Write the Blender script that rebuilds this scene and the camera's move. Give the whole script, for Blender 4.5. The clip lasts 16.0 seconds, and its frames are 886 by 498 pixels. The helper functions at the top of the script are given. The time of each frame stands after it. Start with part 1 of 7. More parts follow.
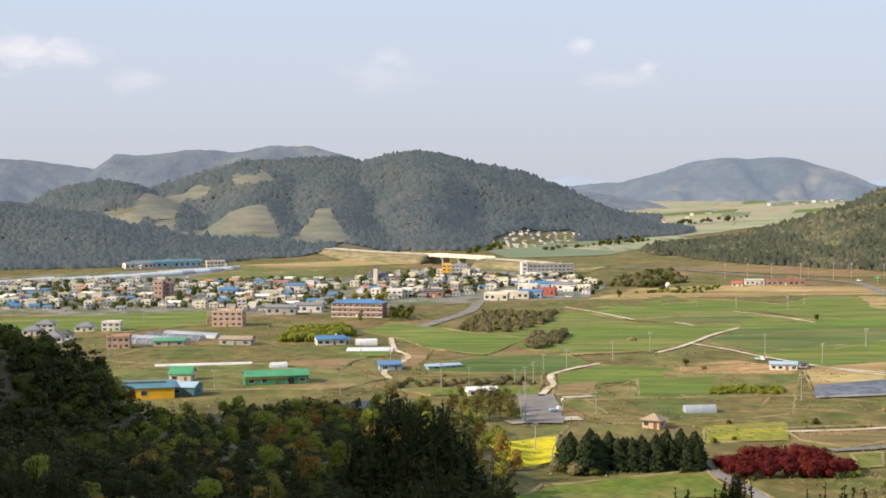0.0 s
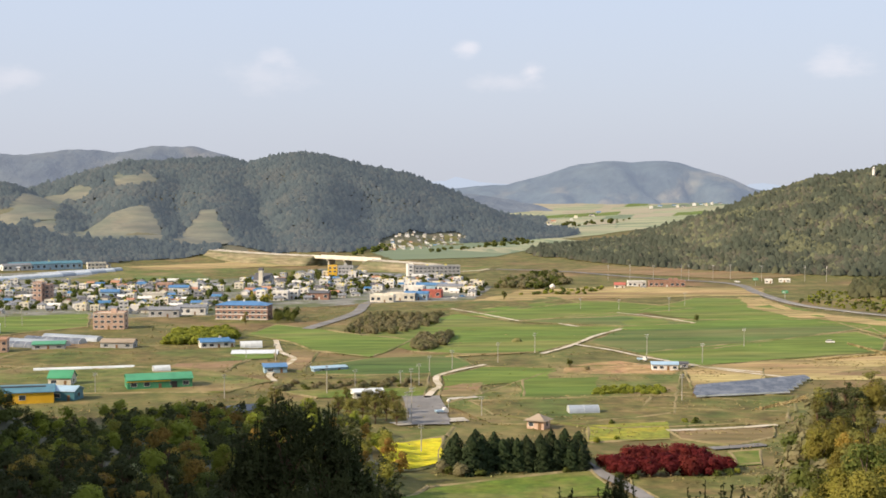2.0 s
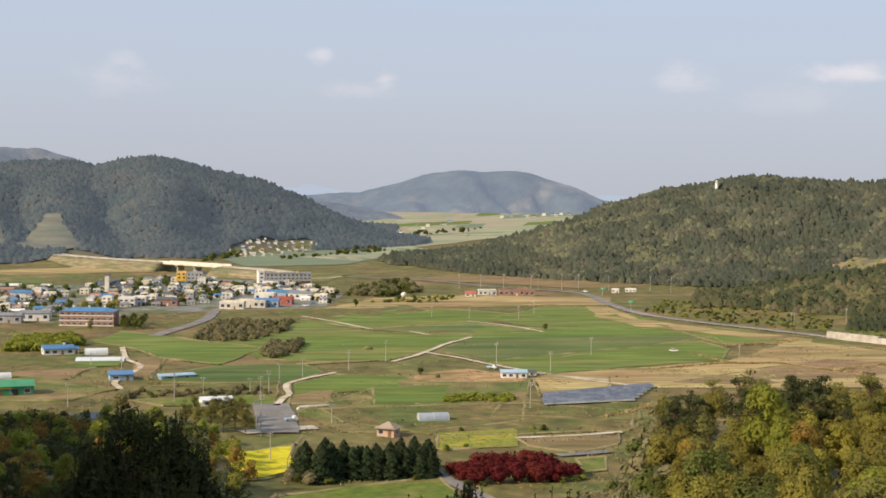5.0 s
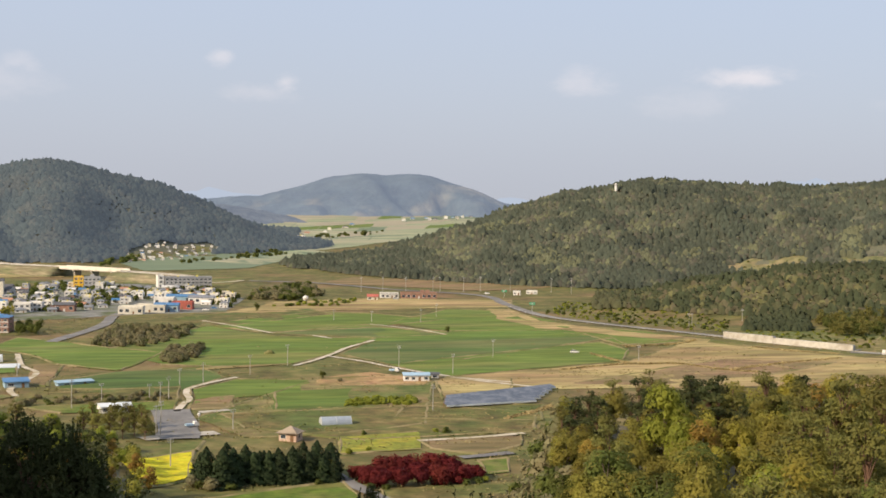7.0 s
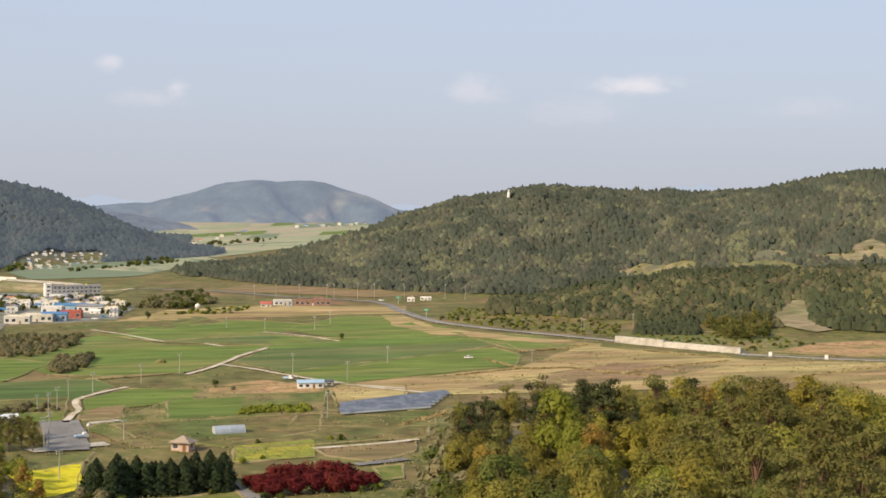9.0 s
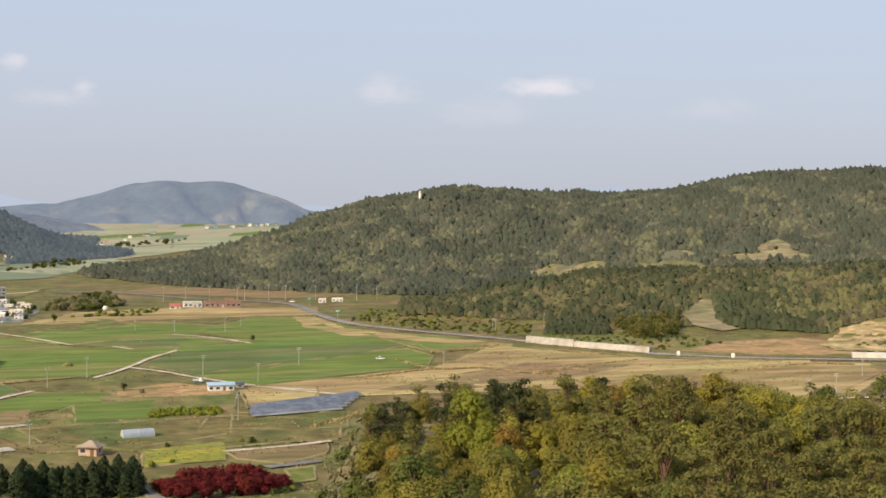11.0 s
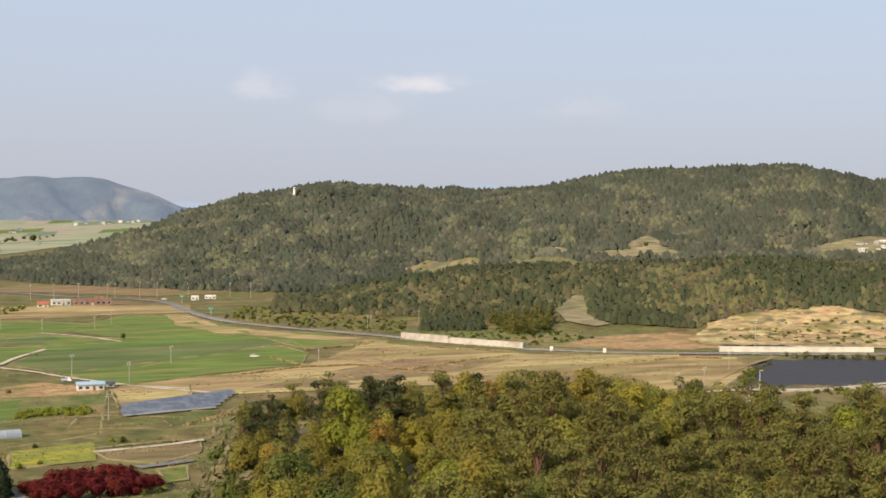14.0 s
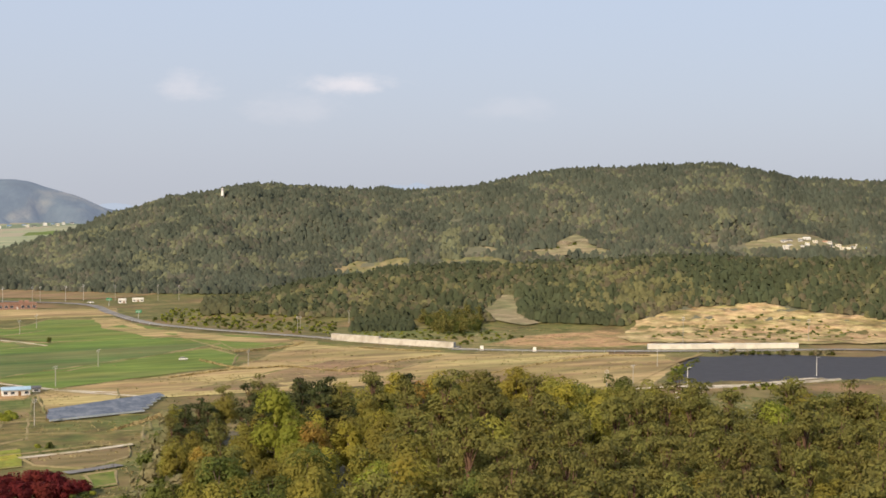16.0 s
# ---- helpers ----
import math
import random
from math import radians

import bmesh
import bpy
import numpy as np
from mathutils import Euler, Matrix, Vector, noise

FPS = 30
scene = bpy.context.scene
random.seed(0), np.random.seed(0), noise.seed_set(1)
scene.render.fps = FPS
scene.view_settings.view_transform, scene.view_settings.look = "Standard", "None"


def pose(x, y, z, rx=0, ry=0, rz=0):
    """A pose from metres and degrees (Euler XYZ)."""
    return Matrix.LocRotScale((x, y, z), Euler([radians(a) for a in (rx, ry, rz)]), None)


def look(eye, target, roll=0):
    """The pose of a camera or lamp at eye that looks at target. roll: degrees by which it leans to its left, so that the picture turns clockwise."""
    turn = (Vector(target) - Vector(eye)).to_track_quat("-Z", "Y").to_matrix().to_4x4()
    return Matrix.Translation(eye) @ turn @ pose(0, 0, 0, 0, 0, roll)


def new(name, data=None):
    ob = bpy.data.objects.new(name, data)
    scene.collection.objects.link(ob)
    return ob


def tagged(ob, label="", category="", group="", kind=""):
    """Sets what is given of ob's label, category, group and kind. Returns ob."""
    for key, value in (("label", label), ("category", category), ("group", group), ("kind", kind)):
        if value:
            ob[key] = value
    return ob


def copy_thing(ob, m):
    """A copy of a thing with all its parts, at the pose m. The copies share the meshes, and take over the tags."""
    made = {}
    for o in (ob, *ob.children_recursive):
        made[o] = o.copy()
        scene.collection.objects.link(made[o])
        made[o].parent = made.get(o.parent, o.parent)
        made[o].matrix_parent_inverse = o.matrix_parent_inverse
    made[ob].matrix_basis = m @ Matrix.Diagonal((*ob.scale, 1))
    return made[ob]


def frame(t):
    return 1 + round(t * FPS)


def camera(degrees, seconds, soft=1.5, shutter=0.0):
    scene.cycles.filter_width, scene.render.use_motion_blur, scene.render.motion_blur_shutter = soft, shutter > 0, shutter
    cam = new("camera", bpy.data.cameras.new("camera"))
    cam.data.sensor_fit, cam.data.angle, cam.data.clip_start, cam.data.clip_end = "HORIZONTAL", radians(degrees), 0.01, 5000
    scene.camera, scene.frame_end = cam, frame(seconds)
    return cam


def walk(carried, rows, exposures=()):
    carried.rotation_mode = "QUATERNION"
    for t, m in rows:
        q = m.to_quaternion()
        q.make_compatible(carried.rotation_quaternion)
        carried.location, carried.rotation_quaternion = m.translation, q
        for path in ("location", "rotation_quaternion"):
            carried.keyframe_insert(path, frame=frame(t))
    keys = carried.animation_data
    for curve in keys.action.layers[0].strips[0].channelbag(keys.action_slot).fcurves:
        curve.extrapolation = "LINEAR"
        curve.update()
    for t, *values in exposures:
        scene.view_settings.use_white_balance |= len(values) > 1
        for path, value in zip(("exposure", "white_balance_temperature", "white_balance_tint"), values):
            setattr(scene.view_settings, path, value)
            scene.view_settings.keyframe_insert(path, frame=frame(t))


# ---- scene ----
# The camera stands on a hillside, 80 m over the valley, and turns to its right.
cam = camera(35.65, 16.0, soft=1.7)
EYE = Vector((0.0, 0.0, 80.0))
# seconds, degrees to the right of +y, degrees up, lean
TURNS = (
    (0.0, 0.0, -2.8, -0.32), (0.5, 1.23, -2.77, -0.32), (1.0, 2.62, -2.76, -0.27), (1.5, 3.87, -2.68, -0.15),
    (2.0, 4.74, -2.74, -0.03), (2.5, 5.97, -2.71, 0.03), (3.0, 6.98, -2.67, 0.1), (3.5, 8.11, -2.6, 0.29),
    (4.0, 9.11, -2.52, 0.53), (6.5, 13.81, -2.22, 0.87), (7.0, 14.97, -2.19, 0.77), (7.5, 16.11, -2.17, 0.66),
    (8.0, 17.22, -2.14, 0.74), (8.5, 18.3, -2.0, 0.8), (9.0, 19.38, -1.87, 0.64), (11.5, 23.81, -1.82, 0.59),
    (12.0, 24.59, -1.84, 0.5), (12.5, 25.71, -1.83, 0.5), (13.0, 26.9, -1.79, 0.54), (13.5, 27.6, -1.82, 0.57),
    (14.0, 28.26, -1.87, 0.74), (14.5, 28.85, -1.87, 0.7), (15.0, 29.46, -1.89, 0.62), (15.5, 30.11, -1.86, 0.55),
    (16.0, 31.18, -1.83, 0.39),
)


def heading(right, up):
    a, e = radians(right), radians(up)
    return Vector((math.sin(a) * math.cos(e), math.cos(a) * math.cos(e), math.sin(e)))


walk(cam, [(t, look(EYE, EYE + 100 * heading(a, e), lean)) for t, a, e, lean in TURNS],
     exposures=((0.0, 0.56), (1.0, 0.57), (2.0, 0.57), (2.5, 0.37), (3.0, 0.34), (3.5, 0.33), (7.0, 0.36), (9.0, 0.38), (16.0, 0.38)))

# ---- sky and sun ----
SUN_TO = Vector((-0.86, -0.34, 0.55)).normalized()
sun_data = bpy.data.lights.new("sun", "SUN")
sun_data.energy, sun_data.angle, sun_data.color = 5.0, radians(0.6), (1.0, 0.82, 0.60)
sun = new("sun", sun_data)
sun.matrix_world = look((0, 0, 300), Vector((0, 0, 300)) - SUN_TO)

world = bpy.data.worlds.new("world")
scene.world = world
world.use_nodes = True
wt = world.node_tree
for n in list(wt.nodes):
    wt.nodes.remove(n)


def wnode(kind, **values):
    n = wt.nodes.new(kind)
    for key, value in values.items():
        n.inputs[key.replace("_", " ")].default_value = value
    return n


sky = wt.nodes.new("ShaderNodeTexSky")
sky.sky_type, sky.sun_disc = "NISHITA", False
sky.sun_elevation, sky.sun_rotation = math.asin(SUN_TO.z), math.atan2(SUN_TO.x, SUN_TO.y)
sky.air_density, sky.dust_density, sky.ozone_density, sky.altitude = 1.0, 3.0, 2.0, 100
# a thin veil of haze lies over the blue
veil = wt.nodes.new("ShaderNodeMix")
veil.data_type = "RGBA"
veil.inputs[0].default_value = 0.80
wt.links.new(sky.outputs[0], veil.inputs[6])
coord = wt.nodes.new("ShaderNodeTexCoord")
part_z = wt.nodes.new("ShaderNodeSeparateXYZ")
wt.links.new(coord.outputs["Generated"], part_z.inputs[0])
haze = wt.nodes.new("ShaderNodeValToRGB")
haze.color_ramp.elements[0].position, haze.color_ramp.elements[0].color = 0.0, (0.560, 0.585, 0.66, 1)
haze.color_ramp.elements[1].position, haze.color_ramp.elements[1].color = 0.16, (0.555, 0.63, 0.78, 1)
wt.links.new(part_z.outputs[2], haze.inputs[0])
brighter = wt.nodes.new("ShaderNodeVectorMath")
brighter.operation = "SCALE"
brighter.inputs["Scale"].default_value = 10.0
wt.links.new(haze.outputs[0], brighter.inputs[0])
wt.links.new(brighter.outputs[0], veil.inputs[7])


def wmath(op, a, b=None):
    n = wt.nodes.new("ShaderNodeMath")
    n.operation = op
    for i, v in enumerate((a, b)):
        if v is None:
            continue
        if isinstance(v, (int, float)):
            n.inputs[i].default_value = v
        else:
            wt.links.new(v, n.inputs[i])
    return n.outputs[0]


def wdot(v, d):
    n = wt.nodes.new("ShaderNodeVectorMath")
    n.operation = "DOT_PRODUCT"
    wt.links.new(v, n.inputs[0])
    n.inputs[1].default_value = d
    return n.outputs["Value"]


wn = wt.nodes.new("ShaderNodeTexNoise")
wn.inputs["Scale"].default_value, wn.inputs["Detail"].default_value, wn.inputs["Roughness"].default_value = 34.0, 5.0, 0.6
stretch = wt.nodes.new("ShaderNodeVectorMath")
stretch.operation = "MULTIPLY"
stretch.inputs[1].default_value = (1, 1, 2.2)
wt.links.new(coord.outputs["Generated"], stretch.inputs[0])
wt.links.new(stretch.outputs[0], wn.inputs["Vector"])
wobble = wmath("MULTIPLY", wmath("SUBTRACT", wn.outputs["Fac"], 0.5), 2.6)


def cloud(last, right, up, wide, tall, strength):
    """A small fair-weather cloud in the sky, round one heading (degrees)."""
    d = heading(right, up)
    side = Vector((d.y, -d.x, 0)).normalized()
    over = side.cross(d)
    u = wmath("MULTIPLY", wdot(coord.outputs["Generated"], side), 1 / radians(wide))
    v = wmath("MULTIPLY", wdot(coord.outputs["Generated"], over), 1 / radians(tall))
    front = wmath("GREATER_THAN", wdot(coord.outputs["Generated"], d), 0.5)
    r = wmath("SQRT", wmath("ADD", wmath("MULTIPLY", u, u), wmath("MULTIPLY", v, v)))
    edge = wt.nodes.new("ShaderNodeMapRange")
    edge.interpolation_type = "SMOOTHSTEP"
    edge.inputs["From Min"].default_value, edge.inputs["From Max"].default_value = 1.5, -0.1
    wt.links.new(wmath("ADD", r, wobble), edge.inputs["Value"])
    fac = wmath("MULTIPLY", wmath("MULTIPLY", edge.outputs[0], front), 0.62 * strength)
    mix = wt.nodes.new("ShaderNodeMix")
    mix.data_type = "RGBA"
    wt.links.new(fac, mix.inputs[0])
    wt.links.new(last, mix.inputs[6])
    mix.inputs[7].default_value = (8.8, 8.1, 8.2, 1)
    return mix.outputs[2]


out = veil.outputs[2]
CLOUDS = (
    (27.3, 5.0, 1.75, 0.40, 0.95), (20.6, 4.75, 1.1, 0.55, 0.5), (25.2, 3.9, 1.9, 0.6, 0.25), (5.8, 5.6, 0.5, 0.35, 0.6),
    (8.4, 4.55, 0.5, 0.3, 0.75), (7.4, 4.2, 1.2, 0.35, 0.35), (-2.2, 5.1, 0.7, 0.35, 0.35), (-17.0, 5.3, 1.2, 0.6, 0.8),
    (-15.2, 5.2, 1.3, 0.5, 0.7), (-12.5, 4.1, 1.0, 0.5, 0.35), (-2.6, 4.3, 1.6, 0.6, 0.3), (34.0, 4.0, 1.5, 0.5, 0.2),
)
for c in CLOUDS:
    out = cloud(out, *c)
back = wt.nodes.new("ShaderNodeBackground")
back.inputs["Strength"].default_value = 0.085
wt.links.new(out, back.inputs[0])
end = wt.nodes.new("ShaderNodeOutputWorld")
wt.links.new(back.outputs[0], end.inputs[0])

# ---- materials ----
def mat(name, c1, c2, scale=1.0, c3=None, big=None, rough=0.9, bump=0.3, rand=0.0, island=0.0, metal=0.0, leaf=0.0, space="world", stretch=(1, 1, 1), turn=0.0,
        dist=0.1, glow=None, detail=4.0, big_at=(0.45, 0.62), mottle=0.0, spec=None):
    """A procedural surface: two colours by fine noise of that scale (per metre), a third in larger patches, and relief."""
    m = bpy.data.materials.new(name)
    m.use_nodes = True
    t = m.node_tree
    n, l = t.nodes, t.links
    b = n["Principled BSDF"]
    if space == "world":
        v = n.new("ShaderNodeNewGeometry").outputs["Position"]
    else:
        v = n.new("ShaderNodeTexCoord").outputs["Object"]
    mp = n.new("ShaderNodeMapping")
    mp.inputs["Scale"].default_value = stretch
    mp.inputs["Rotation"].default_value = (0, 0, radians(turn))
    l.new(v, mp.inputs[0])

    def tex(s, d, vec):
        q = n.new("ShaderNodeTexNoise")
        q.inputs["Scale"].default_value, q.inputs["Detail"].default_value, q.inputs["Roughness"].default_value = s, d, 0.62
        l.new(vec, q.inputs["Vector"])
        return q.outputs["Fac"]

    def ranged(x, lo, hi):
        q = n.new("ShaderNodeMapRange")
        q.inputs["From Min"].default_value, q.inputs["From Max"].default_value = lo, hi
        l.new(x, q.inputs["Value"])
        return q.outputs[0]

    def mix(f, a, c, mode="MIX"):
        q = n.new("ShaderNodeMix")
        q.data_type, q.blend_type = "RGBA", mode
        for i, x in ((0, f), (6, a), (7, c)):
            if isinstance(x, float):
                q.inputs[i].default_value = x
            elif isinstance(x, tuple):
                q.inputs[i].default_value = (*x, 1)
            else:
                l.new(x, q.inputs[i])
        return q.outputs[2]

    fine = tex(scale, detail, mp.outputs[0])
    col = mix(ranged(fine, 0.34, 0.66), c1, c2)
    if c3:
        col = mix(ranged(tex(big or scale / 9, 3.0, mp.outputs[0]), *big_at), col, c3)
    if mottle:
        # uneven growth and damp, between the fine grain and the large patches
        blot = n.new("ShaderNodeHueSaturation")
        l.new(ranged_to(n, l, ranged(tex((big or scale / 9) * 3.7, 6.0, mp.outputs[0]), 0.3, 0.7), 1 - mottle, 1 + mottle), blot.inputs["Value"])
        l.new(ranged_to(n, l, ranged(tex((big or scale / 9) * 1.9, 4.0, mp.outputs[0]), 0.3, 0.7), 0.5 - 0.06 * mottle, 0.5 + 0.06 * mottle), blot.inputs["Hue"])
        l.new(col, blot.inputs["Color"])
        col = blot.outputs[0]
    for amount, source in ((rand, "object"), (island, "island")):
        if amount:
            r = n.new("ShaderNodeObjectInfo").outputs["Random"] if source == "object" else n.new("ShaderNodeNewGeometry").outputs["Random Per Island"]
            h = n.new("ShaderNodeHueSaturation")
            l.new(ranged_to(n, l, r, 0.5 - 0.025 * amount, 0.5 + 0.025 * amount), h.inputs["Hue"])
            l.new(ranged_to(n, l, r, 1 - 0.5 * amount, 1 + 0.5 * amount), h.inputs["Value"])
            l.new(col, h.inputs["Color"])
            col = h.outputs[0]
    l.new(col, b.inputs["Base Color"])
    b.inputs["Roughness"].default_value, b.inputs["Metallic"].default_value = rough, metal
    b.inputs["Specular IOR Level"].default_value = spec if spec is not None else (0.5 if rough < 0.6 else 0.15)
    if bump:
        bp = n.new("ShaderNodeBump")
        bp.inputs["Strength"].default_value, bp.inputs["Distance"].default_value = bump, dist
        l.new(fine, bp.inputs["Height"])
        l.new(bp.outputs[0], b.inputs["Normal"])
    if leaf:
        tr = n.new("ShaderNodeBsdfTranslucent")
        l.new(col, tr.inputs[0])
        ms = n.new("ShaderNodeMixShader")
        ms.inputs[0].default_value = leaf
        l.new(b.outputs[0], ms.inputs[1])
        l.new(tr.outputs[0], ms.inputs[2])
        l.new(ms.outputs[0], n["Material Output"].inputs[0])
        leafy = ms
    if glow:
        # haze painted in as even emission, for hills and fields kilometres away
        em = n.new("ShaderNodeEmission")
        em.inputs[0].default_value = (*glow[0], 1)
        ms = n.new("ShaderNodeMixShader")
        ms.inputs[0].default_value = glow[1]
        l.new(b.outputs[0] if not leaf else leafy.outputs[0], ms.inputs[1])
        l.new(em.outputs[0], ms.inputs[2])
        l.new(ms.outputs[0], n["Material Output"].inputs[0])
    return m


def ranged_to(n, l, x, lo, hi):
    q = n.new("ShaderNodeMapRange")
    q.inputs["To Min"].default_value, q.inputs["To Max"].default_value = lo, hi
    l.new(x, q.inputs["Value"])
    return q.outputs[0]


M = {}
M["ground"] = mat("rough_grass", (0.074, 0.086, 0.025), (0.162, 0.133, 0.052), 0.16, (0.194, 0.133, 0.065), 0.012, bump=0.5, dist=0.4, detail=10.0, big_at=(0.5, 0.68), mottle=0.42)
M["wheat"] = mat("young_wheat", (0.080, 0.122, 0.022), (0.142, 0.186, 0.040), 0.16, (0.176, 0.176, 0.058), 0.025, bump=0.3, stretch=(0.2, 1, 1), turn=12, detail=10.0, mottle=0.36, big_at=(0.5, 0.72))
M["wheat_dark"] = mat("dark_wheat", (0.054, 0.092, 0.025), (0.092, 0.136, 0.036), 0.16, (0.130, 0.140, 0.050), 0.025, bump=0.3, stretch=(0.2, 1, 1), turn=12, detail=10.0, mottle=0.36)
M["meadow"] = mat("meadow", (0.074, 0.101, 0.025), (0.149, 0.149, 0.047), 0.16, (0.194, 0.153, 0.068), 0.025, bump=0.4, detail=10.0, mottle=0.4)
M["lawn"] = mat("bright_lawn", (0.078, 0.122, 0.018), (0.118, 0.155, 0.027), 0.4, (0.15, 0.15, 0.045), 0.06, bump=0.3, detail=8.0, mottle=0.34)
M["earth"] = mat("ploughed_earth", (0.185, 0.122, 0.066), (0.262, 0.180, 0.098), 0.4, (0.153, 0.126, 0.054), 0.04, bump=0.6, dist=0.3, stretch=(0.25, 1, 1), turn=15, detail=8.0, mottle=0.34)
M["straw"] = mat("dry_stubble", (0.245, 0.185, 0.082), (0.42, 0.325, 0.15), 0.2, (0.215, 0.158, 0.07), 0.025, bump=0.5, stretch=(0.22, 1, 1), turn=24, detail=10.0, mottle=0.42)
M["olive"] = mat("olive_scrub_ground", (0.086, 0.083, 0.027), (0.184, 0.140, 0.056), 0.16, (0.090, 0.108, 0.030), 0.03, bump=0.6, dist=0.3, detail=10.0, mottle=0.42)
M["clay"] = mat("bare_orange_clay", (0.29, 0.175, 0.085), (0.40, 0.265, 0.135), 0.3, (0.20, 0.155, 0.065), 0.05, bump=0.8, dist=0.4, detail=10.0, mottle=0.34)
M["rape"] = mat("rape_blossom", (0.46, 0.40, 0.012), (0.60, 0.52, 0.028), 0.7, (0.26, 0.27, 0.03), 0.09, bump=0.7, dist=0.3, detail=8.0, mottle=0.25, big_at=(0.5, 0.68))
M["rape_thin"] = mat("sparse_rape", (0.22, 0.225, 0.035), (0.14, 0.16, 0.03), 0.5, (0.27, 0.25, 0.035), 0.1, bump=0.7, dist=0.3, detail=8.0, mottle=0.34)
M["track"] = mat("pale_farm_track", (0.46, 0.40, 0.31), (0.58, 0.52, 0.43), 0.6, (0.36, 0.31, 0.2), 0.1, bump=0.3)
M["asphalt"] = mat("worn_asphalt", (0.135, 0.13, 0.125), (0.18, 0.172, 0.162), 0.8, (0.22, 0.21, 0.2), 0.08, bump=0.2, rough=0.8)
M["concrete"] = mat("pale_concrete", (0.38, 0.35, 0.30), (0.47, 0.44, 0.38), 0.5, (0.30, 0.27, 0.22), 0.12, bump=0.2)
M["rock"] = mat("cut_rock_face", (0.26, 0.185, 0.085), (0.46, 0.355, 0.19), 0.22, (0.18, 0.15, 0.06), 0.05, bump=1.0, dist=1.5, detail=10.0, stretch=(0.6, 0.6, 3.0), mottle=0.5)
def crowns(name, c, leaf=0.35, glow=None):
    """A hill wood's leaves: tone varies from tree to tree and from slope to slope."""
    lo, hi = tuple(0.88 * v for v in c), tuple(1.12 * v for v in c)
    return mat(name, lo, hi, 0.22, tuple(1.12 * v for v in c), 0.012, bump=0.0, island=0.25, leaf=leaf, detail=2.0, big_at=(0.5, 0.66), mottle=0.16, glow=glow)


# long right hill: leaf colours greyed and blued for haze, unlike the ridge set
M["hill_pine"] = crowns("hazy_hill_pine_needles", (0.080, 0.092, 0.066))
M["hill_oak"] = crowns("hazy_hill_oak_leaves", (0.100, 0.107, 0.074))
M["hill_budding"] = crowns("hazy_hill_budding_twigs", (0.115, 0.110, 0.082))
M["hill_fresh"] = crowns("hazy_hill_fresh_leaves", (0.155, 0.162, 0.094))
M["ridge_pine"] = crowns("ridge_pine_needles", (0.070, 0.082, 0.042))
M["ridge_oak"] = crowns("ridge_oak_leaves", (0.104, 0.106, 0.054))
M["ridge_budding"] = crowns("ridge_budding_twigs", (0.132, 0.116, 0.068))
M["ridge_fresh"] = crowns("ridge_fresh_leaves", (0.158, 0.152, 0.068))
# main hill: haze put into blued, lifted leaf colours and a little emission
HAZE_GLOW = ((0.24, 0.28, 0.345), 0.19)
M["far_pine"] = crowns("hazy_far_pine_needles", (0.066, 0.085, 0.078), glow=HAZE_GLOW)
M["far_oak"] = crowns("hazy_far_oak_leaves", (0.080, 0.096, 0.084), glow=HAZE_GLOW)
M["far_budding"] = crowns("hazy_far_budding_twigs", (0.096, 0.103, 0.086), glow=HAZE_GLOW)
M["hill_floor"] = mat("wooded_hill_floor", (0.10, 0.105, 0.07), (0.14, 0.135, 0.09), 0.3, (0.14, 0.125, 0.085), 0.03, bump=0.8, dist=0.5)
# the main hill's clearings carry the same haze emission
M["clearing"] = mat("hazy_cleared_hillside_grass", (0.120, 0.118, 0.075), (0.175, 0.158, 0.098), 0.12, (0.12, 0.128, 0.078), 0.02, bump=0.4, stretch=(0.3, 0.3, 3), detail=7.0, mottle=0.25, glow=HAZE_GLOW)
M["orchard"] = mat("terraced_orchard_grass", (0.115, 0.12, 0.05), (0.185, 0.168, 0.078), 0.12, (0.225, 0.18, 0.095), 0.03, bump=0.5, detail=9.0, mottle=0.34)
M["hill_terrace"] = mat("tan_hill_terraces", (0.155, 0.135, 0.078), (0.25, 0.21, 0.13), 0.15, (0.13, 0.13, 0.065), 0.06, bump=0.5, detail=9.0, mottle=0.35, stretch=(0.4, 0.4, 4))
# backdrop hills: haze is painted into their bluish colours and glow
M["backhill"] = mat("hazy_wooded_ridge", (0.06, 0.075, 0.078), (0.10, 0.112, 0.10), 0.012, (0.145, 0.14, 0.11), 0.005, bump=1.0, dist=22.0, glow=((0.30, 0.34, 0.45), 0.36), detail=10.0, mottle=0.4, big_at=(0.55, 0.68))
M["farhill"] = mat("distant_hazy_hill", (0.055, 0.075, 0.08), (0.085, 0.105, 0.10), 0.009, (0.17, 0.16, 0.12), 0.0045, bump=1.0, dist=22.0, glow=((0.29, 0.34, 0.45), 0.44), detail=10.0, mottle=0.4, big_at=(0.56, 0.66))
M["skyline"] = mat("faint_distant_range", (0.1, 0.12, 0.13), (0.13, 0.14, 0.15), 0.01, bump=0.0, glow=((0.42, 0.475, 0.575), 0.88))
# far valley fields: a pale emission share stands in for haze
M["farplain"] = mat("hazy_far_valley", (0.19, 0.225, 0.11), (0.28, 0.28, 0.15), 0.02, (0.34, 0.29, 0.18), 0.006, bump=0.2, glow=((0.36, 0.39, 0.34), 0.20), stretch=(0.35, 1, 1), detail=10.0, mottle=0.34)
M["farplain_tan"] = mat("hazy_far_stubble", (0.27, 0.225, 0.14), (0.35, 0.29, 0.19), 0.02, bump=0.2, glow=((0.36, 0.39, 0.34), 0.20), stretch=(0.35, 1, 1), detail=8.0)
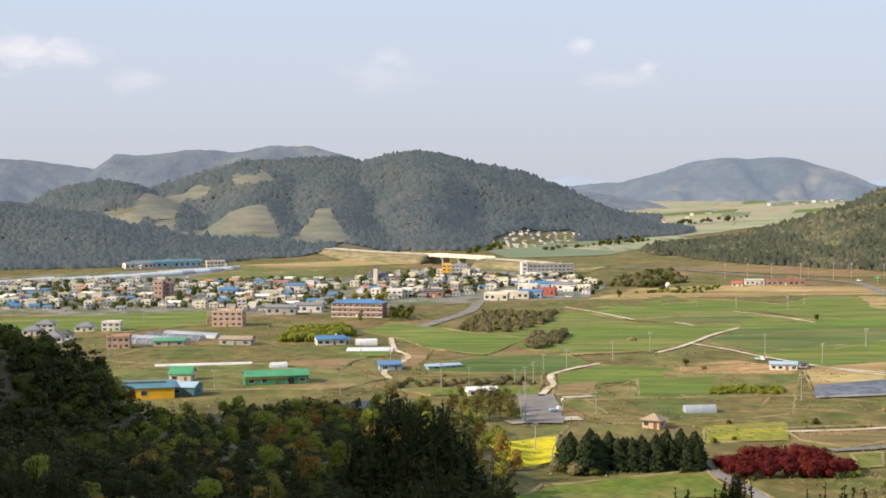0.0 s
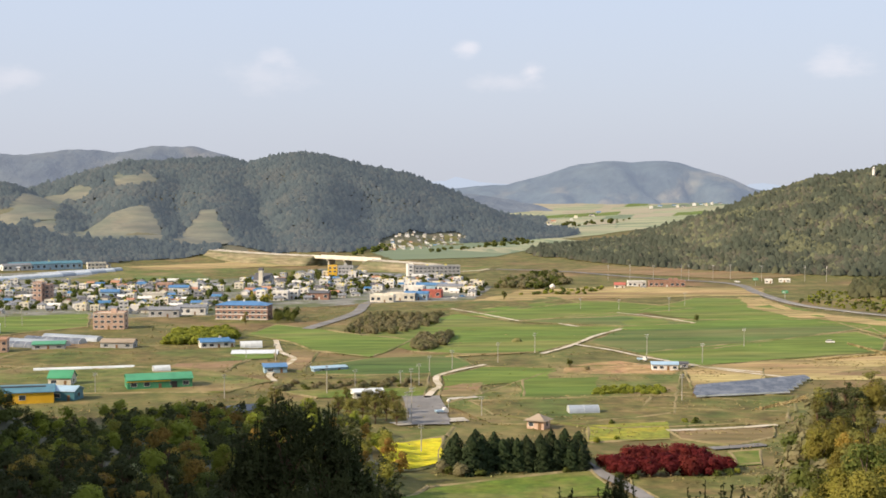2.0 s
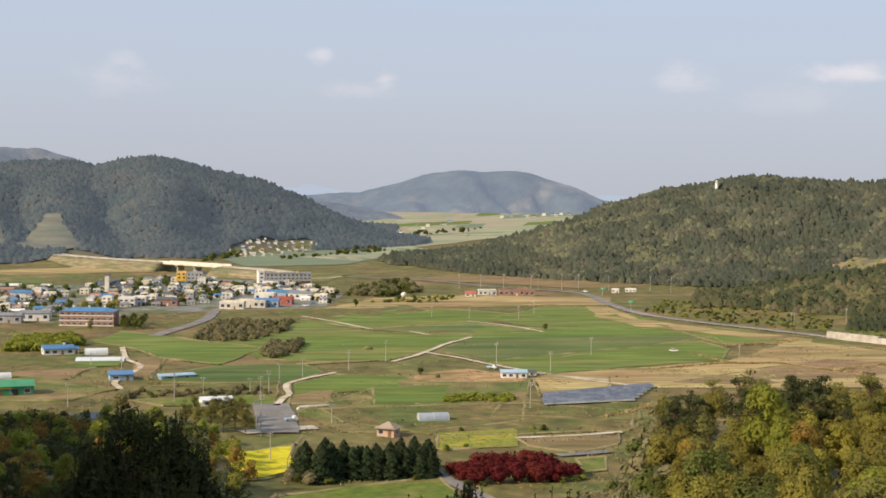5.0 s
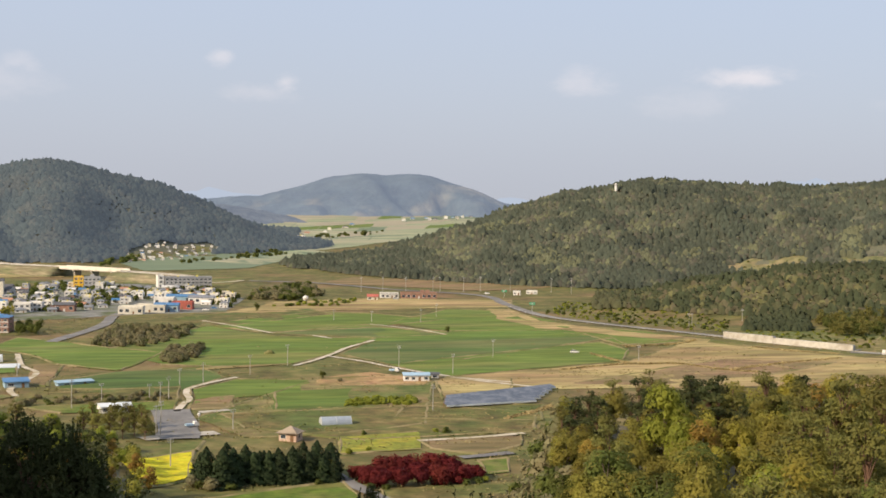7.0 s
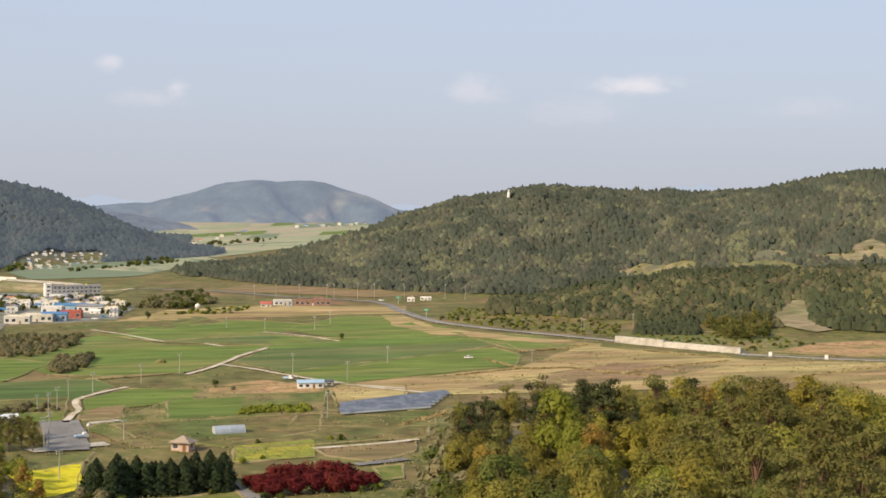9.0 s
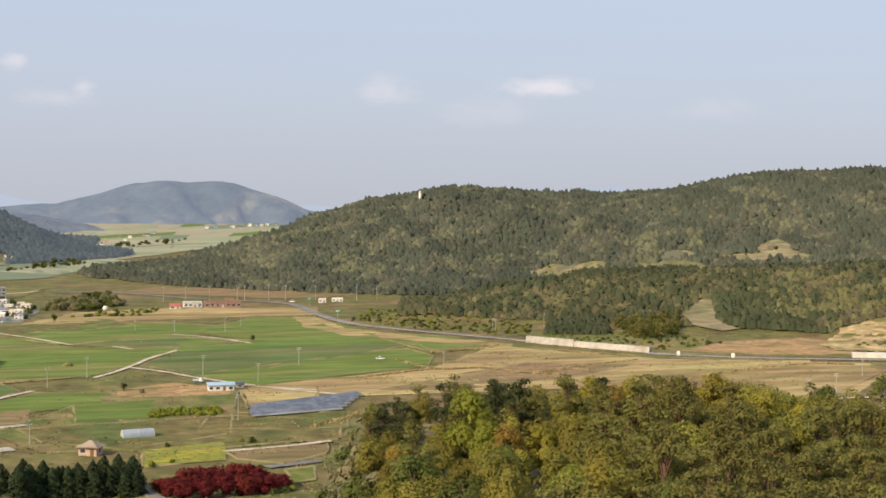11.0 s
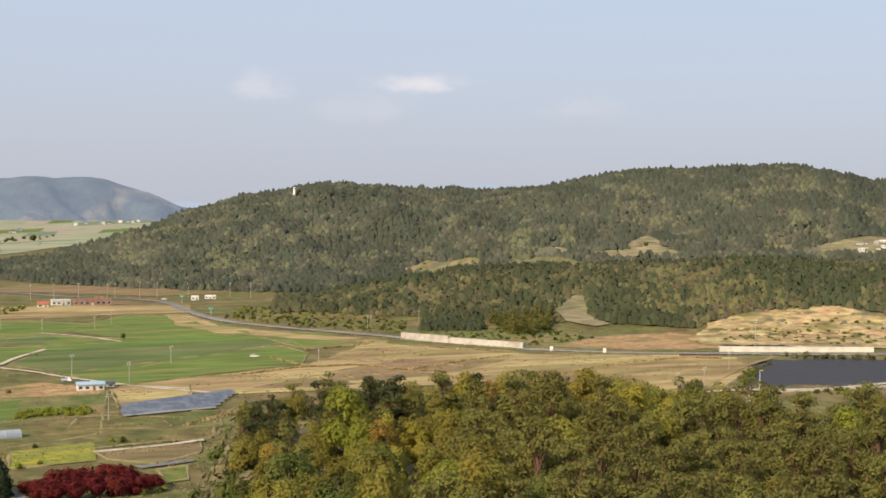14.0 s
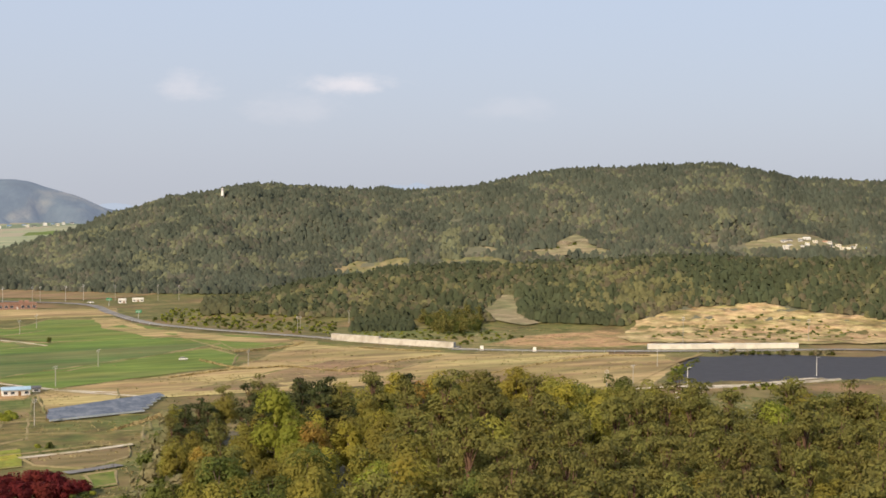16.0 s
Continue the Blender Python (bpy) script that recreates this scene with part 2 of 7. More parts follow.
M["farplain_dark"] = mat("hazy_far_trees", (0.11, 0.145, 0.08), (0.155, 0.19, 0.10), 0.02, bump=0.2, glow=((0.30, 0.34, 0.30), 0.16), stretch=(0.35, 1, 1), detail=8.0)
M["town_ground"] = mat("town_streets_and_yards", (0.13, 0.13, 0.11), (0.24, 0.235, 0.215), 0.12, (0.10, 0.115, 0.05), 0.035, bump=0.3, detail=8.0, mottle=0.35)
M["water"] = mat("still_reservoir_water", (0.040, 0.040, 0.046), (0.054, 0.053, 0.06), 0.3, rough=0.5, bump=0.8, dist=0.3, stretch=(0.4, 1, 1), spec=0.03)

# ---- the lie of the land ----
def smooth(a, b, x):
    t = np.clip((x - a) / (b - a), 0, 1)
    return t * t * (3 - 2 * t)


def ridge(X, Y, crest, near, power=1.25):
    """Height of a ridge whose crest runs through (x, y, z) and which falls to nothing within near metres of it."""
    best = np.zeros_like(X)
    pts = [np.array(c, float) for c in crest]
    top = max(c[2] for c in crest)
    for a, b in zip(pts[:-1], pts[1:]):
        d = b - a
        t = np.clip(((X - a[0]) * d[0] + (Y - a[1]) * d[1]) / (d[0] ** 2 + d[1] ** 2), 0, 1)
        z = a[2] + t * d[2]
        r = np.hypot(X - a[0] - t * d[0], Y - a[1] - t * d[1]) / (near * (0.22 + 0.78 * z / top))
        best = np.maximum(best, z * (1 - smooth(0, 1, np.clip(r, 0, 1)) ** (1 / power)))
    return best


def wave(X, Y, size, seed):
    """Smooth rolling noise between -1 and 1, from a few sines."""
    r = np.random.RandomState(seed)
    z = np.zeros_like(X)
    for i in range(9):
        a, k, p = r.uniform(0, 6.28), 6.28 / size * r.uniform(0.5, 1.9), r.uniform(0, 6.28)
        z += np.sin((X * np.cos(a) + Y * np.sin(a)) * k + p)
    return z / 4.0


MAIN_HILL = ((-760, 1960, 40), (-488, 2042, 60), (-383, 2065, 80), (-280, 2081, 111), (-174, 2093, 115), (-110, 2096, 106), (-37, 2100, 124), (10, 2100, 111),
             (57, 2110, 102), (104, 2170, 78), (166, 2280, 51), (245, 2420, 22), (330, 2600, 8), (380, 2750, 2))
SPUR_WIDE = 250
HILL_SPURS = (
    ((-280, 2081, 108), (-262, 1980, 94), (-246, 1850, 62), (-222, 1640, 34), (-205, 1500, 10)),
    ((-174, 2093, 112), (-160, 1960, 84), (-152, 1815, 56), (-132, 1640, 30), (-118, 1480, 6)),
    ((-37, 2100, 122), (-20, 1960, 92), (-30, 1800, 58), (-20, 1620, 12)),
    ((57, 2110, 104), (72, 1990, 74), (66, 1850, 36), (50, 1700, 6)),
    ((-470, 1960, 80), (-420, 1850, 66), (-360, 1760, 46), (-320, 1640, 20)),
)
FRONT_SPUR = ((-700, 1500, 66), (-500, 1440, 60), (-395, 1440, 47), (-330, 1450, 32), (-255, 1500, 22), (-180, 1560, 20), (-130, 1600, 12))
RIGHT_HILL = ((255, 1460, 2), (330, 1560, 8), (432, 1570, 17), (494, 1545, 42), (552, 1515, 66), (606, 1490, 84), (652, 1468, 102), (742, 1420, 97), (785, 1395, 92),
              (826, 1371, 96), (892, 1328, 101), (961, 1279, 122), (1070, 1190, 126), (1129, 1134, 106), (1160, 1105, 112), (1240, 1030, 104), (1500, 700, 100))
LOW_RIDGE = ((420, 930, 8), (474, 925, 20), (531, 906, 28), (621, 847, 33), (687, 794, 38), (747, 738, 38), (793, 689, 38), (900, 560, 40))
# the spur's first two points, out of view, are raised to shade its end
LEFT_SPUR = ((-330, 330, 130), (-200, 335, 78), (-118, 332, 43), (-100, 332, 38), (-91, 333, 27), (-84, 334, 8))
# unseen hill on the left, added to cast shade on the near slope
SHADE_HILL = ((-150, -90, 184), (-135, -20, 168), (-135, 50, 152), (-150, 110, 140), (-240, 200, 168), (-360, 330, 235))
POND = ((408, 474), (455, 522), (498, 561), (570, 523), (640, 470), (600, 420), (497, 455))


def height(X, Y):
    """The ground's height over the valley floor, at arrays of places."""
    X, Y = np.asarray(X, float), np.asarray(Y, float)
    r = np.hypot(X, Y)
    z = 22 * np.clip((r - 1800) / 2500, 0, 2)
    z = z + 0.35 * wave(X, Y, 160, 3) * smooth(280, 420, r)
    hill = ridge(X, Y, MAIN_HILL, 400, 1.1)
    for side in HILL_SPURS:
        hill = np.maximum(hill, ridge(X, Y, side, SPUR_WIDE, 1.0))
    hill = hill - 3.5 * smooth(5, 25, hill) + smooth(4, 40, hill) * (7 * wave(X, Y, 260, 5) + 2.5 * wave(X, Y, 90, 6)) * (1 - 0.8 * smooth(60, 105, hill))
    spur = ridge(X, Y, FRONT_SPUR, 260, 1.2)
    right = ridge(X, Y, RIGHT_HILL, 520, 1.15)
    right = right - 3.2 * smooth(5, 25, right) + smooth(6, 40, right) * (7.5 * wave(X, Y, 210, 7) + 3.0 * wave(X, Y, 80, 8)) * (1 - 0.75 * smooth(70, 110, right))
    low = ridge(X, Y, LOW_RIDGE, 190, 1.0)
    # a cut bank stands over the road where it passes the low ridge
    near = np.clip(78.3 - 0.285 * r, 0, 90)
    near = np.maximum(near, ridge(X, Y, LEFT_SPUR, 150, 1.2))
    near = np.maximum(near, ridge(X, Y, SHADE_HILL, 112, 1.0))
    bearing = np.degrees(np.arctan2(X, Y))
    near = np.maximum(near, np.clip(57 - 0.122 * r, 0, 60) * smooth(4.5, -3.0, bearing) * smooth(-60, -30, bearing) * (Y > 0))
    near = np.maximum(near, np.clip(46 - 46 * smooth(205, 300, r), 0, 46) * smooth(14.5, 20.5, bearing) * smooth(80, 62, bearing) * (Y > 0))
    top = np.maximum.reduce([hill, spur, right, low, near])
    behind = 78 + 0.12 * r
    away = smooth(-0.2, -0.75, Y / np.maximum(r, 1e-6)) * smooth(5, 60, r)
    top = top + away * np.maximum(behind - top, 0)
    z = np.maximum(z * (1 - smooth(0, 6, top)), 0) + top
    pool = np.full_like(X, 1e9)
    for (x0, y0), (x1, y1) in zip(POND, POND[1:] + POND[:1]):
        n = math.hypot(x1 - x0, y1 - y0)
        pool = np.minimum(pool, ((X - x0) * (y1 - y0) - (Y - y0) * (x1 - x0)) / n)
    return z * smooth(2, -14, pool) - 1.2 * smooth(-5, 4, pool)


def height_at(x, y):
    return float(height(np.array([x]), np.array([y]))[0])


# ---- end of the lie of the land ----
def mesh_of(name, verts, faces, material, flat=False, normals=None):
    me = bpy.data.meshes.new(name)
    verts, faces = np.asarray(verts, np.float32), np.asarray(faces, np.int32)
    k = faces.shape[1]
    me.vertices.add(len(verts))
    me.vertices.foreach_set("co", verts.ravel())
    me.loops.add(faces.size)
    me.loops.foreach_set("vertex_index", faces.ravel())
    me.polygons.add(len(faces))
    me.polygons.foreach_set("loop_start", np.arange(0, faces.size, k, dtype=np.int32))
    me.polygons.foreach_set("use_smooth", np.full(len(faces), not flat, bool))
    me.update(calc_edges=True)
    if normals is not None:
        # leaves are lit as the rounded mass that they belong to
        a = me.attributes.new("custom_normal", "FLOAT_VECTOR", "POINT")
        n = np.asarray(normals, np.float32)
        n = n / (np.linalg.norm(n, axis=1)[:, None] + 1e-9)
        a.data.foreach_set("vector", n.ravel())
    me.materials.append(material)
    return me


def joined(parts):
    V, F, k = [], [], 0
    for v, f in parts:
        V.append(v)
        F.append(f + k)
        k += len(v)
    return np.concatenate(V), np.concatenate(F)


def grid_faces(rows, cols, wrap=False):
    i, j = np.meshgrid(np.arange(rows - 1), np.arange(cols if wrap else cols - 1), indexing="ij")
    k = (j + 1) % cols
    return np.stack([i * cols + j, i * cols + k, (i + 1) * cols + k, (i + 1) * cols + j], -1).reshape(-1, 4)[:, ::-1]


def build_ground():
    turn = np.concatenate([np.arange(-25, 56, 0.3), np.arange(56, 335, 3.0)])
    rings = np.concatenate([[0.02], np.geomspace(2, 4900, 290)])
    A, R = np.meshgrid(np.radians(turn), rings)
    X, Y = R * np.sin(A) + 2.5, R * np.cos(A) - 7.0
    Z = height(X, Y)
    faces = grid_faces(len(rings), len(turn), True)
    me = mesh_of("ground", np.stack([X, Y, Z], -1).reshape(-1, 3), faces, M["ground"])
    me.materials.append(M["hill_floor"])
    top = np.maximum.reduce([ridge(X, Y, MAIN_HILL, 400, 1.1), ridge(X, Y, FRONT_SPUR, 260, 1.2), ridge(X, Y, RIGHT_HILL, 520, 1.15), ridge(X, Y, LOW_RIDGE, 190, 1.0),
                             np.where(R < 420, Z, 0)] + [ridge(X, Y, s, SPUR_WIDE, 1.0) for s in HILL_SPURS])
    me.polygons.foreach_set("material_index", (top.ravel()[faces].min(axis=1) > 2.5).astype(np.int32))
    return tagged(new("ground", me), "wide valley floor of rough grass rising into low hills", "ground", kind="structure")


build_ground()


def backdrop(name, label, crest, near, material, step, noise_amp, lift=0.0):
    c = np.array(crest, float)
    xs = np.arange(c[:, 0].min() - near, c[:, 0].max() + near, step)
    ys = np.arange(c[:, 1].min() - near, c[:, 1].max() + near, step)
    X, Y = np.meshgrid(xs, ys)
    top, back = np.interp(X, c[:, 0], c[:, 2]), np.interp(X, c[:, 0], c[:, 1])
    # side ridges run down from the crest
    reach = near * (0.72 + 0.2 * wave(X + 0.25 * (back - Y), X * 0, near * 0.5, 13) + 0.1 * wave(X - 0.3 * (back - Y), X * 0, near * 0.22, 14))
    off = np.hypot(np.maximum(np.maximum(c[0, 0] - X, X - c[-1, 0]), 0), back - Y)
    Z = top * (1 - smooth(0, 1, off / np.maximum(reach, near * 0.3)) ** 0.85)
    Z = Z + smooth(2, 40, Z) * noise_amp * (wave(X, Y, near * 0.45, 11) + 0.8 * wave(X, Y, near * 0.16, 12)) * (1 - 0.8 * smooth(0.55, 0.95, Z / top)) - 3 + lift
    Z = Z + smooth(20, 60, Z) * noise_amp * 0.22 * (wave(X, Y * 0.3, 75, 15) + 0.6 * wave(X, Y * 0.3, 30, 16))
    me = mesh_of(name, np.stack([X, Y, Z], -1).reshape(-1, 3), grid_faces(len(ys), len(xs))[:, ::-1], material)
    return tagged(new(name, me), label, "hill", kind="structure")


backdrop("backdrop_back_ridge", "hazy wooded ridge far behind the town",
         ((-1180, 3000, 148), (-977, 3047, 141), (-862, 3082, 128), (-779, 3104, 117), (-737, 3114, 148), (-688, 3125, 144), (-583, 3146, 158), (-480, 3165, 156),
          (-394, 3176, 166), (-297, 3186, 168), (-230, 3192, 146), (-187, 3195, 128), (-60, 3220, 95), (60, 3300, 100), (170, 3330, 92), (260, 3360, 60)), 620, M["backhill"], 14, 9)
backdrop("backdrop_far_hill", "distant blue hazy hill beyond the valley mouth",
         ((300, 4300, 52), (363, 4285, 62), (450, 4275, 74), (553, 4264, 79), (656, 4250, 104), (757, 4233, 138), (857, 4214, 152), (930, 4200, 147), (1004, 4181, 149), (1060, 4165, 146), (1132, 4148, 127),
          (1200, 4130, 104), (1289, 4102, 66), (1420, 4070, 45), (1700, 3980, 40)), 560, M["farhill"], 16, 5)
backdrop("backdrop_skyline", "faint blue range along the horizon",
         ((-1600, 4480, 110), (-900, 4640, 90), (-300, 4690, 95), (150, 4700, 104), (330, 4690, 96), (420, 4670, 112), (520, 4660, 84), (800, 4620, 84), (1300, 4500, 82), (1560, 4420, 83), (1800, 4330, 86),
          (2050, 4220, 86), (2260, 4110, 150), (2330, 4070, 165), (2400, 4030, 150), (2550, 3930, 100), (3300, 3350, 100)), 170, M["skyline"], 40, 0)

# ---- woods on the hills ----
def leaf_tris(P, N, size, r, each=None):
    """One small three-cornered leaf clump at each place, facing roughly along N."""
    n = len(P)
    N = N / (np.linalg.norm(N, axis=1)[:, None] + 1e-9)
    A = np.cross(N, r.normal(size=(n, 3)))
    A /= np.linalg.norm(A, axis=1)[:, None] + 1e-9
    B = np.cross(N, A)
    s = (size if each is None else each) * r.uniform(0.7, 1.4, (n, 1))
    k = r.uniform(0.4, 0.75, (n, 1))
    V = np.stack([P - A * s * 0.55 - B * s * 0.3, P + A * s * 0.55 - B * s * 0.3 * k, P + B * s * k], 1)
    return V.reshape(-1, 3), np.arange(n * 3).reshape(-1, 3)


def jittered(x0, x1, y0, y1, step, seed):
    r = np.random.RandomState(seed)
    X, Y = np.meshgrid(np.arange(x0, x1, step), np.arange(y0, y1, step))
    return (X + r.uniform(-.5, .5, X.shape) * step).ravel(), (Y + r.uniform(-.5, .5, Y.shape) * step).ravel(), r


def in_poly(X, Y, poly):
    inside = np.zeros(len(X), bool)
    for (x0, y0), (x1, y1) in zip(poly, poly[1:] + poly[:1]):
        cross = ((y0 > Y) != (y1 > Y)) & (X < (x1 - x0) * (Y - y0) / ((y1 - y0) or 1e-9) + x0)
        inside ^= cross
    return inside


def canopy(name, label, X, Y, r, size, material, spread=0.35, tall=1.15, loose=3):
    """Many uneven crowns standing close on the ground: a lumpy mass with a few loose sprays on each."""
    n = len(X)
    Z = height(X, Y)
    s = size * r.uniform(1 - spread, 1 + spread, n)
    e = 12.0
    slope = np.stack([(height(X - e, Y) - height(X + e, Y)) / (2 * e), (height(X, Y - e) - height(X, Y + e)) / (2 * e), np.ones(n)], -1)
    foot = np.stack([X, Y, Z], -1)
    sides = 5
    a = r.uniform(0, 6.28, (n, 1)) + np.arange(sides) * 6.2832 / sides + r.uniform(-0.3, 0.3, (n, sides))
    ring = np.stack([np.cos(a), np.sin(a), 0 * a], -1)
    H = s * tall * r.uniform(0.8, 1.2, n)
    low = foot[:, None] + ring * (s[:, None] * r.uniform(0.55, 0.85, (n, sides)))[..., None] + np.stack([0 * a, 0 * a, H[:, None] * r.uniform(0.0, 0.25, (n, sides))], -1)
    high = foot[:, None] + ring * (s[:, None] * r.uniform(0.28, 0.55, (n, sides)))[..., None] + np.stack([0 * a, 0 * a, H[:, None] * r.uniform(0.6, 0.95, (n, sides))], -1)
    tip = foot[:, None] + np.stack([s * r.uniform(-0.15, 0.15, n), s * r.uniform(-0.15, 0.15, n), H * r.uniform(0.95, 1.2, n)], -1)[:, None]
    V = np.concatenate([low, high, tip], 1)
    up = slope[:, None, :]
    N = np.concatenate([ring * 0.55 + up * 0.85, ring * 0.38 + up, up + 0 * tip], 1) + r.normal(size=V.shape) * 0.08
    i = np.arange(sides)
    k = (i + 1) % sides
    f = np.concatenate([np.stack([i, k, sides + k], -1), np.stack([i, sides + k, sides + i], -1), np.stack([sides + i, sides + k, 0 * i + 2 * sides], -1)])
    F = (f[None] + np.arange(n)[:, None, None] * (2 * sides + 1)).reshape(-1, 3)
    parts, lit = [(V.reshape(-1, 3), F)], [N.reshape(-1, 3)]
    if loose:
        d = r.normal(size=(n, loose, 3))
        d[:, :, 2] = np.abs(d[:, :, 2]) + 0.3
        d /= np.linalg.norm(d, axis=2)[..., None]
        P = foot[:, None] + d * s[:, None, None] * np.array([0.55, 0.55, 1.05 * tall])
        parts.append(leaf_tris(P.reshape(-1, 3), d.reshape(-1, 3) + r.normal(size=(n * loose, 3)) * 0.4, 1.0, r, np.repeat(s * 0.42, loose)[:, None]))
        lit.append(np.repeat((0.5 * d + up).reshape(-1, 3), 3, axis=0))
    me = mesh_of(name, *joined(parts), material, False, np.concatenate(lit))
    return tagged(new(name, me), label, "woodland", kind="stuff")


CLEARINGS = {
    "triangle": [(-172, 1510), (-169, 1630), (-160, 1680), (-155, 1790), (-151, 1790), (-132, 1670), (-116, 1620), (-100, 1560), (-120, 1525), (-148, 1515)],
    "wide": [(-282, 1450), (-306, 1684), (-271, 1712), (-247, 1819), (-240, 1819), (-208, 1667), (-195, 1625), (-174, 1515), (-205, 1500), (-240, 1475)],
    "strip": [(-441, 1780), (-405, 1786), (-408, 2015), (-374, 1979), (-362, 2008), (-331, 1977), (-324, 1913), (-366, 1934), (-330, 1714), (-356, 1703), (-369, 1708), (-390, 1640)],
    "wedge": [(-357, 1696), (-332, 1713), (-281, 1464), (-288, 1451)],
    "shelf": [(-308, 1990), (-302, 2018), (-264, 1950), (-269, 2036), (-236, 1942), (-255, 1899), (-291, 1918)],
    "orchard": [(576, 1168), (614, 1176), (650, 1148), (657, 1127), (618, 1128), (586, 1138)],
    "terrace": [(673, 1120), (699, 1102), (721, 1068), (706, 1048), (690, 1062), (664, 1096)],
    "farm": [(695, 1116), (712, 1123), (722, 1114), (733, 1092), (766, 1062), (783, 1079), (808, 1084), (800, 1057), (786, 1032), (797, 1011), (787, 1011), (752, 1042), (733, 1085), (704, 1104)],
    "bank": [(510, 791), (539, 809), (547, 806), (526, 768), (526, 744), (512, 741), (505, 773)],
    "quarry": [(530, 667), (576, 708), (616, 704), (638, 690), (662, 678), (670, 656), (690, 620), (700, 590), (690, 540), (600, 570), (508, 631)],
    "plot": [(872, 993), (896, 976), (887, 971), (866, 982)],
    "village": [(897, 962), (925, 963), (1018, 919), (987, 891), (922, 927)],
    "hamlet": [(48, 1568), (62, 1715), (109, 1818), (173, 1868), (193, 1838), (105, 1636)],
    "scar": [(750, 1234), (761, 1215), (742, 1178), (737, 1197)],
    "hilltop": [(573, 1418), (579, 1412), (586, 1420), (588, 1436), (581, 1440), (574, 1436)],
}


def open_ground(X, Y):
    keep = np.ones(len(X), bool)
    for poly in CLEARINGS.values():
        keep &= ~in_poly(X, Y, poly)
    return keep


def on_spurs(X, Y):
    return np.maximum.reduce([ridge(X, Y, MAIN_HILL, 400, 1.0)] + [ridge(X, Y, s, SPUR_WIDE, 1.0) for s in HILL_SPURS])


def seen_side(X, Y):
    r = np.hypot(X, Y)
    return height(X, Y) - height(X * (1 - 60 / r), Y * (1 - 60 / r)) > -9


def wood(name, label, box, step, size, species, seed, crest, near, low, extra=None, spread=0.35, loose=3):
    """A wood of several kinds of trees, which keep together in patches. species: share, material, height, label."""
    X, Y, r = jittered(*box, step, seed)
    k = ((on_spurs(X, Y) if crest is MAIN_HILL else ridge(X, Y, crest, near, 1.0)) > low) & open_ground(X, Y) & seen_side(X, Y)
    if extra:
        k &= extra(X, Y)
    k &= r.uniform(0, 1, len(X)) > 0.03
    X, Y = X[k], Y[k]
    mood = 0.5 * wave(X, Y, 150, seed + 1) + 0.45 * wave(X, Y, 45, seed + 2) + r.normal(size=len(X)) * 0.45
    rank = np.argsort(np.argsort(mood)) / len(X)
    at = 0.0
    for share, material, tall, kind_label in species:
        k = (rank >= at) & (rank < at + share)
        at += share
        canopy(name, kind_label + " " + label, X[k], Y[k], r, size, M[material], spread, tall, loose)


FAR_WOOD = ((0.30, "far_pine", 1.25, "dark haze-blue pines"), (0.45, "far_oak", 0.95, "haze-greyed oaks"), (0.25, "far_budding", 0.9, "grey-brown budding trees"))
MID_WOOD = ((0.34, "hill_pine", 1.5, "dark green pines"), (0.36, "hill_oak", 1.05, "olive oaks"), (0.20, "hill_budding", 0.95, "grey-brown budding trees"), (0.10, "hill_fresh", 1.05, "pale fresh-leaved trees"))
LOW_WOOD = ((0.40, "ridge_pine", 1.45, "dark green pines"), (0.28, "ridge_oak", 1.05, "olive oaks"), (0.20, "ridge_budding", 0.95, "brown budding trees"), (0.12, "ridge_fresh", 1.0, "yellow-green fresh-leaved trees"))
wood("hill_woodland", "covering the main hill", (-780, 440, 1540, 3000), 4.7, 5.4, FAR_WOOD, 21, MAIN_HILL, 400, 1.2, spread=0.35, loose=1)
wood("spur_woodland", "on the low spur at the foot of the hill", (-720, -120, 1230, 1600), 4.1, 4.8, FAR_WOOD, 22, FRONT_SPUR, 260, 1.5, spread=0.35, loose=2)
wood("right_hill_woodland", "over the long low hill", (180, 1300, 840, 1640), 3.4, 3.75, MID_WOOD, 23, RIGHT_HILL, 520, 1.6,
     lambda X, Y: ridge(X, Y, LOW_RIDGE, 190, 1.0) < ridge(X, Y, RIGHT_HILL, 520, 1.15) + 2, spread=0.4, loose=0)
wood("low_ridge_woodland", "on the low ridge over the road", (380, 960, 560, 1100), 3.1, 3.6, LOW_WOOD, 24, LOW_RIDGE, 190, 2.0,
     lambda X, Y: ridge(X, Y, LOW_RIDGE, 190, 1.0) > ridge(X, Y, RIGHT_HILL, 520, 1.15) - 6, spread=0.45, loose=5)

# ---- fields, tracks and roads ----
LIFT = [0.10]


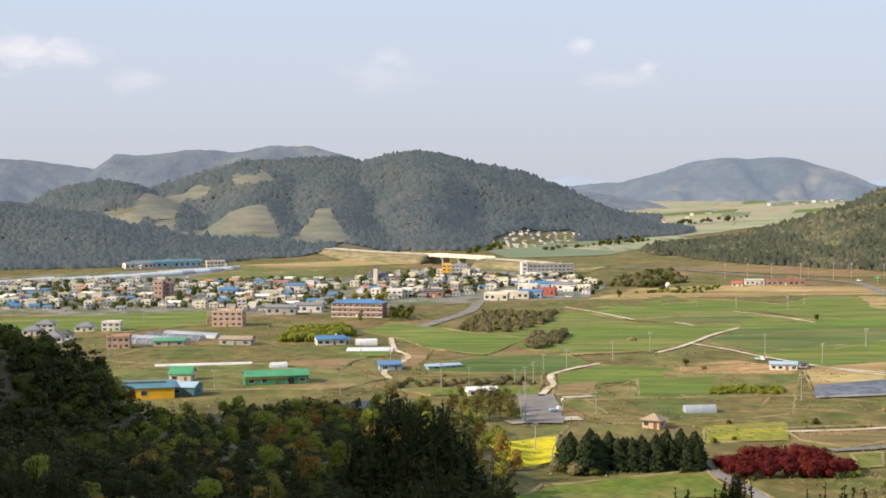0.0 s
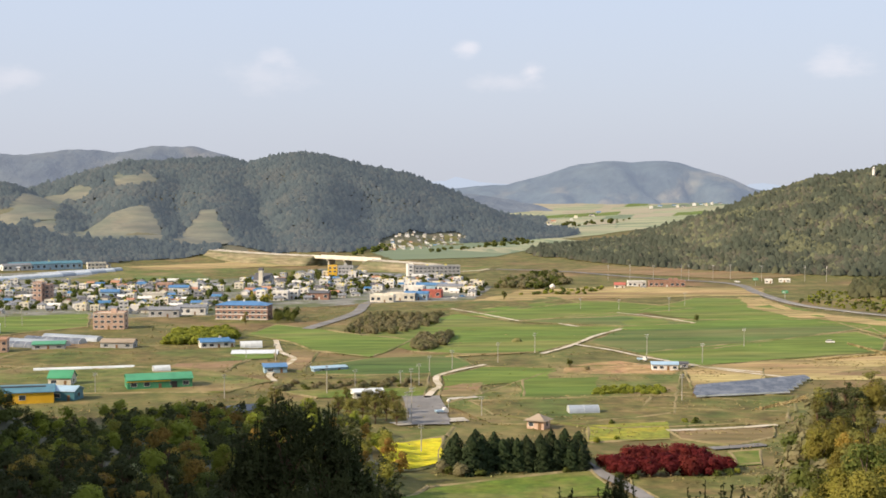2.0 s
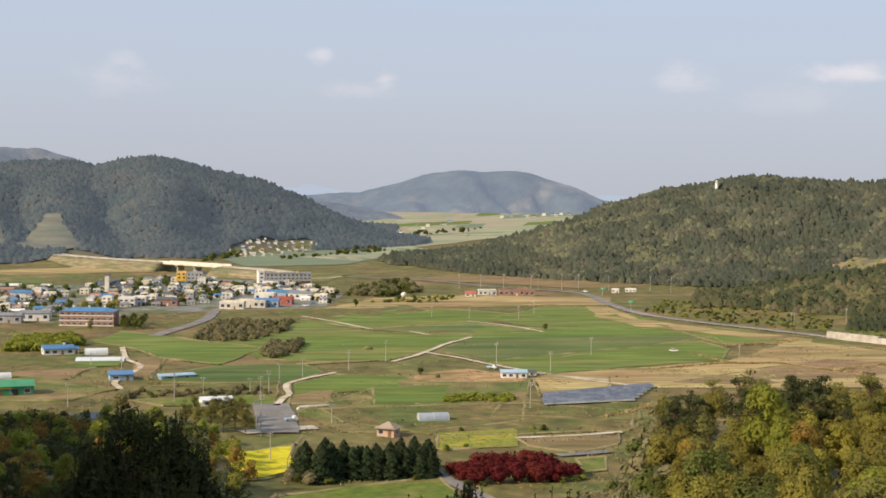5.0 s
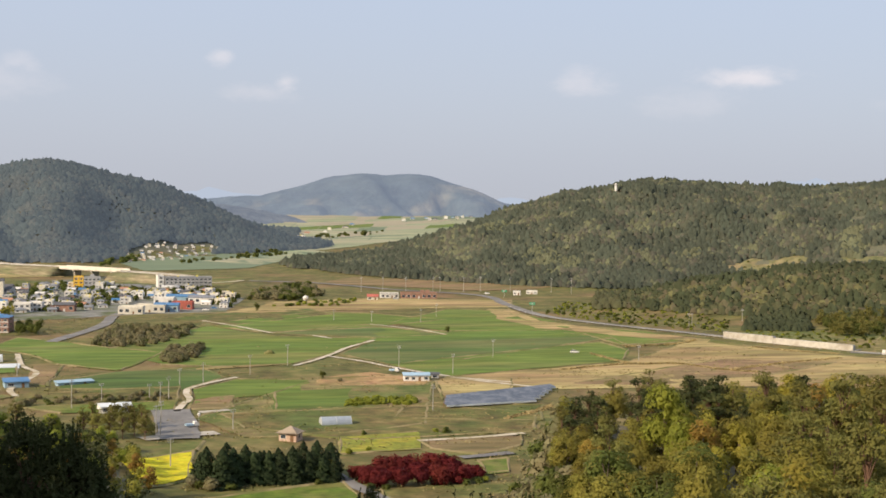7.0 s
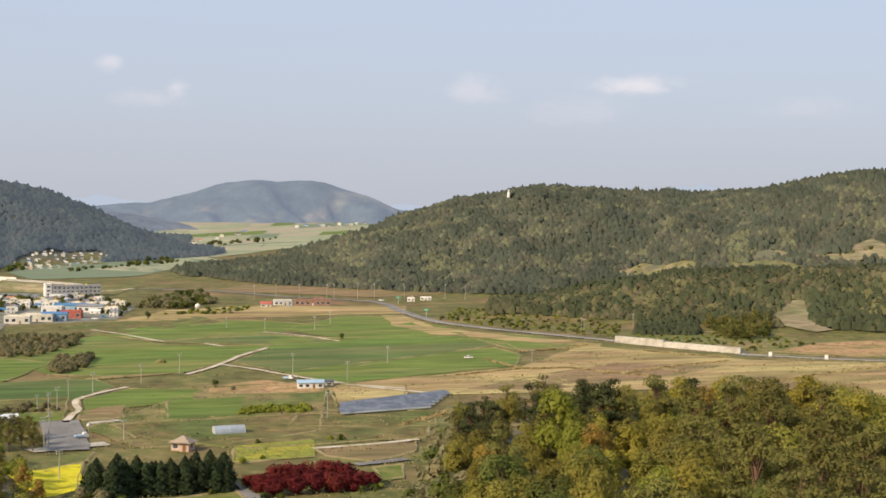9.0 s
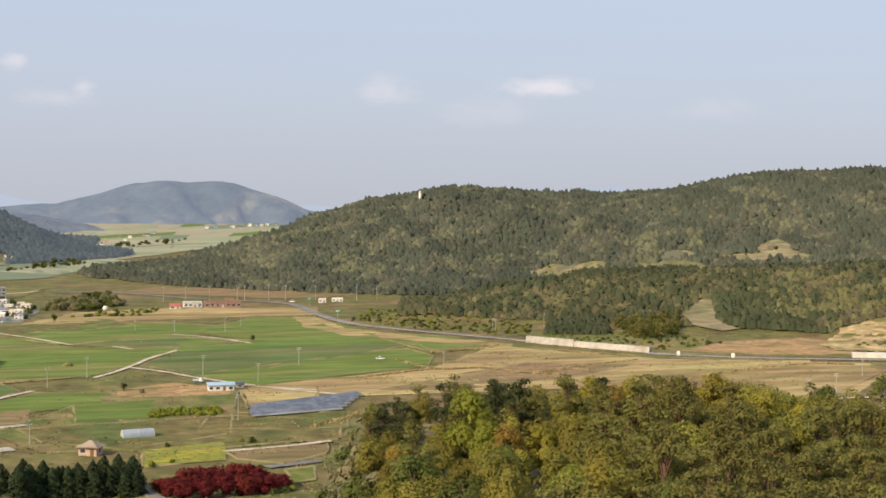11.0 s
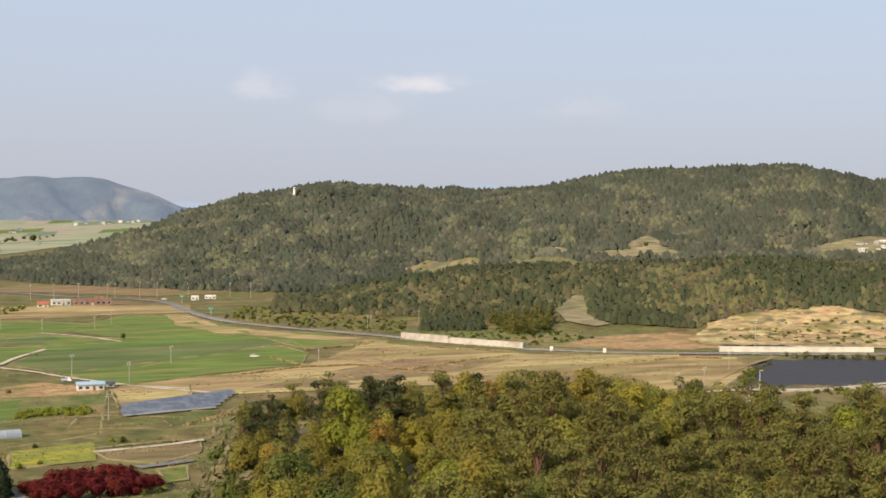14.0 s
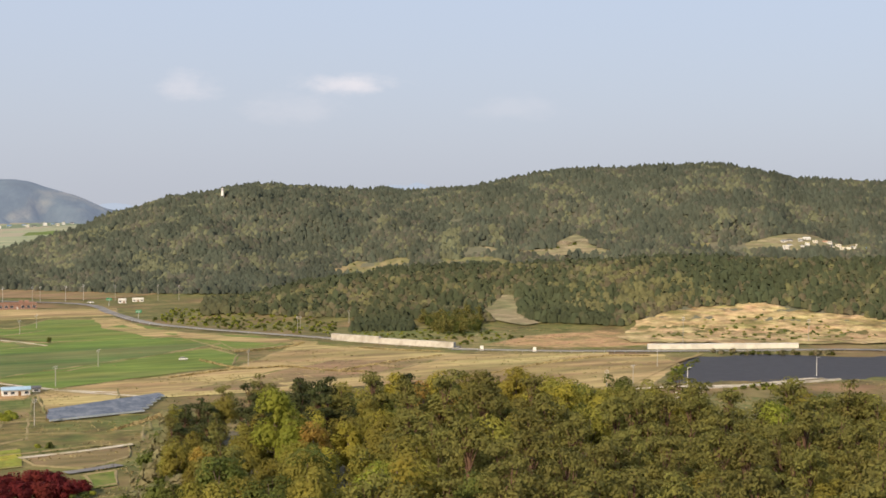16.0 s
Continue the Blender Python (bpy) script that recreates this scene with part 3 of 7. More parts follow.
def drape(name, poly, material, step, lift, rough=0.0):
    """A sheet over the ground inside a polygon, cut into small cells."""
    p = np.array(poly, float)
    bm = bmesh.new()
    face = bm.faces.new([bm.verts.new((x, y, 0)) for x, y in poly])
    for axis in (0, 1):
        lo, hi = p[:, axis].min(), p[:, axis].max()
        for c in np.arange(lo + step, hi, step):
            no = (1, 0, 0) if axis == 0 else (0, 1, 0)
            co = (c, 0, 0) if axis == 0 else (0, c, 0)
            bmesh.ops.bisect_plane(bm, geom=bm.verts[:] + bm.edges[:] + bm.faces[:], plane_co=co, plane_no=no)
    v = np.array([(q.co.x, q.co.y) for q in bm.verts])
    z = height(v[:, 0], v[:, 1]) + lift
    if rough:
        # benches and broken rock
        z = z + rough * (wave(v[:, 0], v[:, 1], 16, 41) + 0.7 * wave(v[:, 0], v[:, 1], 6, 42)) + (np.abs((z / 5.0) % 1 - 0.5) - 0.25) * 5 * rough
    for q, h in zip(bm.verts, z):
        q.co.z = h
    bmesh.ops.recalc_face_normals(bm, faces=bm.faces)
    if sum(f.normal.z for f in bm.faces) < 0:
        bmesh.ops.reverse_faces(bm, faces=bm.faces)
    for f in bm.faces:
        f.smooth = True
    me = bpy.data.meshes.new(name)
    bm.to_mesh(me)
    bm.free()
    me.materials.append(material)
    return new(name, me)


def wavy(poly, amount=1.6, every=14.0):
    """The same outline with more corners, slightly uneven, as field edges are."""
    r = np.random.RandomState(int(abs(poly[0][0]) * 7 + abs(poly[0][1])))
    res = []
    for (x0, y0), (x1, y1) in zip(poly, poly[1:] + poly[:1]):
        n = max(1, int(math.hypot(x1 - x0, y1 - y0) / every))
        for i in range(n):
            t = i / n
            res.append((x0 + (x1 - x0) * t + r.uniform(-amount, amount), y0 + (y1 - y0) * t + r.uniform(-amount, amount)))
    return res


OUTLINES, KINDS_OF = [], []


def field(kind, label, poly):
    OUTLINES.append(poly)
    KINDS_OF.append(kind)
    LIFT[0] += 0.003
    far = math.hypot(*poly[0])
    ob = drape("field", wavy(poly), M[kind], 12 if far < 700 else 25, LIFT[0] + max(0, far - 700) * 0.0003)
    return tagged(ob, label, "field", kind="structure")


def smooth_line(pts, n=6):
    """Points along a smooth line through the given ones."""
    p = [np.array(q, float) for q in pts]
    p = [2 * p[0] - p[1]] + p + [2 * p[-1] - p[-2]]
    res = []
    for a, b, c, d in zip(p, p[1:], p[2:], p[3:]):
        for t in np.arange(n) / n:
            res.append(0.5 * (2 * b + (c - a) * t + (2 * a - 5 * b + 4 * c - d) * t * t + (3 * b - a - 3 * c + d) * t ** 3))
    return np.array(res + [p[-2]])


def strip(kind, label, width, pts, name="", lift=0.42):
    line = smooth_line(pts)
    d = np.gradient(line, axis=0)
    d /= np.linalg.norm(d, axis=1)[:, None] + 1e-9
    nrm = np.stack([-d[:, 1], d[:, 0]], -1)
    r = np.random.RandomState(int(width * 10) + len(pts))
    w = width / 2 * (1 + r.uniform(-.08, .08, (len(line), 1)))
    cols = [line + nrm * w * k for k in (-1, -0.33, 0.33, 1)]
    P = np.stack(cols, 1)
    Z = height(P[..., 0], P[..., 1]).max(axis=1, keepdims=True) + lift + np.zeros(P.shape[:2])
    me = mesh_of("road", np.concatenate([P, Z[..., None]], -1).reshape(-1, 3), grid_faces(len(line), 4), M[kind])
    return tagged(new(name or ("road" if kind == "asphalt" else "path"), me), label, "road" if kind == "asphalt" else "path", kind="structure")


def clearing(label, key, kind):
    LIFT[0] += 0.003
    return tagged(drape("clearing", wavy(CLEARINGS[key], 1.4, 20.0), M[kind], 12, 2.2 if kind == "clearing" else 1.2), label, "clearing", kind="structure")


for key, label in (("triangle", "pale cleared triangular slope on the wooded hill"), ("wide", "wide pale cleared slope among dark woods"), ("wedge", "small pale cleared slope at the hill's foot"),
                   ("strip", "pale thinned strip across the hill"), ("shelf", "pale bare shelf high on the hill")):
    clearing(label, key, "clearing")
for key, label in (("orchard", "terraced orchard clearing on the hillside"), ("terrace", "terraced grass clearing on the hillside"), ("plot", "small tan plot beside the hill village")):
    clearing(label, key, "orchard")
clearing("tan farm terraces on the hillside", "farm", "hill_terrace")
clearing("tan ground under the hill village", "village", "hill_terrace")
clearing("small bare reddish scar high on the hill", "scar", "clay")
tagged(drape("cut_rock_face", wavy(CLEARINGS["quarry"], 3.0, 12.0), M["rock"], 3.2, 0.5, 0.35), "ochre cut rock face with narrow benches over the road", "rock face", kind="structure")
clearing("bare tan bank beside young pines", "bank", "hill_terrace")
pond = mesh_of("water", [(395, 470, -0.35), (500, 430, -0.35), (600, 400, -0.35), (660, 470, -0.35), (580, 535, -0.35), (497, 575, -0.35)], [(0, 1, 2, 3, 4, 5)], M["water"], True)
tagged(new("water", pond), "dark still water of a small reservoir", "water", kind="structure")

# field list
field("town_ground", "grey streets, yards and gardens under the town", [(-269, 832), (-379, 1175), (-253, 1271), (-109, 1183), (31, 1330), (126, 1051), (98, 930), (17, 905), (-30, 880), (-70, 836), (-131, 822)])
field("meadow", "yellow-green fields before the wooded spur", [(-210, 1125), (-200, 1335), (-106, 1403), (-69, 1252), (-106, 1154), (-195, 1094)])
field("meadow", "green strip of field behind the town", [(-224, 1127), (-189, 1265), (-122, 1324), (-116, 1258), (-173, 1187), (-207, 1106)])
field("straw", "pale strip of field below the wooded spur", [(-199, 1333), (-105, 1392), (-47, 1355), (-51, 1319), (-149, 1279)])
field("olive", "dull brown field behind the town", [(-114, 1242), (-13, 1283), (-5, 1197), (-97, 1153)])
field("wheat", "light green field at the foot of the spur", [(-357, 1122), (-322, 1197), (-295, 1208), (-327, 1100)])
field("wheat_dark", "dark green field behind the town", [(-168, 1188), (-113, 1226), (-87, 1152), (-144, 1116)])
field("straw", "pale dry field behind the town", [(-102, 1342), (-106, 1478), (-2, 1412), (-13, 1318)])
field("meadow", "field below the expressway", [(38, 1387), (158, 1298), (125, 1193), (33, 1231)])
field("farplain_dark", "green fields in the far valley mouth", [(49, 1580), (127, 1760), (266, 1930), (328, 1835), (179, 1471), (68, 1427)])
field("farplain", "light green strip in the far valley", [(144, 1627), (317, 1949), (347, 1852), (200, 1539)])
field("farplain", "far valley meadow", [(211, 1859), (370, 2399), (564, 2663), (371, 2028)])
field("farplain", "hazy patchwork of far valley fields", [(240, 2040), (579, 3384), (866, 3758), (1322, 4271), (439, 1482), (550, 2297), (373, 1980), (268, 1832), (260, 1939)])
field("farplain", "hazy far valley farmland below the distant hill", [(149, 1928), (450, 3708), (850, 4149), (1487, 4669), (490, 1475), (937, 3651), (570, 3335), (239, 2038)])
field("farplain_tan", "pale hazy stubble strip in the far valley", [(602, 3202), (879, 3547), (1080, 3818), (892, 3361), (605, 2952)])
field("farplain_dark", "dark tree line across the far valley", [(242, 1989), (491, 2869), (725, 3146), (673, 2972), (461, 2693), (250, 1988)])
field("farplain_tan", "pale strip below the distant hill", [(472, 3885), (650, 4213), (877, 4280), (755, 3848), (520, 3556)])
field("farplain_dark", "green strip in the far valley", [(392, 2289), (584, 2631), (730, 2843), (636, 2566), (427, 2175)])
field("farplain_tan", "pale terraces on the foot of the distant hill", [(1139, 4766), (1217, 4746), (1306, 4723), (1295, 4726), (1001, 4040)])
field("straw", "brown field edge below the road", [(98, 930), (144, 1011), (222, 1045), (326, 1013), (307, 954), (180, 938), (119, 920)])
field("olive", "brown-green field", [(60, 886), (105, 929), (159, 953), (166, 906), (95, 839), (68, 827)])
field("wheat", "light green wheat field", [(74, 840), (154, 925), (190, 915), (232, 859), (165, 808), (106, 792)])
field("wheat", "broad green wheat field", [(16, 715), (78, 837), (105, 771), (162, 751), (127, 683), (99, 643), (61, 639), (39, 650)])
field("wheat_dark", "darker green wheat field", [(108, 785), (173, 831), (207, 766), (163, 755)])
field("wheat_dark", "darker green strip of wheat", [(128, 678), (157, 734), (280, 766), (296, 733), (177, 643), (145, 636)])
field("wheat", "bright green wheat strip", [(144, 634), (282, 716), (283, 677), (260, 629), (157, 587)])
field("wheat", "green wheat fields beyond the track", [(141, 745), (175, 815), (212, 783), (298, 880), (299, 817), (304, 745), (158, 737)])
field("wheat", "green wheat field beside the road", [(191, 841), (254, 937), (289, 916), (283, 831), (330, 765), (338, 726), (288, 698), (289, 781), (213, 786)])
field("wheat", "pale green patch", [(300, 744), (341, 732), (327, 710), (292, 698)])
field("straw", "wide brown stubble field", [(155, 584), (261, 625), (339, 719), (395, 629), (468, 599), (395, 505), (297, 532), (190, 542)])
field("olive", "brown grass verge along the road", [(308, 758), (364, 726), (404, 650), (478, 613), (463, 593), (391, 624), (336, 714)])
field("earth", "brown strip in the stubble", [(208, 556), (315, 629), (365, 606), (309, 569), (240, 544)])
field("straw", "dry grass field before the reservoir", [(297, 563), (357, 602), (401, 617), (486, 572), (462, 531), (394, 473), (372, 474)])
field("earth", "reddish bare strip between road and wood", [(211, 1228), (256, 1301), (337, 1227), (437, 1183), (419, 1146), (332, 1118), (272, 1178)])
field("straw", "dry bank below the road", [(283, 935), (299, 936), (291, 838), (316, 766), (352, 719), (341, 702), (306, 742), (273, 795), (268, 862)])
field("meadow", "green terraces above the retaining wall", [(367, 731), (405, 768), (462, 779), (465, 723), (426, 673), (394, 704)])
field("clay", "reddish cut bank beside the road", [(427, 658), (478, 692), (540, 700), (555, 651), (527, 614), (469, 612)])
field("meadow", "green garden plots under the bank", [(417, 678), (479, 738), (482, 716), (436, 654)])
field("meadow", "olive field with weeds", [(41, 492), (102, 588), (156, 595), (118, 465), (84, 450), (55, 449)])
field("wheat", "green vegetable field", [(46, 562), (67, 592), (98, 585), (92, 551), (61, 539), (43, 525)])
field("earth", "reddish bare plot", [(44, 534), (60, 544), (57, 515), (41, 513)])
field("wheat", "green square plot", [(78, 552), (110, 557), (99, 510), (72, 507)])
field("clay", "orange cut bank under the white shed", [(102, 592), (129, 606), (151, 577), (143, 562), (99, 567)])
field("olive", "brown fallow field", [(51, 499), (96, 504), (131, 505), (167, 484), (151, 444), (90, 438), (57, 467)])
field("straw", "sandy verge by the greenhouses", [(153, 586), (186, 576), (168, 521), (141, 522)])
field("olive", "brown verge before the greenhouses", [(124, 514), (174, 500), (162, 465), (111, 479)])
field("earth", "ploughed brown plot beside the asphalt road", [(109, 434), (145, 437), (139, 419), (121, 406), (109, 419)])
field("rape", "yellow flowering rape field", [(13, 410), (35, 429), (31, 387), (15, 368)])
field("rape_thin", "thin yellow-green rape plot", [(84, 444), (112, 449), (105, 419), (80, 416)])
field("lawn", "bright green field at the hill foot", [(16, 335), (26, 358), (72, 376), (73, 344)])
field("olive", "tan grass plot", [(80, 363), (119, 367), (109, 338), (83, 339)])
field("lawn", "green verge beside the road", [(118, 396), (128, 399), (122, 380), (115, 378)])
field("meadow", "grass between pines and road", [(11, 432), (40, 447), (36, 430), (13, 412)])
field("wheat", "green field before the town", [(-238, 737), (-262, 812), (-146, 854), (-134, 776), (-177, 734)])
field("olive", "brown-green fallow field", [(-96, 675), (-48, 712), (-33, 643), (-45, 584), (-90, 596), (-154, 617), (-145, 670)])
field("earth", "reddish fallow plot", [(-67, 611), (-37, 624), (-47, 583), (-74, 585)])
field("wheat", "green field by the brick school", [(-43, 728), (-30, 778), (16, 721), (42, 697), (19, 627), (-7, 657), (-19, 695)])
field("wheat", "green plot beside the lane", [(-44, 654), (-26, 664), (-25, 628), (-45, 624)])
field("earth", "brown plot beside the lane", [(-17, 653), (-5, 652), (-11, 583), (-21, 593)])
field("wheat_dark", "dark green field", [(-4, 600), (19, 623), (56, 633), (63, 598), (42, 562), (-6, 574)])
field("straw", "pale dry strip across the fields", [(38, 632), (86, 640), (99, 643), (55, 625)])
field("olive", "brown reed belt", [(-22, 562), (41, 570), (38, 534), (-21, 528)])
field("lawn", "green strip beyond the pines", [(-19, 528), (38, 534), (35, 512), (-5, 511)])
field("meadow", "field around the green sheds", [(-145, 581), (-128, 617), (-55, 592), (-24, 556), (-40, 529), (-129, 532)])
strip("track", "pale concrete farm track", 2.6, [(99, 635), (114, 658), (127, 683), (139, 708), (159, 740)])
strip("track", "pale concrete farm track", 2.6, [(121, 669), (134, 646), (143, 621), (156, 595), (168, 577), (182, 564)])
strip("track", "pale concrete farm track", 2.6, [(154, 595), (170, 570), (192, 542)])
strip("track", "narrow pale track through the wheat", 2.6, [(77, 865), (94, 829), (110, 785)])
strip("track", "narrow pale track through the wheat", 2.4, [(176, 831), (196, 799), (207, 766)])
strip("track", "narrow pale track", 2.4, [(130, 771), (138, 753)])
strip("track", "winding pale lane", 2.6, [(36, 508), (40, 526), (43, 535), (43, 554), (48, 570), (68, 598)])
strip("track", "pale lane past the blue sheds", 2.6, [(-27, 701), (-23, 653), (-16, 627), (-21, 596), (-25, 575), (-22, 556)])
strip("asphalt", "grey asphalt yard road", 14, [(34, 512), (34, 480), (33, 450)])
strip("concrete", "pale concrete apron of the yard", 7, [(21, 451), (34, 457), (46, 460)])
strip("asphalt", "grey asphalt road past the fields", 4.2, [(114, 402), (123, 404), (132, 407)])
strip("asphalt", "narrow grey road past the red trees", 4.2, [(71, 393), (74, 372), (78, 353), (80, 339)])
strip("track", "pale lane across the fallow field", 3.0, [(108, 432), (130, 435), (147, 440)])
strip("asphalt", "two-lane country road along the hill foot", 8, [(154, 1263), (211, 1228), (263, 1137), (317, 1067), (310, 975), (306, 880), (331, 803), (360, 742), (385, 688), (407, 654)])
strip("asphalt", "two-lane country road above the fields", 8, [(398, 648), (461, 601), (519, 575), (590, 543), (618, 523)])
strip("track", "pale field road by the reservoir", 4, [(372, 470), (402, 464), (438, 455), (501, 461), (537, 454)])
strip("track", "pale side road past the bridge", 5, [(28, 1321), (51, 1295), (75, 1257), (105, 1239), (131, 1245), (149, 1269)])
strip("asphalt", "town street along the stream", 7, [(-12, 750), (16, 845), (25, 911), (47, 981)])
strip("track", "pale farm track on the hill terraces", 4, [(785, 1081), (785, 1054), (802, 1006)])
strip("clay", "brown terrace bank", 5, [(735, 1089), (763, 1074), (785, 1051)])
strip("clay", "brown terrace bank", 4, [(761, 1089), (786, 1070), (802, 1047)])
strip("concrete", "pale concrete strip", 4, [(44, 504), (55, 508)])
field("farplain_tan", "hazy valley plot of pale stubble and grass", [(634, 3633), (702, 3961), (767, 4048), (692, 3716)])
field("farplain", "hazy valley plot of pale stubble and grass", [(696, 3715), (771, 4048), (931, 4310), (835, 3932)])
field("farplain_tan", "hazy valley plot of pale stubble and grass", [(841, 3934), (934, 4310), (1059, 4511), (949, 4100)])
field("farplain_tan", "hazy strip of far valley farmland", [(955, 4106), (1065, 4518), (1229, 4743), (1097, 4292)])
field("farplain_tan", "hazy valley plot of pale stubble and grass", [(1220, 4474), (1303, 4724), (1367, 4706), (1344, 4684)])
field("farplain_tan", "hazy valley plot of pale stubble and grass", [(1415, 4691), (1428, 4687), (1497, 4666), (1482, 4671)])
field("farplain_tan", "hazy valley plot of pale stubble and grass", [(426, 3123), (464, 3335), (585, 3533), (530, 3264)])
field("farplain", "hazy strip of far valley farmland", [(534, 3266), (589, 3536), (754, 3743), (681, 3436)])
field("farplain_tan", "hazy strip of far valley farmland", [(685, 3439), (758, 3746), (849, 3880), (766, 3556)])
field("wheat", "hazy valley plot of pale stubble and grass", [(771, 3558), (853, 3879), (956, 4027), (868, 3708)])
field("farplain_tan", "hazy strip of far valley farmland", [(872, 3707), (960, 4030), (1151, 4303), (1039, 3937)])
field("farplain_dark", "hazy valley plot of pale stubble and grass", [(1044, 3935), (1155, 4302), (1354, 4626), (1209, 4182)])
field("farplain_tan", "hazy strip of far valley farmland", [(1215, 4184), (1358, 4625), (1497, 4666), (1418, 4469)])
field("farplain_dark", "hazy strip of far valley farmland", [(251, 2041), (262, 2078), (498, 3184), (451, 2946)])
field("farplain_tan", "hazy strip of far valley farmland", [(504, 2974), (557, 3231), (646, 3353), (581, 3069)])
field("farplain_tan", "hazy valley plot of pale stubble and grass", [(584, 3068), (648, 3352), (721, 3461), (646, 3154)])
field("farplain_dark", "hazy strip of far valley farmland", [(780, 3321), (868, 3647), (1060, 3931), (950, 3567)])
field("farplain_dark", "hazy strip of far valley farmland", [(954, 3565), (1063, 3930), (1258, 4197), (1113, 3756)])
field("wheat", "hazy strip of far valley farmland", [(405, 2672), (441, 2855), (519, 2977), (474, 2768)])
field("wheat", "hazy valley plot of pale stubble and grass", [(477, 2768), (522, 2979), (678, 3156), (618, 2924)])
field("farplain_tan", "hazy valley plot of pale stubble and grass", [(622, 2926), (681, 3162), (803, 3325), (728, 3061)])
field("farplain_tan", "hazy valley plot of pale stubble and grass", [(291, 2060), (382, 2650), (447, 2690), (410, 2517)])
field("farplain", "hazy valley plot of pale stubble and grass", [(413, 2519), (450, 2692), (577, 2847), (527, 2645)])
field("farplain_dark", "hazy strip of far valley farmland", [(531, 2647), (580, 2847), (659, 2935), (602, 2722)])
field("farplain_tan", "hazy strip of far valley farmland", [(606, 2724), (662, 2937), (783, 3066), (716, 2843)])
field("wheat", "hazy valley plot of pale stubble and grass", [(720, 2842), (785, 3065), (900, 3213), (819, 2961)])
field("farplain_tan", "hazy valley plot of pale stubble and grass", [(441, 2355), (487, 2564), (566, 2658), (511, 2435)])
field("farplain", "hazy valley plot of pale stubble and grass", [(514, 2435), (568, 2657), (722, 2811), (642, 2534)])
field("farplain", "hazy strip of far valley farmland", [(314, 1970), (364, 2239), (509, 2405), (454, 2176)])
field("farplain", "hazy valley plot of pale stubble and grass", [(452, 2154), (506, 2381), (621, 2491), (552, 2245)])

# ---- trees ----
def leaf_quads(P, N, size, r, ratio=1.0, lift=0.0):
    """One small leaf clump, a kite of four corners, at each place, facing roughly along N."""
    n = len(P)
    N = N / (np.linalg.norm(N, axis=1)[:, None] + 1e-9)
    A = np.cross(N, r.normal(size=(n, 3)))
    A /= np.linalg.norm(A, axis=1)[:, None] + 1e-9
    B = np.cross(N, A)
    s = size * r.uniform(0.6, 1.35, (n, 1))
    V = np.stack([P - A * s * 0.5, P - B * s * 0.36 * ratio + N * lift * s, P + A * s * 0.5, P + B * s * 0.36 * ratio - N * lift * s], 1)
    return V.reshape(-1, 3), np.arange(n * 4).reshape(-1, 4)


def lobes(r, count, R, H, base, squash=0.8, shell=0.62):
    """Centres and radii of the rounded masses that make up a crown."""
    d = r.normal(size=(count, 3))
    d[:, 2] = d[:, 2] * 0.9 + 0.12
    d /= np.linalg.norm(d, axis=1)[:, None]
    k = shell * r.uniform(0.55, 1.1, (count, 1))
    C = d * k * np.array([R, R, H * 0.5]) + np.array([0, 0, base + H * 0.45])
    return C, R * r.uniform(0.22, 0.44, count), squash


def broad_crown(seed, R, H, base, n, size, count=24):
    r = np.random.RandomState(seed)
    C, rad, sq = lobes(r, count, R, H, base)
    k = r.choice(count, n, p=rad ** 2 / (rad ** 2).sum())
    d = r.normal(size=(n, 3))
    d[:, 2] += 0.35
    d /= np.linalg.norm(d, axis=1)[:, None]
    P = C[k] + d * rad[k][:, None] * r.uniform(0.7, 1.08, (n, 1)) * np.array([1, 1, sq])
    whole = (P - np.array([0, 0, base + 0.45 * H])) / np.array([R, R, 0.55 * H])
    soft = 0.5 * d + 0.6 * whole + np.array([0, 0, 0.25]) + r.normal(size=(n, 3)) * 0.12
    V, F = leaf_tris(P, soft + r.normal(size=(n, 3)) * 0.3, size, r)
    return V, F, np.repeat(soft, 3, axis=0)


def pine_crown(seed, R, H, base, n, size, pads=24):
    """Flat pads of needle tufts at the ends of spreading limbs."""
    r = np.random.RandomState(seed)
    h = np.sort(r.uniform(0.05, 1.0, pads))
    a = r.uniform(0, 6.28, pads)
    out_r = R * (1.0 - 0.72 * h) * r.uniform(0.35, 1.0, pads)
    C = np.stack([out_r * np.cos(a), out_r * np.sin(a), base + h * H], -1)
    rad = R * r.uniform(0.26, 0.48, pads) * (1.1 - 0.45 * h)
    k = r.choice(pads, n, p=rad ** 2 / (rad ** 2).sum())
    d = r.normal(size=(n, 3))
    d /= np.linalg.norm(d, axis=1)[:, None]
    P = C[k] + d * rad[k][:, None] * r.uniform(0.55, 1.1, (n, 1)) * np.array([1, 1, 0.46])
    soft = d * np.array([0.8, 0.8, 0.5]) + np.array([0, 0, 0.5]) + r.normal(size=(n, 3)) * 0.15
    V, F = leaf_tris(P, soft + r.normal(size=(n, 3)) * 0.3, size, r)
    return (V, F, np.repeat(soft, 3, axis=0)), C


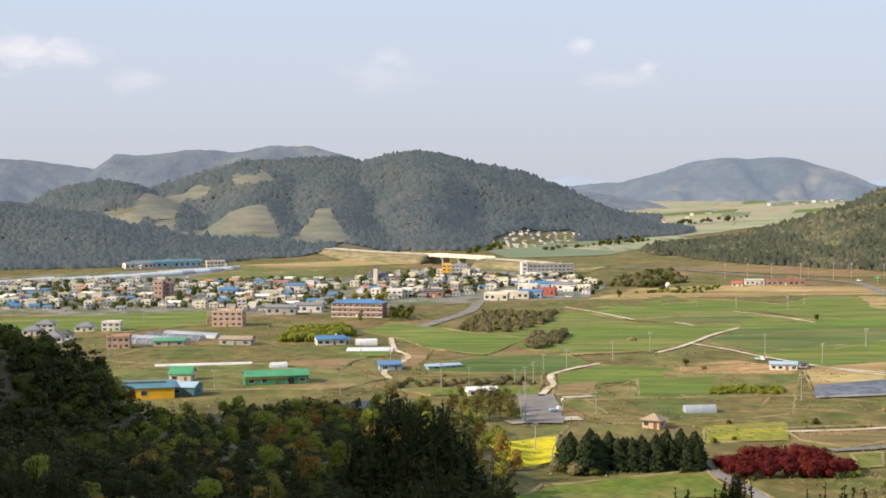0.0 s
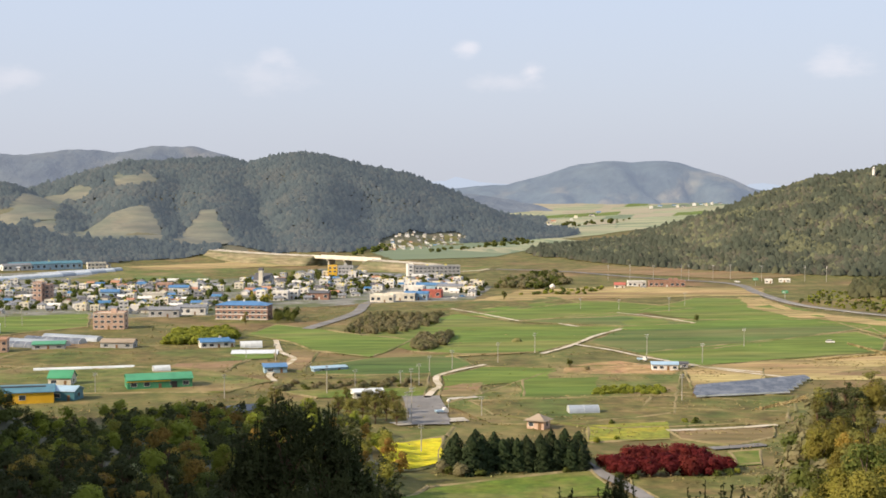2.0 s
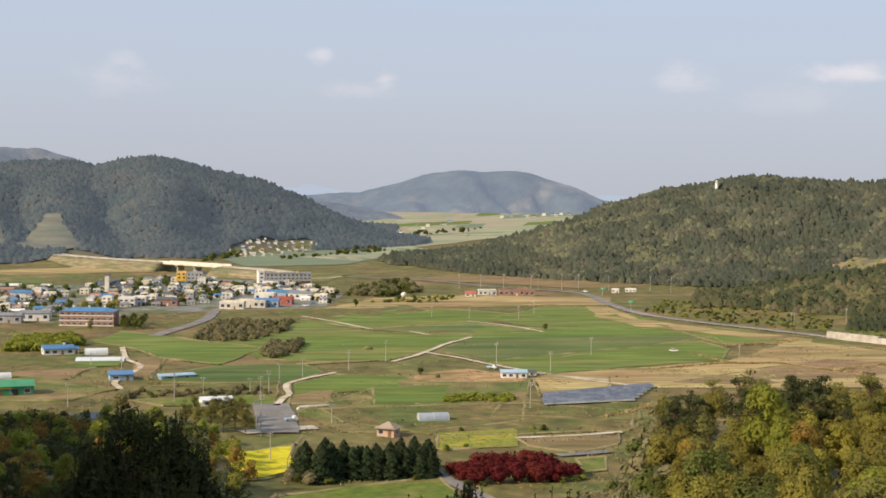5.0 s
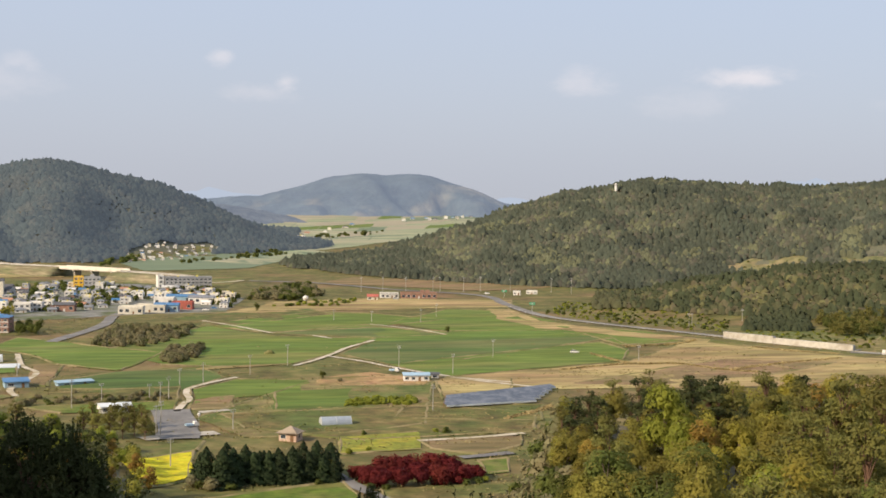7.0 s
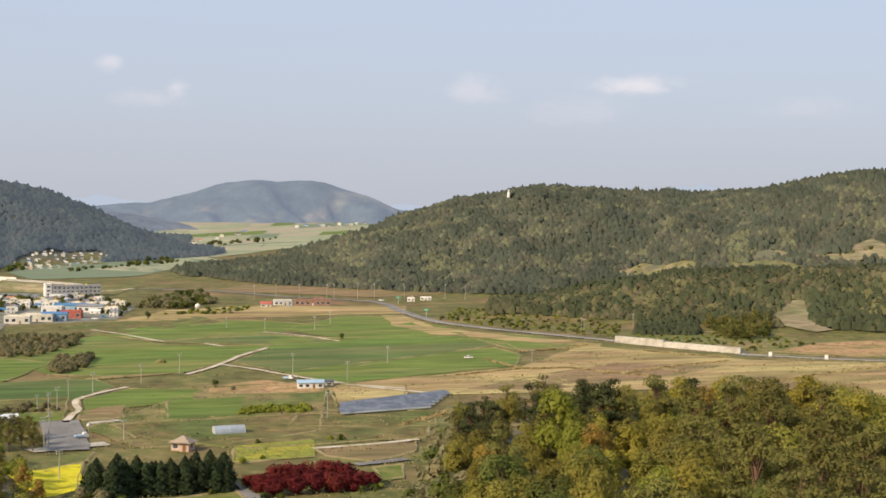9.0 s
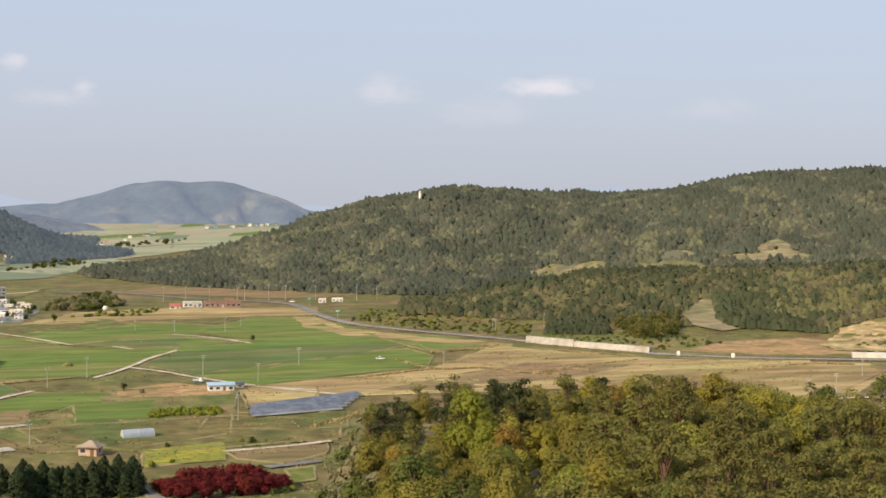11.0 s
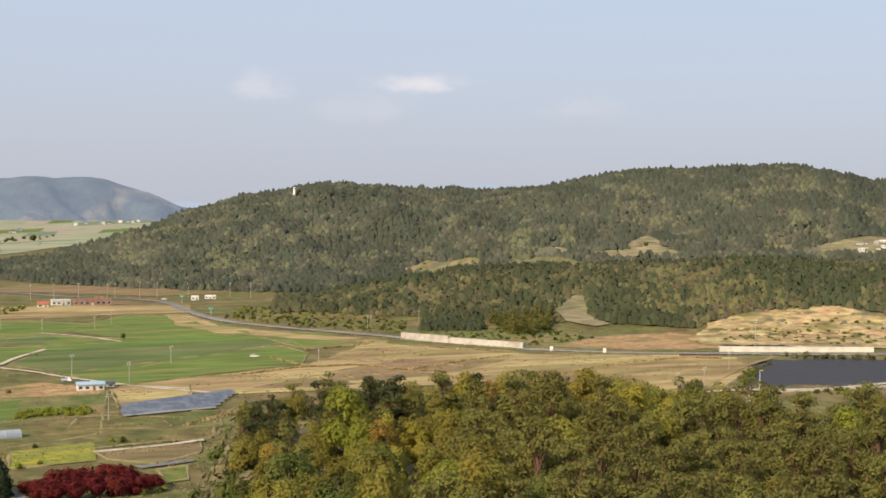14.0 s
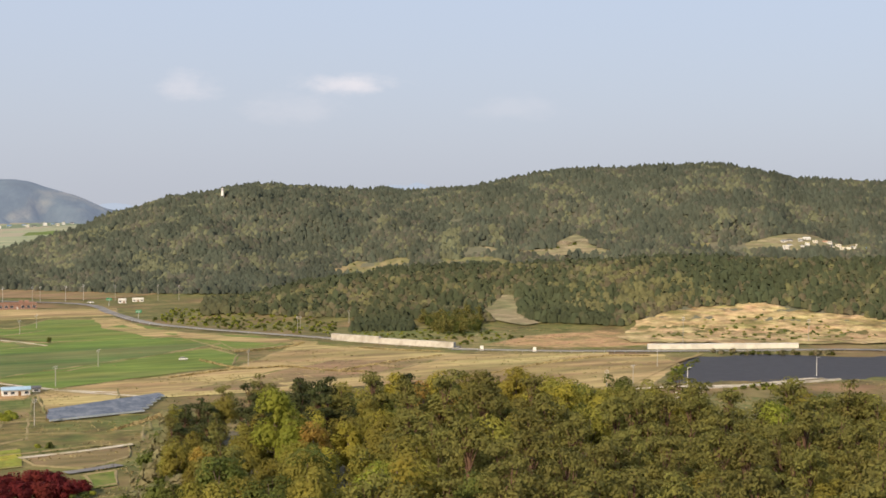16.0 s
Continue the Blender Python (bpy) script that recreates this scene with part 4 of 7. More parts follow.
def cone_crown(seed, R, H, base, n, size):
    """A dense, pointed evergreen."""
    r = np.random.RandomState(seed)
    h = 1 - r.uniform(0, 1, n) ** 0.62
    a = r.uniform(0, 6.28, n)
    bumpy = 1 + 0.22 * np.sin(a * 3 + h * 14 + seed) + 0.12 * np.sin(a * 7 - h * 30)
    q = R * (1 - h ** 1.9) ** 0.85 * bumpy * r.uniform(0.72, 1.06, n)
    P = np.stack([q * np.cos(a), q * np.sin(a), base + h * H], -1)
    soft = np.stack([np.cos(a + 0.5 * np.cos(h * 40 + 5 * a)), np.sin(a + 0.5 * np.sin(h * 33 + 4 * a)), 0.35 + 0 * a], -1) + r.normal(size=(n, 3)) * 0.2
    V, F = leaf_tris(P, soft + r.normal(size=(n, 3)) * 0.35, size, r)
    return V, F, np.repeat(soft, 3, axis=0)


def tube(p0, p1, r0, r1, sides=6):
    p0, p1 = np.array(p0, float), np.array(p1, float)
    d = (p1 - p0) / (np.linalg.norm(p1 - p0) + 1e-9)
    a = np.cross(d, (0.3, 0.9, 0.2))
    a /= np.linalg.norm(a)
    b = np.cross(d, a)
    t = np.arange(sides) * 2 * np.pi / sides
    ring = np.cos(t)[:, None] * a + np.sin(t)[:, None] * b
    V = np.concatenate([p0 + ring * r0, p1 + ring * r1])
    i = np.arange(sides)
    return V, np.stack([i, (i + 1) % sides, (i + 1) % sides + sides, i + sides], -1)


def trunk_mesh(name, seed, height_m, radius, ends, material):
    """A tapered, slightly bent trunk with limbs that reach out to the crown's masses."""
    r = np.random.RandomState(seed)
    bend = r.uniform(-0.35, 0.35, 2)
    pts = [np.array((bend[0] * t * t * 1.5, bend[1] * t * t * 1.5, t * height_m)) for t in np.linspace(-0.06, 1, 6)]
    parts = [tube(a, b, radius * (1 - 0.17 * i), radius * (1 - 0.17 * (i + 1)), 7) for i, (a, b) in enumerate(zip(pts, pts[1:]))]
    for e in ends:
        t = min(0.95, max(0.25, (e[2] - 0.18 * height_m) / height_m * 0.8))
        s = np.array((bend[0] * t * t * 1.5, bend[1] * t * t * 1.5, t * height_m))
        m = s + (np.array(e) - s) * 0.5 + np.array((0, 0, 0.25))
        parts += [tube(s, m, radius * 0.42, radius * 0.26, 5), tube(m, np.array(e), radius * 0.26, radius * 0.07, 5)]
    return mesh_of(name, *joined(parts), material)


M["bank"] = mat("dry_grass_bank", (0.20, 0.165, 0.085), (0.30, 0.235, 0.125), 0.5, (0.12, 0.125, 0.04), 0.05, bump=0.6, detail=7.0)
M["bark"] = mat("grey_brown_bark", (0.10, 0.075, 0.055), (0.17, 0.13, 0.10), 3.0, bump=0.8, space="object", stretch=(3, 3, 0.6))
M["red_bark"] = mat("reddish_pine_bark", (0.10, 0.06, 0.042), (0.15, 0.088, 0.06), 3.0, bump=0.8, space="object", stretch=(3, 3, 0.6))


def foliage(name, c1, c2, c3, rand=0.4, leaf=0.5):
    return mat(name, c1, c2, 0.6, c3, 0.16, rand=rand, island=0.2, leaf=leaf, bump=0.0, rough=0.75, space="object")


M["leaf_yellow"] = foliage("yellow_green_spring_leaves", (0.295, 0.26, 0.044), (0.36, 0.308, 0.054), (0.26, 0.238, 0.042))
M["leaf_lime"] = foliage("fresh_lime_leaves", (0.24, 0.265, 0.04), (0.30, 0.32, 0.048), (0.205, 0.235, 0.037), 0.3)
M["leaf_olive"] = foliage("olive_green_leaves", (0.232, 0.212, 0.044), (0.292, 0.256, 0.052), (0.20, 0.19, 0.04))
M["leaf_rust"] = foliage("rusty_brown_budding_leaves", (0.33, 0.222, 0.052), (0.39, 0.262, 0.06), (0.29, 0.21, 0.045))
M["leaf_green"] = foliage("mid_green_leaves", (0.108, 0.128, 0.032), (0.15, 0.165, 0.038), (0.094, 0.114, 0.029))
M["needle"] = foliage("dark_pine_needles", (0.135, 0.134, 0.040), (0.198, 0.186, 0.050), (0.222, 0.202, 0.054), 0.3, 0.45)
M["needle_dark"] = foliage("blackish_green_needles", (0.018, 0.031, 0.013), (0.031, 0.046, 0.017), (0.024, 0.038, 0.013), 0.3, 0.1)
# the near slope's shade is put into this darker needle colour
M["needle_near"] = foliage("shade_dark_near_needles", (0.040, 0.050, 0.017), (0.062, 0.070, 0.023), (0.078, 0.079, 0.028), 0.3, 0.25)
M["leaf_red"] = foliage("deep_red_maple_leaves", (0.15, 0.022, 0.022), (0.20, 0.032, 0.028), (0.11, 0.018, 0.019), 0.3)
M["blossom"] = foliage("pale_green_new_shoots", (0.30, 0.33, 0.16), (0.38, 0.40, 0.2), (0.2, 0.25, 0.1), 0.3)
M["brush"] = foliage("grey_brown_bare_brush", (0.205, 0.182, 0.10), (0.26, 0.225, 0.125), (0.165, 0.168, 0.075), 0.25, 0.45)


def tree(name, label, crown, trunk, group):
    base = tagged(new(name), label, "tree", group)
    for part_name, me in (("trunk", trunk), ("crown", crown)):
        ob = new(part_name, me)
        ob.parent = base
    return base


KINDS = {}


def tree_kind(key, name, label, leaf, form, seed, R, H, base, n, size, bark="bark", group="trees of the hillside wood"):
    """One tree, with trunk and crown, from which the others of its kind are copied."""
    if form == "broad":
        V, F, N = broad_crown(seed, R, H, base, n, size)
        r = np.random.RandomState(seed)
        C, _, _ = lobes(r, 24, R, H, base)
        ends = C[:7]
    elif form == "pine":
        (V, F, N), C = pine_crown(seed, R, H, base, n, size)
        ends = C
    else:
        V, F, N = cone_crown(seed, R, H, base, n, size)
        ends = []
    crown = mesh_of("crown", V, F, M[leaf], False, N)
    trunk = trunk_mesh("trunk", seed, base + H * (0.7 if form == "broad" else 0.92), 0.035 * R + 0.02 * H * 0.5, ends, M[bark])
    KINDS.setdefault(key, []).append((name, label, crown, trunk, group, (V, F, N), leaf))


for i in range(3):
    tree_kind("yellow", "deciduous_tree", "yellow-green spring tree with a rounded airy crown", "leaf_yellow", "broad", 31 + i, 2.9, 9.6, 0.4, 3300, 0.26)
    tree_kind("olive", "deciduous_tree", "olive-green tree with a broad uneven crown", "leaf_olive", "broad", 41 + i, 3.2, 9.0, 0.4, 3300, 0.26)
    tree_kind("rust", "deciduous_tree", "rusty brown budding tree with a thin crown", "leaf_rust", "broad", 51 + i, 2.8, 9.4, 0.6, 2800, 0.25)
    tree_kind("green", "deciduous_tree", "mid-green leafy tree with a dense crown", "leaf_green", "broad", 61 + i, 3.0, 8.8, 0.4, 3300, 0.26)
    tree_kind("pine", "pine_tree", "dark green pine with flat spreading needle pads", "needle", "pine", 71 + i, 3.8, 8.0, 1.6, 2800, 0.27, "red_bark")
    tree_kind("cone", "conifer", "blackish green pointed conifer", "needle_dark", "cone", 81 + i, 3.0, 9.0, 0.0, 2400, 0.46, group="dark conifers of the windbreak")
# pines whose needle colour is darkened to deepen the slope's shade
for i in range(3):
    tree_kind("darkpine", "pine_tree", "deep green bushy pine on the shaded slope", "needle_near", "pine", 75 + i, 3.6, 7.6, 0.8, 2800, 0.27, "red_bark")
tree_kind("lime", "deciduous_tree", "fresh lime-green tree with a tall rounded crown", "leaf_lime", "broad", 91, 3.6, 8.2, 2.4, 3800, 0.29)
tree_kind("lime", "deciduous_tree", "fresh lime-green tree with a rounded crown", "leaf_lime", "broad", 92, 3.2, 6.8, 2.2, 3400, 0.29)
tree_kind("red", "maple_tree", "low deep-red maple with a wide flat crown", "leaf_red", "broad", 95, 4.1, 5.4, 0.0, 2600, 0.42, group="grove of red maples")
tree_kind("red", "maple_tree", "low deep-red maple with a wide flat crown", "leaf_red", "broad", 96, 3.8, 5.8, 0.0, 2600, 0.42, group="grove of red maples")
tree_kind("shoot", "deciduous_tree", "small tree with pale fresh shoots", "blossom", "broad", 98, 1.7, 3.0, 2.4, 500, 0.32)
PLANTED = {}


def plant(key, x, y, scale=1.0, seed=0, z=None, label=""):
    r = random.Random(f"{key}{x:.1f}{y:.1f}{seed}")
    k = r.randrange(len(KINDS[key]))
    z = height_at(x, y) - 0.12 if z is None else z
    m = pose(x, y, z, 0, 0, r.uniform(0, 360))
    if (key, k) not in PLANTED:
        name, lab, crown, trunk, group, _, _ = KINDS[key][k]
        ob = tree(name, lab, crown, trunk, group)
        ob.matrix_basis = m
        PLANTED[key, k] = ob
    else:
        ob = copy_thing(PLANTED[key, k], m)
    ob.scale = [scale * r.uniform(0.93, 1.07)] * 2 + [scale * r.uniform(0.92, 1.1)]
    if label:
        ob["label"] = label
    return ob


def thicket(name, label, keys, X, Y, scale, seed, keep=1.0):
    """Trees past counting, of the same forms, joined into one mesh."""
    r = np.random.RandomState(seed)
    Z = height(X, Y)
    todo = {}
    for x, y, z in zip(X, Y, Z):
        key = keys[r.randint(len(keys))]
        todo.setdefault(key, []).append((x, y, z))
    made = []
    for key, places in todo.items():
        parts, lit = [], []
        for x, y, z in places:
            *_, (V, F, N), leaf = KINDS[key][r.randint(len(KINDS[key]))]
            f = F[r.uniform(size=len(F)) < keep]
            v = V[f.ravel()]
            a, s = r.uniform(0, 6.28), scale * r.uniform(0.75, 1.25)
            c = np.array([[np.cos(a), -np.sin(a), 0], [np.sin(a), np.cos(a), 0], [0, 0, 1]])
            mid = v.reshape(-1, 3, 3).mean(axis=1, keepdims=True)
            v = (mid + (v.reshape(-1, 3, 3) - mid) / keep ** 0.45).reshape(-1, 3)
            parts.append((v @ c.T * s + np.array([x, y, z - 0.3]), np.arange(len(v)).reshape(-1, 3)))
            lit.append(N[f.ravel()] @ c.T)
        ob = new(name, mesh_of(name, *joined(parts), M[leaf], False, np.concatenate(lit)))
        made.append(tagged(ob, label, "woodland", kind="stuff"))
    return made


# the wood on the shoulder below the camera, to the right
def polar_spots(a0, a1, r0, r1, step, seed):
    r = np.random.RandomState(seed)
    X, Y, _ = jittered(-r1, r1, 0, r1, step, seed)
    a, d = np.degrees(np.arctan2(X, Y)), np.hypot(X, Y)
    k = (a > a0) & (a < a1) & (d > r0) & (d < r1)
    return X[k], Y[k], r


X, Y, rr = polar_spots(18.6, 50.0, 114, 226, 5.1, 301)
for x, y in zip(X, Y):
    a, d = math.degrees(math.atan2(x, y)), math.hypot(x, y)
    far = np.interp(a, (18, 22.5, 38, 41.5, 44.5, 46), (186, 226, 226, 192, 190, 208))
    if d > far or a < 20.4 - (d - 112) / 75:
        continue
    u = rr.uniform()
    # kinds keep together in small stands
    stand = 0.5 + 0.20 * float(wave(np.array([x]), np.array([y]), 26, 303)[0]) + 0.42 * (u - 0.5)
    if a > 31 + 5 * rr.uniform(-1, 1) and d < 200 - 24 * rr.uniform():
        key = "pine" if u < 0.88 else "olive"
    elif a < 27.5 and d > 178:
        key = "darkpine" if u < 0.55 else ("pine" if u < 0.72 else ("green" if u < 0.88 else "olive"))
    else:
        key = "pine" if stand < 0.26 else ("green" if stand < 0.42 else ("olive" if stand < 0.66 else ("yellow" if stand < 0.84 else "rust")))
    low = float(np.interp(a, (19, 22, 30), (0.66, 0.74, 1.0))) if d > 150 else float(np.interp(a, (19, 23), (0.8, 1.0)))
    plant(key, x, y, low * (0.85 + 0.36 * rr.uniform() ** 1.5))
# single trees that stand out from the wood
for key, bearing, away, s in (("lime", 24.3, 166, 1.12), ("lime", 25.0, 161, 1.0), ("rust", 25.9, 160, 1.05), ("lime", 28.6, 134, 1.15), ("yellow", 29.6, 130, 1.35), ("rust", 30.4, 190, 1.2),
                              ("rust", 31.6, 186, 1.15), ("yellow", 36.4, 188, 1.2), ("lime", 44.8, 176, 1.0), ("yellow", 34.2, 205, 1.2), ("darkpine", 28.3, 222, 1.15), ("darkpine", 29.6, 224, 1.25)):
    plant(key, away * math.sin(radians(bearing)), away * math.cos(radians(bearing)), s, 5)
# the wood below the camera, to the left
X, Y, rr = polar_spots(-19.5, 2.0, 118, 245, 6.6, 302)
for x, y in zip(X, Y):
    a, d = math.degrees(math.atan2(x, y)), math.hypot(x, y)
    if a > -2 and d > 215:
        continue
    u = rr.uniform()
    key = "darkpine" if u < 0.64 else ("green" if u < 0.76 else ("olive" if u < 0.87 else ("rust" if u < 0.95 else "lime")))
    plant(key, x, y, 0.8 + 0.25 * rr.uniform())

# ---- buildings and small works ----
def part(name, bm, material, parent, label=""):
    me = bpy.data.meshes.new(name)
    bm.to_mesh(me)
    bm.free()
    me.materials.append(material)
    ob = new(name, me)
    ob.parent = parent
    return tagged(ob, label)


def boxes(*list_of):
    """A bmesh of boxes (x0, x1, y0, y1, z0, z1)."""
    bm = bmesh.new()
    for x0, x1, y0, y1, z0, z1 in list_of:
        v = [bm.verts.new(p) for p in ((x0, y0, z0), (x1, y0, z0), (x1, y1, z0), (x0, y1, z0), (x0, y0, z1), (x1, y0, z1), (x1, y1, z1), (x0, y1, z1))]
        for f in ((3, 2, 1, 0), (4, 5, 6, 7), (0, 1, 5, 4), (1, 2, 6, 5), (2, 3, 7, 6), (3, 0, 4, 7)):
            bm.faces.new([v[i] for i in f])
    return bm


def prism(profile, x0, x1):
    """A solid whose outline (y, z) runs along x."""
    bm = bmesh.new()
    a = [bm.verts.new((x0, y, z)) for y, z in profile]
    b = [bm.verts.new((x1, y, z)) for y, z in profile]
    n = len(profile)
    bm.faces.new(a)
    bm.faces.new(b[::-1])
    for i in range(n):
        bm.faces.new((a[i], b[i], b[(i + 1) % n], a[(i + 1) % n]))
    bmesh.ops.recalc_face_normals(bm, faces=bm.faces)
    return bm


def lathe(profile, sides=12):
    """A turned solid from (radius, z)."""
    bm = bmesh.new()
    rings = [[bm.verts.new((r * math.cos(6.2832 * i / sides), r * math.sin(6.2832 * i / sides), z)) for i in range(sides)] for r, z in profile]
    for a, b in zip(rings, rings[1:]):
        for i in range(sides):
            bm.faces.new((a[i], a[(i + 1) % sides], b[(i + 1) % sides], b[i]))
    bm.faces.new(rings[0][::-1])
    bm.faces.new(rings[-1])
    return bm


def paint(name, c, rough=0.7, metal=0.0, worn=0.8, scale=0.8):
    d = tuple(v * worn for v in c)
    return mat(name, c, tuple(0.92 * v + 0.02 for v in c), scale, d, scale / 5, rough=rough, bump=0.1, metal=metal, rand=0.12, space="object")


W = {
    "white": paint("white_render", (0.68, 0.66, 0.62)), "cream": paint("cream_render", (0.62, 0.58, 0.49)), "grey": paint("grey_render", (0.38, 0.38, 0.38)),
    "brick": paint("red_brick_wall", (0.30, 0.17, 0.125), scale=2.0), "peach": paint("peach_brick_wall", (0.50, 0.35, 0.27), scale=2.0), "orange": paint("dull_orange_render", (0.42, 0.28, 0.22)),
    "yellow": paint("yellow_sheet_metal", (0.78, 0.46, 0.02), 0.5), "green": paint("green_sheet_metal", (0.05, 0.26, 0.12), 0.45), "blue": paint("blue_sheet_metal", (0.055, 0.17, 0.34), 0.45),
    "teal": paint("dark_teal_sheet_metal", (0.05, 0.17, 0.22), 0.45), "sky": paint("light_blue_sheet", (0.30, 0.43, 0.54), 0.5), "steelblue": paint("grey_blue_film", (0.27, 0.31, 0.36), 0.4), "roof_orange": paint("orange_roof_tiles", (0.40, 0.21, 0.13), scale=2.0),
    "roof_red": paint("dull_red_roof", (0.40, 0.12, 0.09)), "roof_grey": paint("grey_slate_roof", (0.20, 0.21, 0.23)), "roof_dark": paint("dark_tiled_roof", (0.10, 0.10, 0.11)),
    "roof_tan": paint("thatch_tan_roof", (0.30, 0.24, 0.18)), "glass": mat("dark_window_glass", (0.035, 0.045, 0.06), (0.05, 0.06, 0.075), 0.5, rough=0.15, bump=0.0, space="object"),
    "vinyl": paint("milky_greenhouse_film", (0.60, 0.63, 0.64), 0.35), "shade": mat("blue_black_shade_cloth", (0.075, 0.092, 0.125), (0.12, 0.14, 0.18), 0.5, (0.16, 0.18, 0.215), 0.2, rough=0.6, bump=0.2),
    "steel": paint("galvanised_steel", (0.52, 0.53, 0.54), 0.45, 0.3), "pole": paint("weathered_concrete_pole", (0.36, 0.34, 0.30)), "black": paint("rubber_and_bay_black", (0.03, 0.03, 0.03)),
    "wood": paint("brown_timber", (0.22, 0.13, 0.07)), "tank": paint("yellow_water_tank", (0.62, 0.52, 0.08), 0.5),
}


def building(name, label, w, d, h, wall, roof_paint, roof="gable", storeys=1, bays=3, category="house", group="", extras=(), pitch=0.28, band=""):
    """A house: walls, roof, windows and door under one empty, its front to -y."""
    base = tagged(new(name), label, category, group)
    part("wall", boxes((-w / 2, w / 2, -d / 2, d / 2, -1.0, h)), W[wall], base)
    o = 0.45
    if roof == "gable":
        r = d * pitch
        part("roof", prism([(-d / 2 - o, h - 0.06), (-d / 2 - o, h + 0.14), (0, h + r + 0.16), (d / 2 + o, h + 0.14), (d / 2 + o, h - 0.06), (0, h + r - 0.04)], -w / 2 - o, w / 2 + o), W[roof_paint], base)
        part("gable", prism([(-d / 2, h), (0, h + r - 0.06), (d / 2, h)], -w / 2 + 0.02, w / 2 - 0.02), W[wall], base)
    elif roof == "hip":
        bm = bmesh.new()
        e = [bm.verts.new(p) for p in ((-w / 2 - o, -d / 2 - o, h), (w / 2 + o, -d / 2 - o, h), (w / 2 + o, d / 2 + o, h), (-w / 2 - o, d / 2 + o, h))]
        k = max(0.2, w / 2 - d / 2)
        t = [bm.verts.new((-k, 0, h + d * pitch)), bm.verts.new((k, 0, h + d * pitch))]
        for f in ((e[0], e[1], t[1], t[0]), (e[1], e[2], t[1]), (e[2], e[3], t[0], t[1]), (e[3], e[0], t[0]), (e[3], e[2], e[1], e[0])):
            bm.faces.new(f)
        part("roof", bm, W[roof_paint], base)
    elif roof == "mono":
        part("roof", prism([(-d / 2 - o, h - 0.02), (-d / 2 - o, h + 0.16), (d / 2 + o, h + d * 0.12 + 0.16), (d / 2 + o, h - 0.02)], -w / 2 - o, w / 2 + o), W[roof_paint], base)
    else:
        part("roof", boxes((-w / 2 - 0.25, w / 2 + 0.25, -d / 2 - 0.25, d / 2 + 0.25, h, h + 0.22)), W[roof_paint], base)
        part("parapet", boxes((-w / 2, w / 2, -d / 2, -d / 2 + 0.2, h + 0.22, h + 0.9), (-w / 2, w / 2, d / 2 - 0.2, d / 2, h + 0.22, h + 0.9),
                              (-w / 2, -w / 2 + 0.2, -d / 2, d / 2, h + 0.22, h + 0.9), (w / 2 - 0.2, w / 2, -d / 2, d / 2, h + 0.22, h + 0.9)), W[wall], base)
    sh = h / storeys
    for s in range(storeys):
        z = s * sh + sh * 0.34
        for b in range(bays):
            x = -w / 2 + w * (b + 0.5) / bays
            ww = min(2.2, w / bays * 0.56) / 2
            if s == 0 and b == bays // 2 and bays > 1:
                part("door", boxes((x - 0.55, x + 0.55, -d / 2 - 0.06, -d / 2 + 0.05, 0, min(2.1, sh * 0.8))), W["wood" if wall != "brick" else "white"], base)
            else:
                if category == "house":
                    part("window", boxes((x - ww, x + ww, -d / 2 - 0.05, -d / 2 + 0.05, z, z + sh * 0.42)), W["glass"], base)
                else:
                    frame_ob = part("window", boxes((x - ww - 0.1, x + ww + 0.1, -d / 2 - 0.08, -d / 2 + 0.03, z - 0.1, z), (x - ww - 0.1, x + ww + 0.1, -d / 2 - 0.08, -d / 2 + 0.03, z + sh * 0.42, z + sh * 0.42 + 0.1),
                                                    (x - ww - 0.1, x - ww, -d / 2 - 0.08, -d / 2 + 0.03, z, z + sh * 0.42), (x + ww, x + ww + 0.1, -d / 2 - 0.08, -d / 2 + 0.03, z, z + sh * 0.42)), W["white"], base)
                    part("pane", boxes((x - ww, x + ww, -d / 2 - 0.05, -d / 2 + 0.04, z, z + sh * 0.42)), W["glass"], frame_ob, "dark window pane")
        for sx in (-1, 1) if w > 12.5 else (1,):
            part("window", boxes((sx * (w / 2) - 0.05, sx * (w / 2) + 0.05, -d * 0.12, d * 0.12, z, z + sh * 0.42)), W["glass"], base)
        if band:
            part("band", boxes((-w / 2 - 0.07, w / 2 + 0.07, -d / 2 - 0.09, -d / 2 - 0.055, s * sh + sh * 0.1, s * sh + sh * 0.26)), W[band], base)
    for kind, x, y in extras:
        if kind == "tank":
            tk = lathe([(0.8, h + 0.2), (0.9, h + 0.5), (0.9, h + 1.5), (0.3, h + 1.8)])
            bmesh.ops.translate(tk, verts=tk.verts, vec=(x, y, 0))
            part("water_tank", tk, W["tank"], base)
        if kind == "stair":
            part("stair_head", boxes((x - 1.5, x + 1.5, y - 1.5, y + 1.5, h + 0.2, h + 2.6)), W[wall], base)
        if kind == "vent":
            part("roof_vent", boxes((x - 0.5, x + 0.5, y - 0.5, y + 0.5, h + d * pitch - 0.3, h + d * pitch + 0.9)), W["white"], base)
        if kind == "chimney":
            part("chimney", boxes((x - 0.35, x + 0.35, y - 0.35, y + 0.35, h, h + 2.6)), W["brick"], base)
    return base


def put(ob, place, turn=0.0, dz=0.0):
    ob.matrix_basis = pose(place[0], place[1], height_at(*place) + dz, 0, 0, turn)
    return ob


def facing(place, turn=0.0):
    """The turn that shows a building's front to the hillside, plus turn."""
    return -math.degrees(math.atan2(place[0], place[1])) + turn


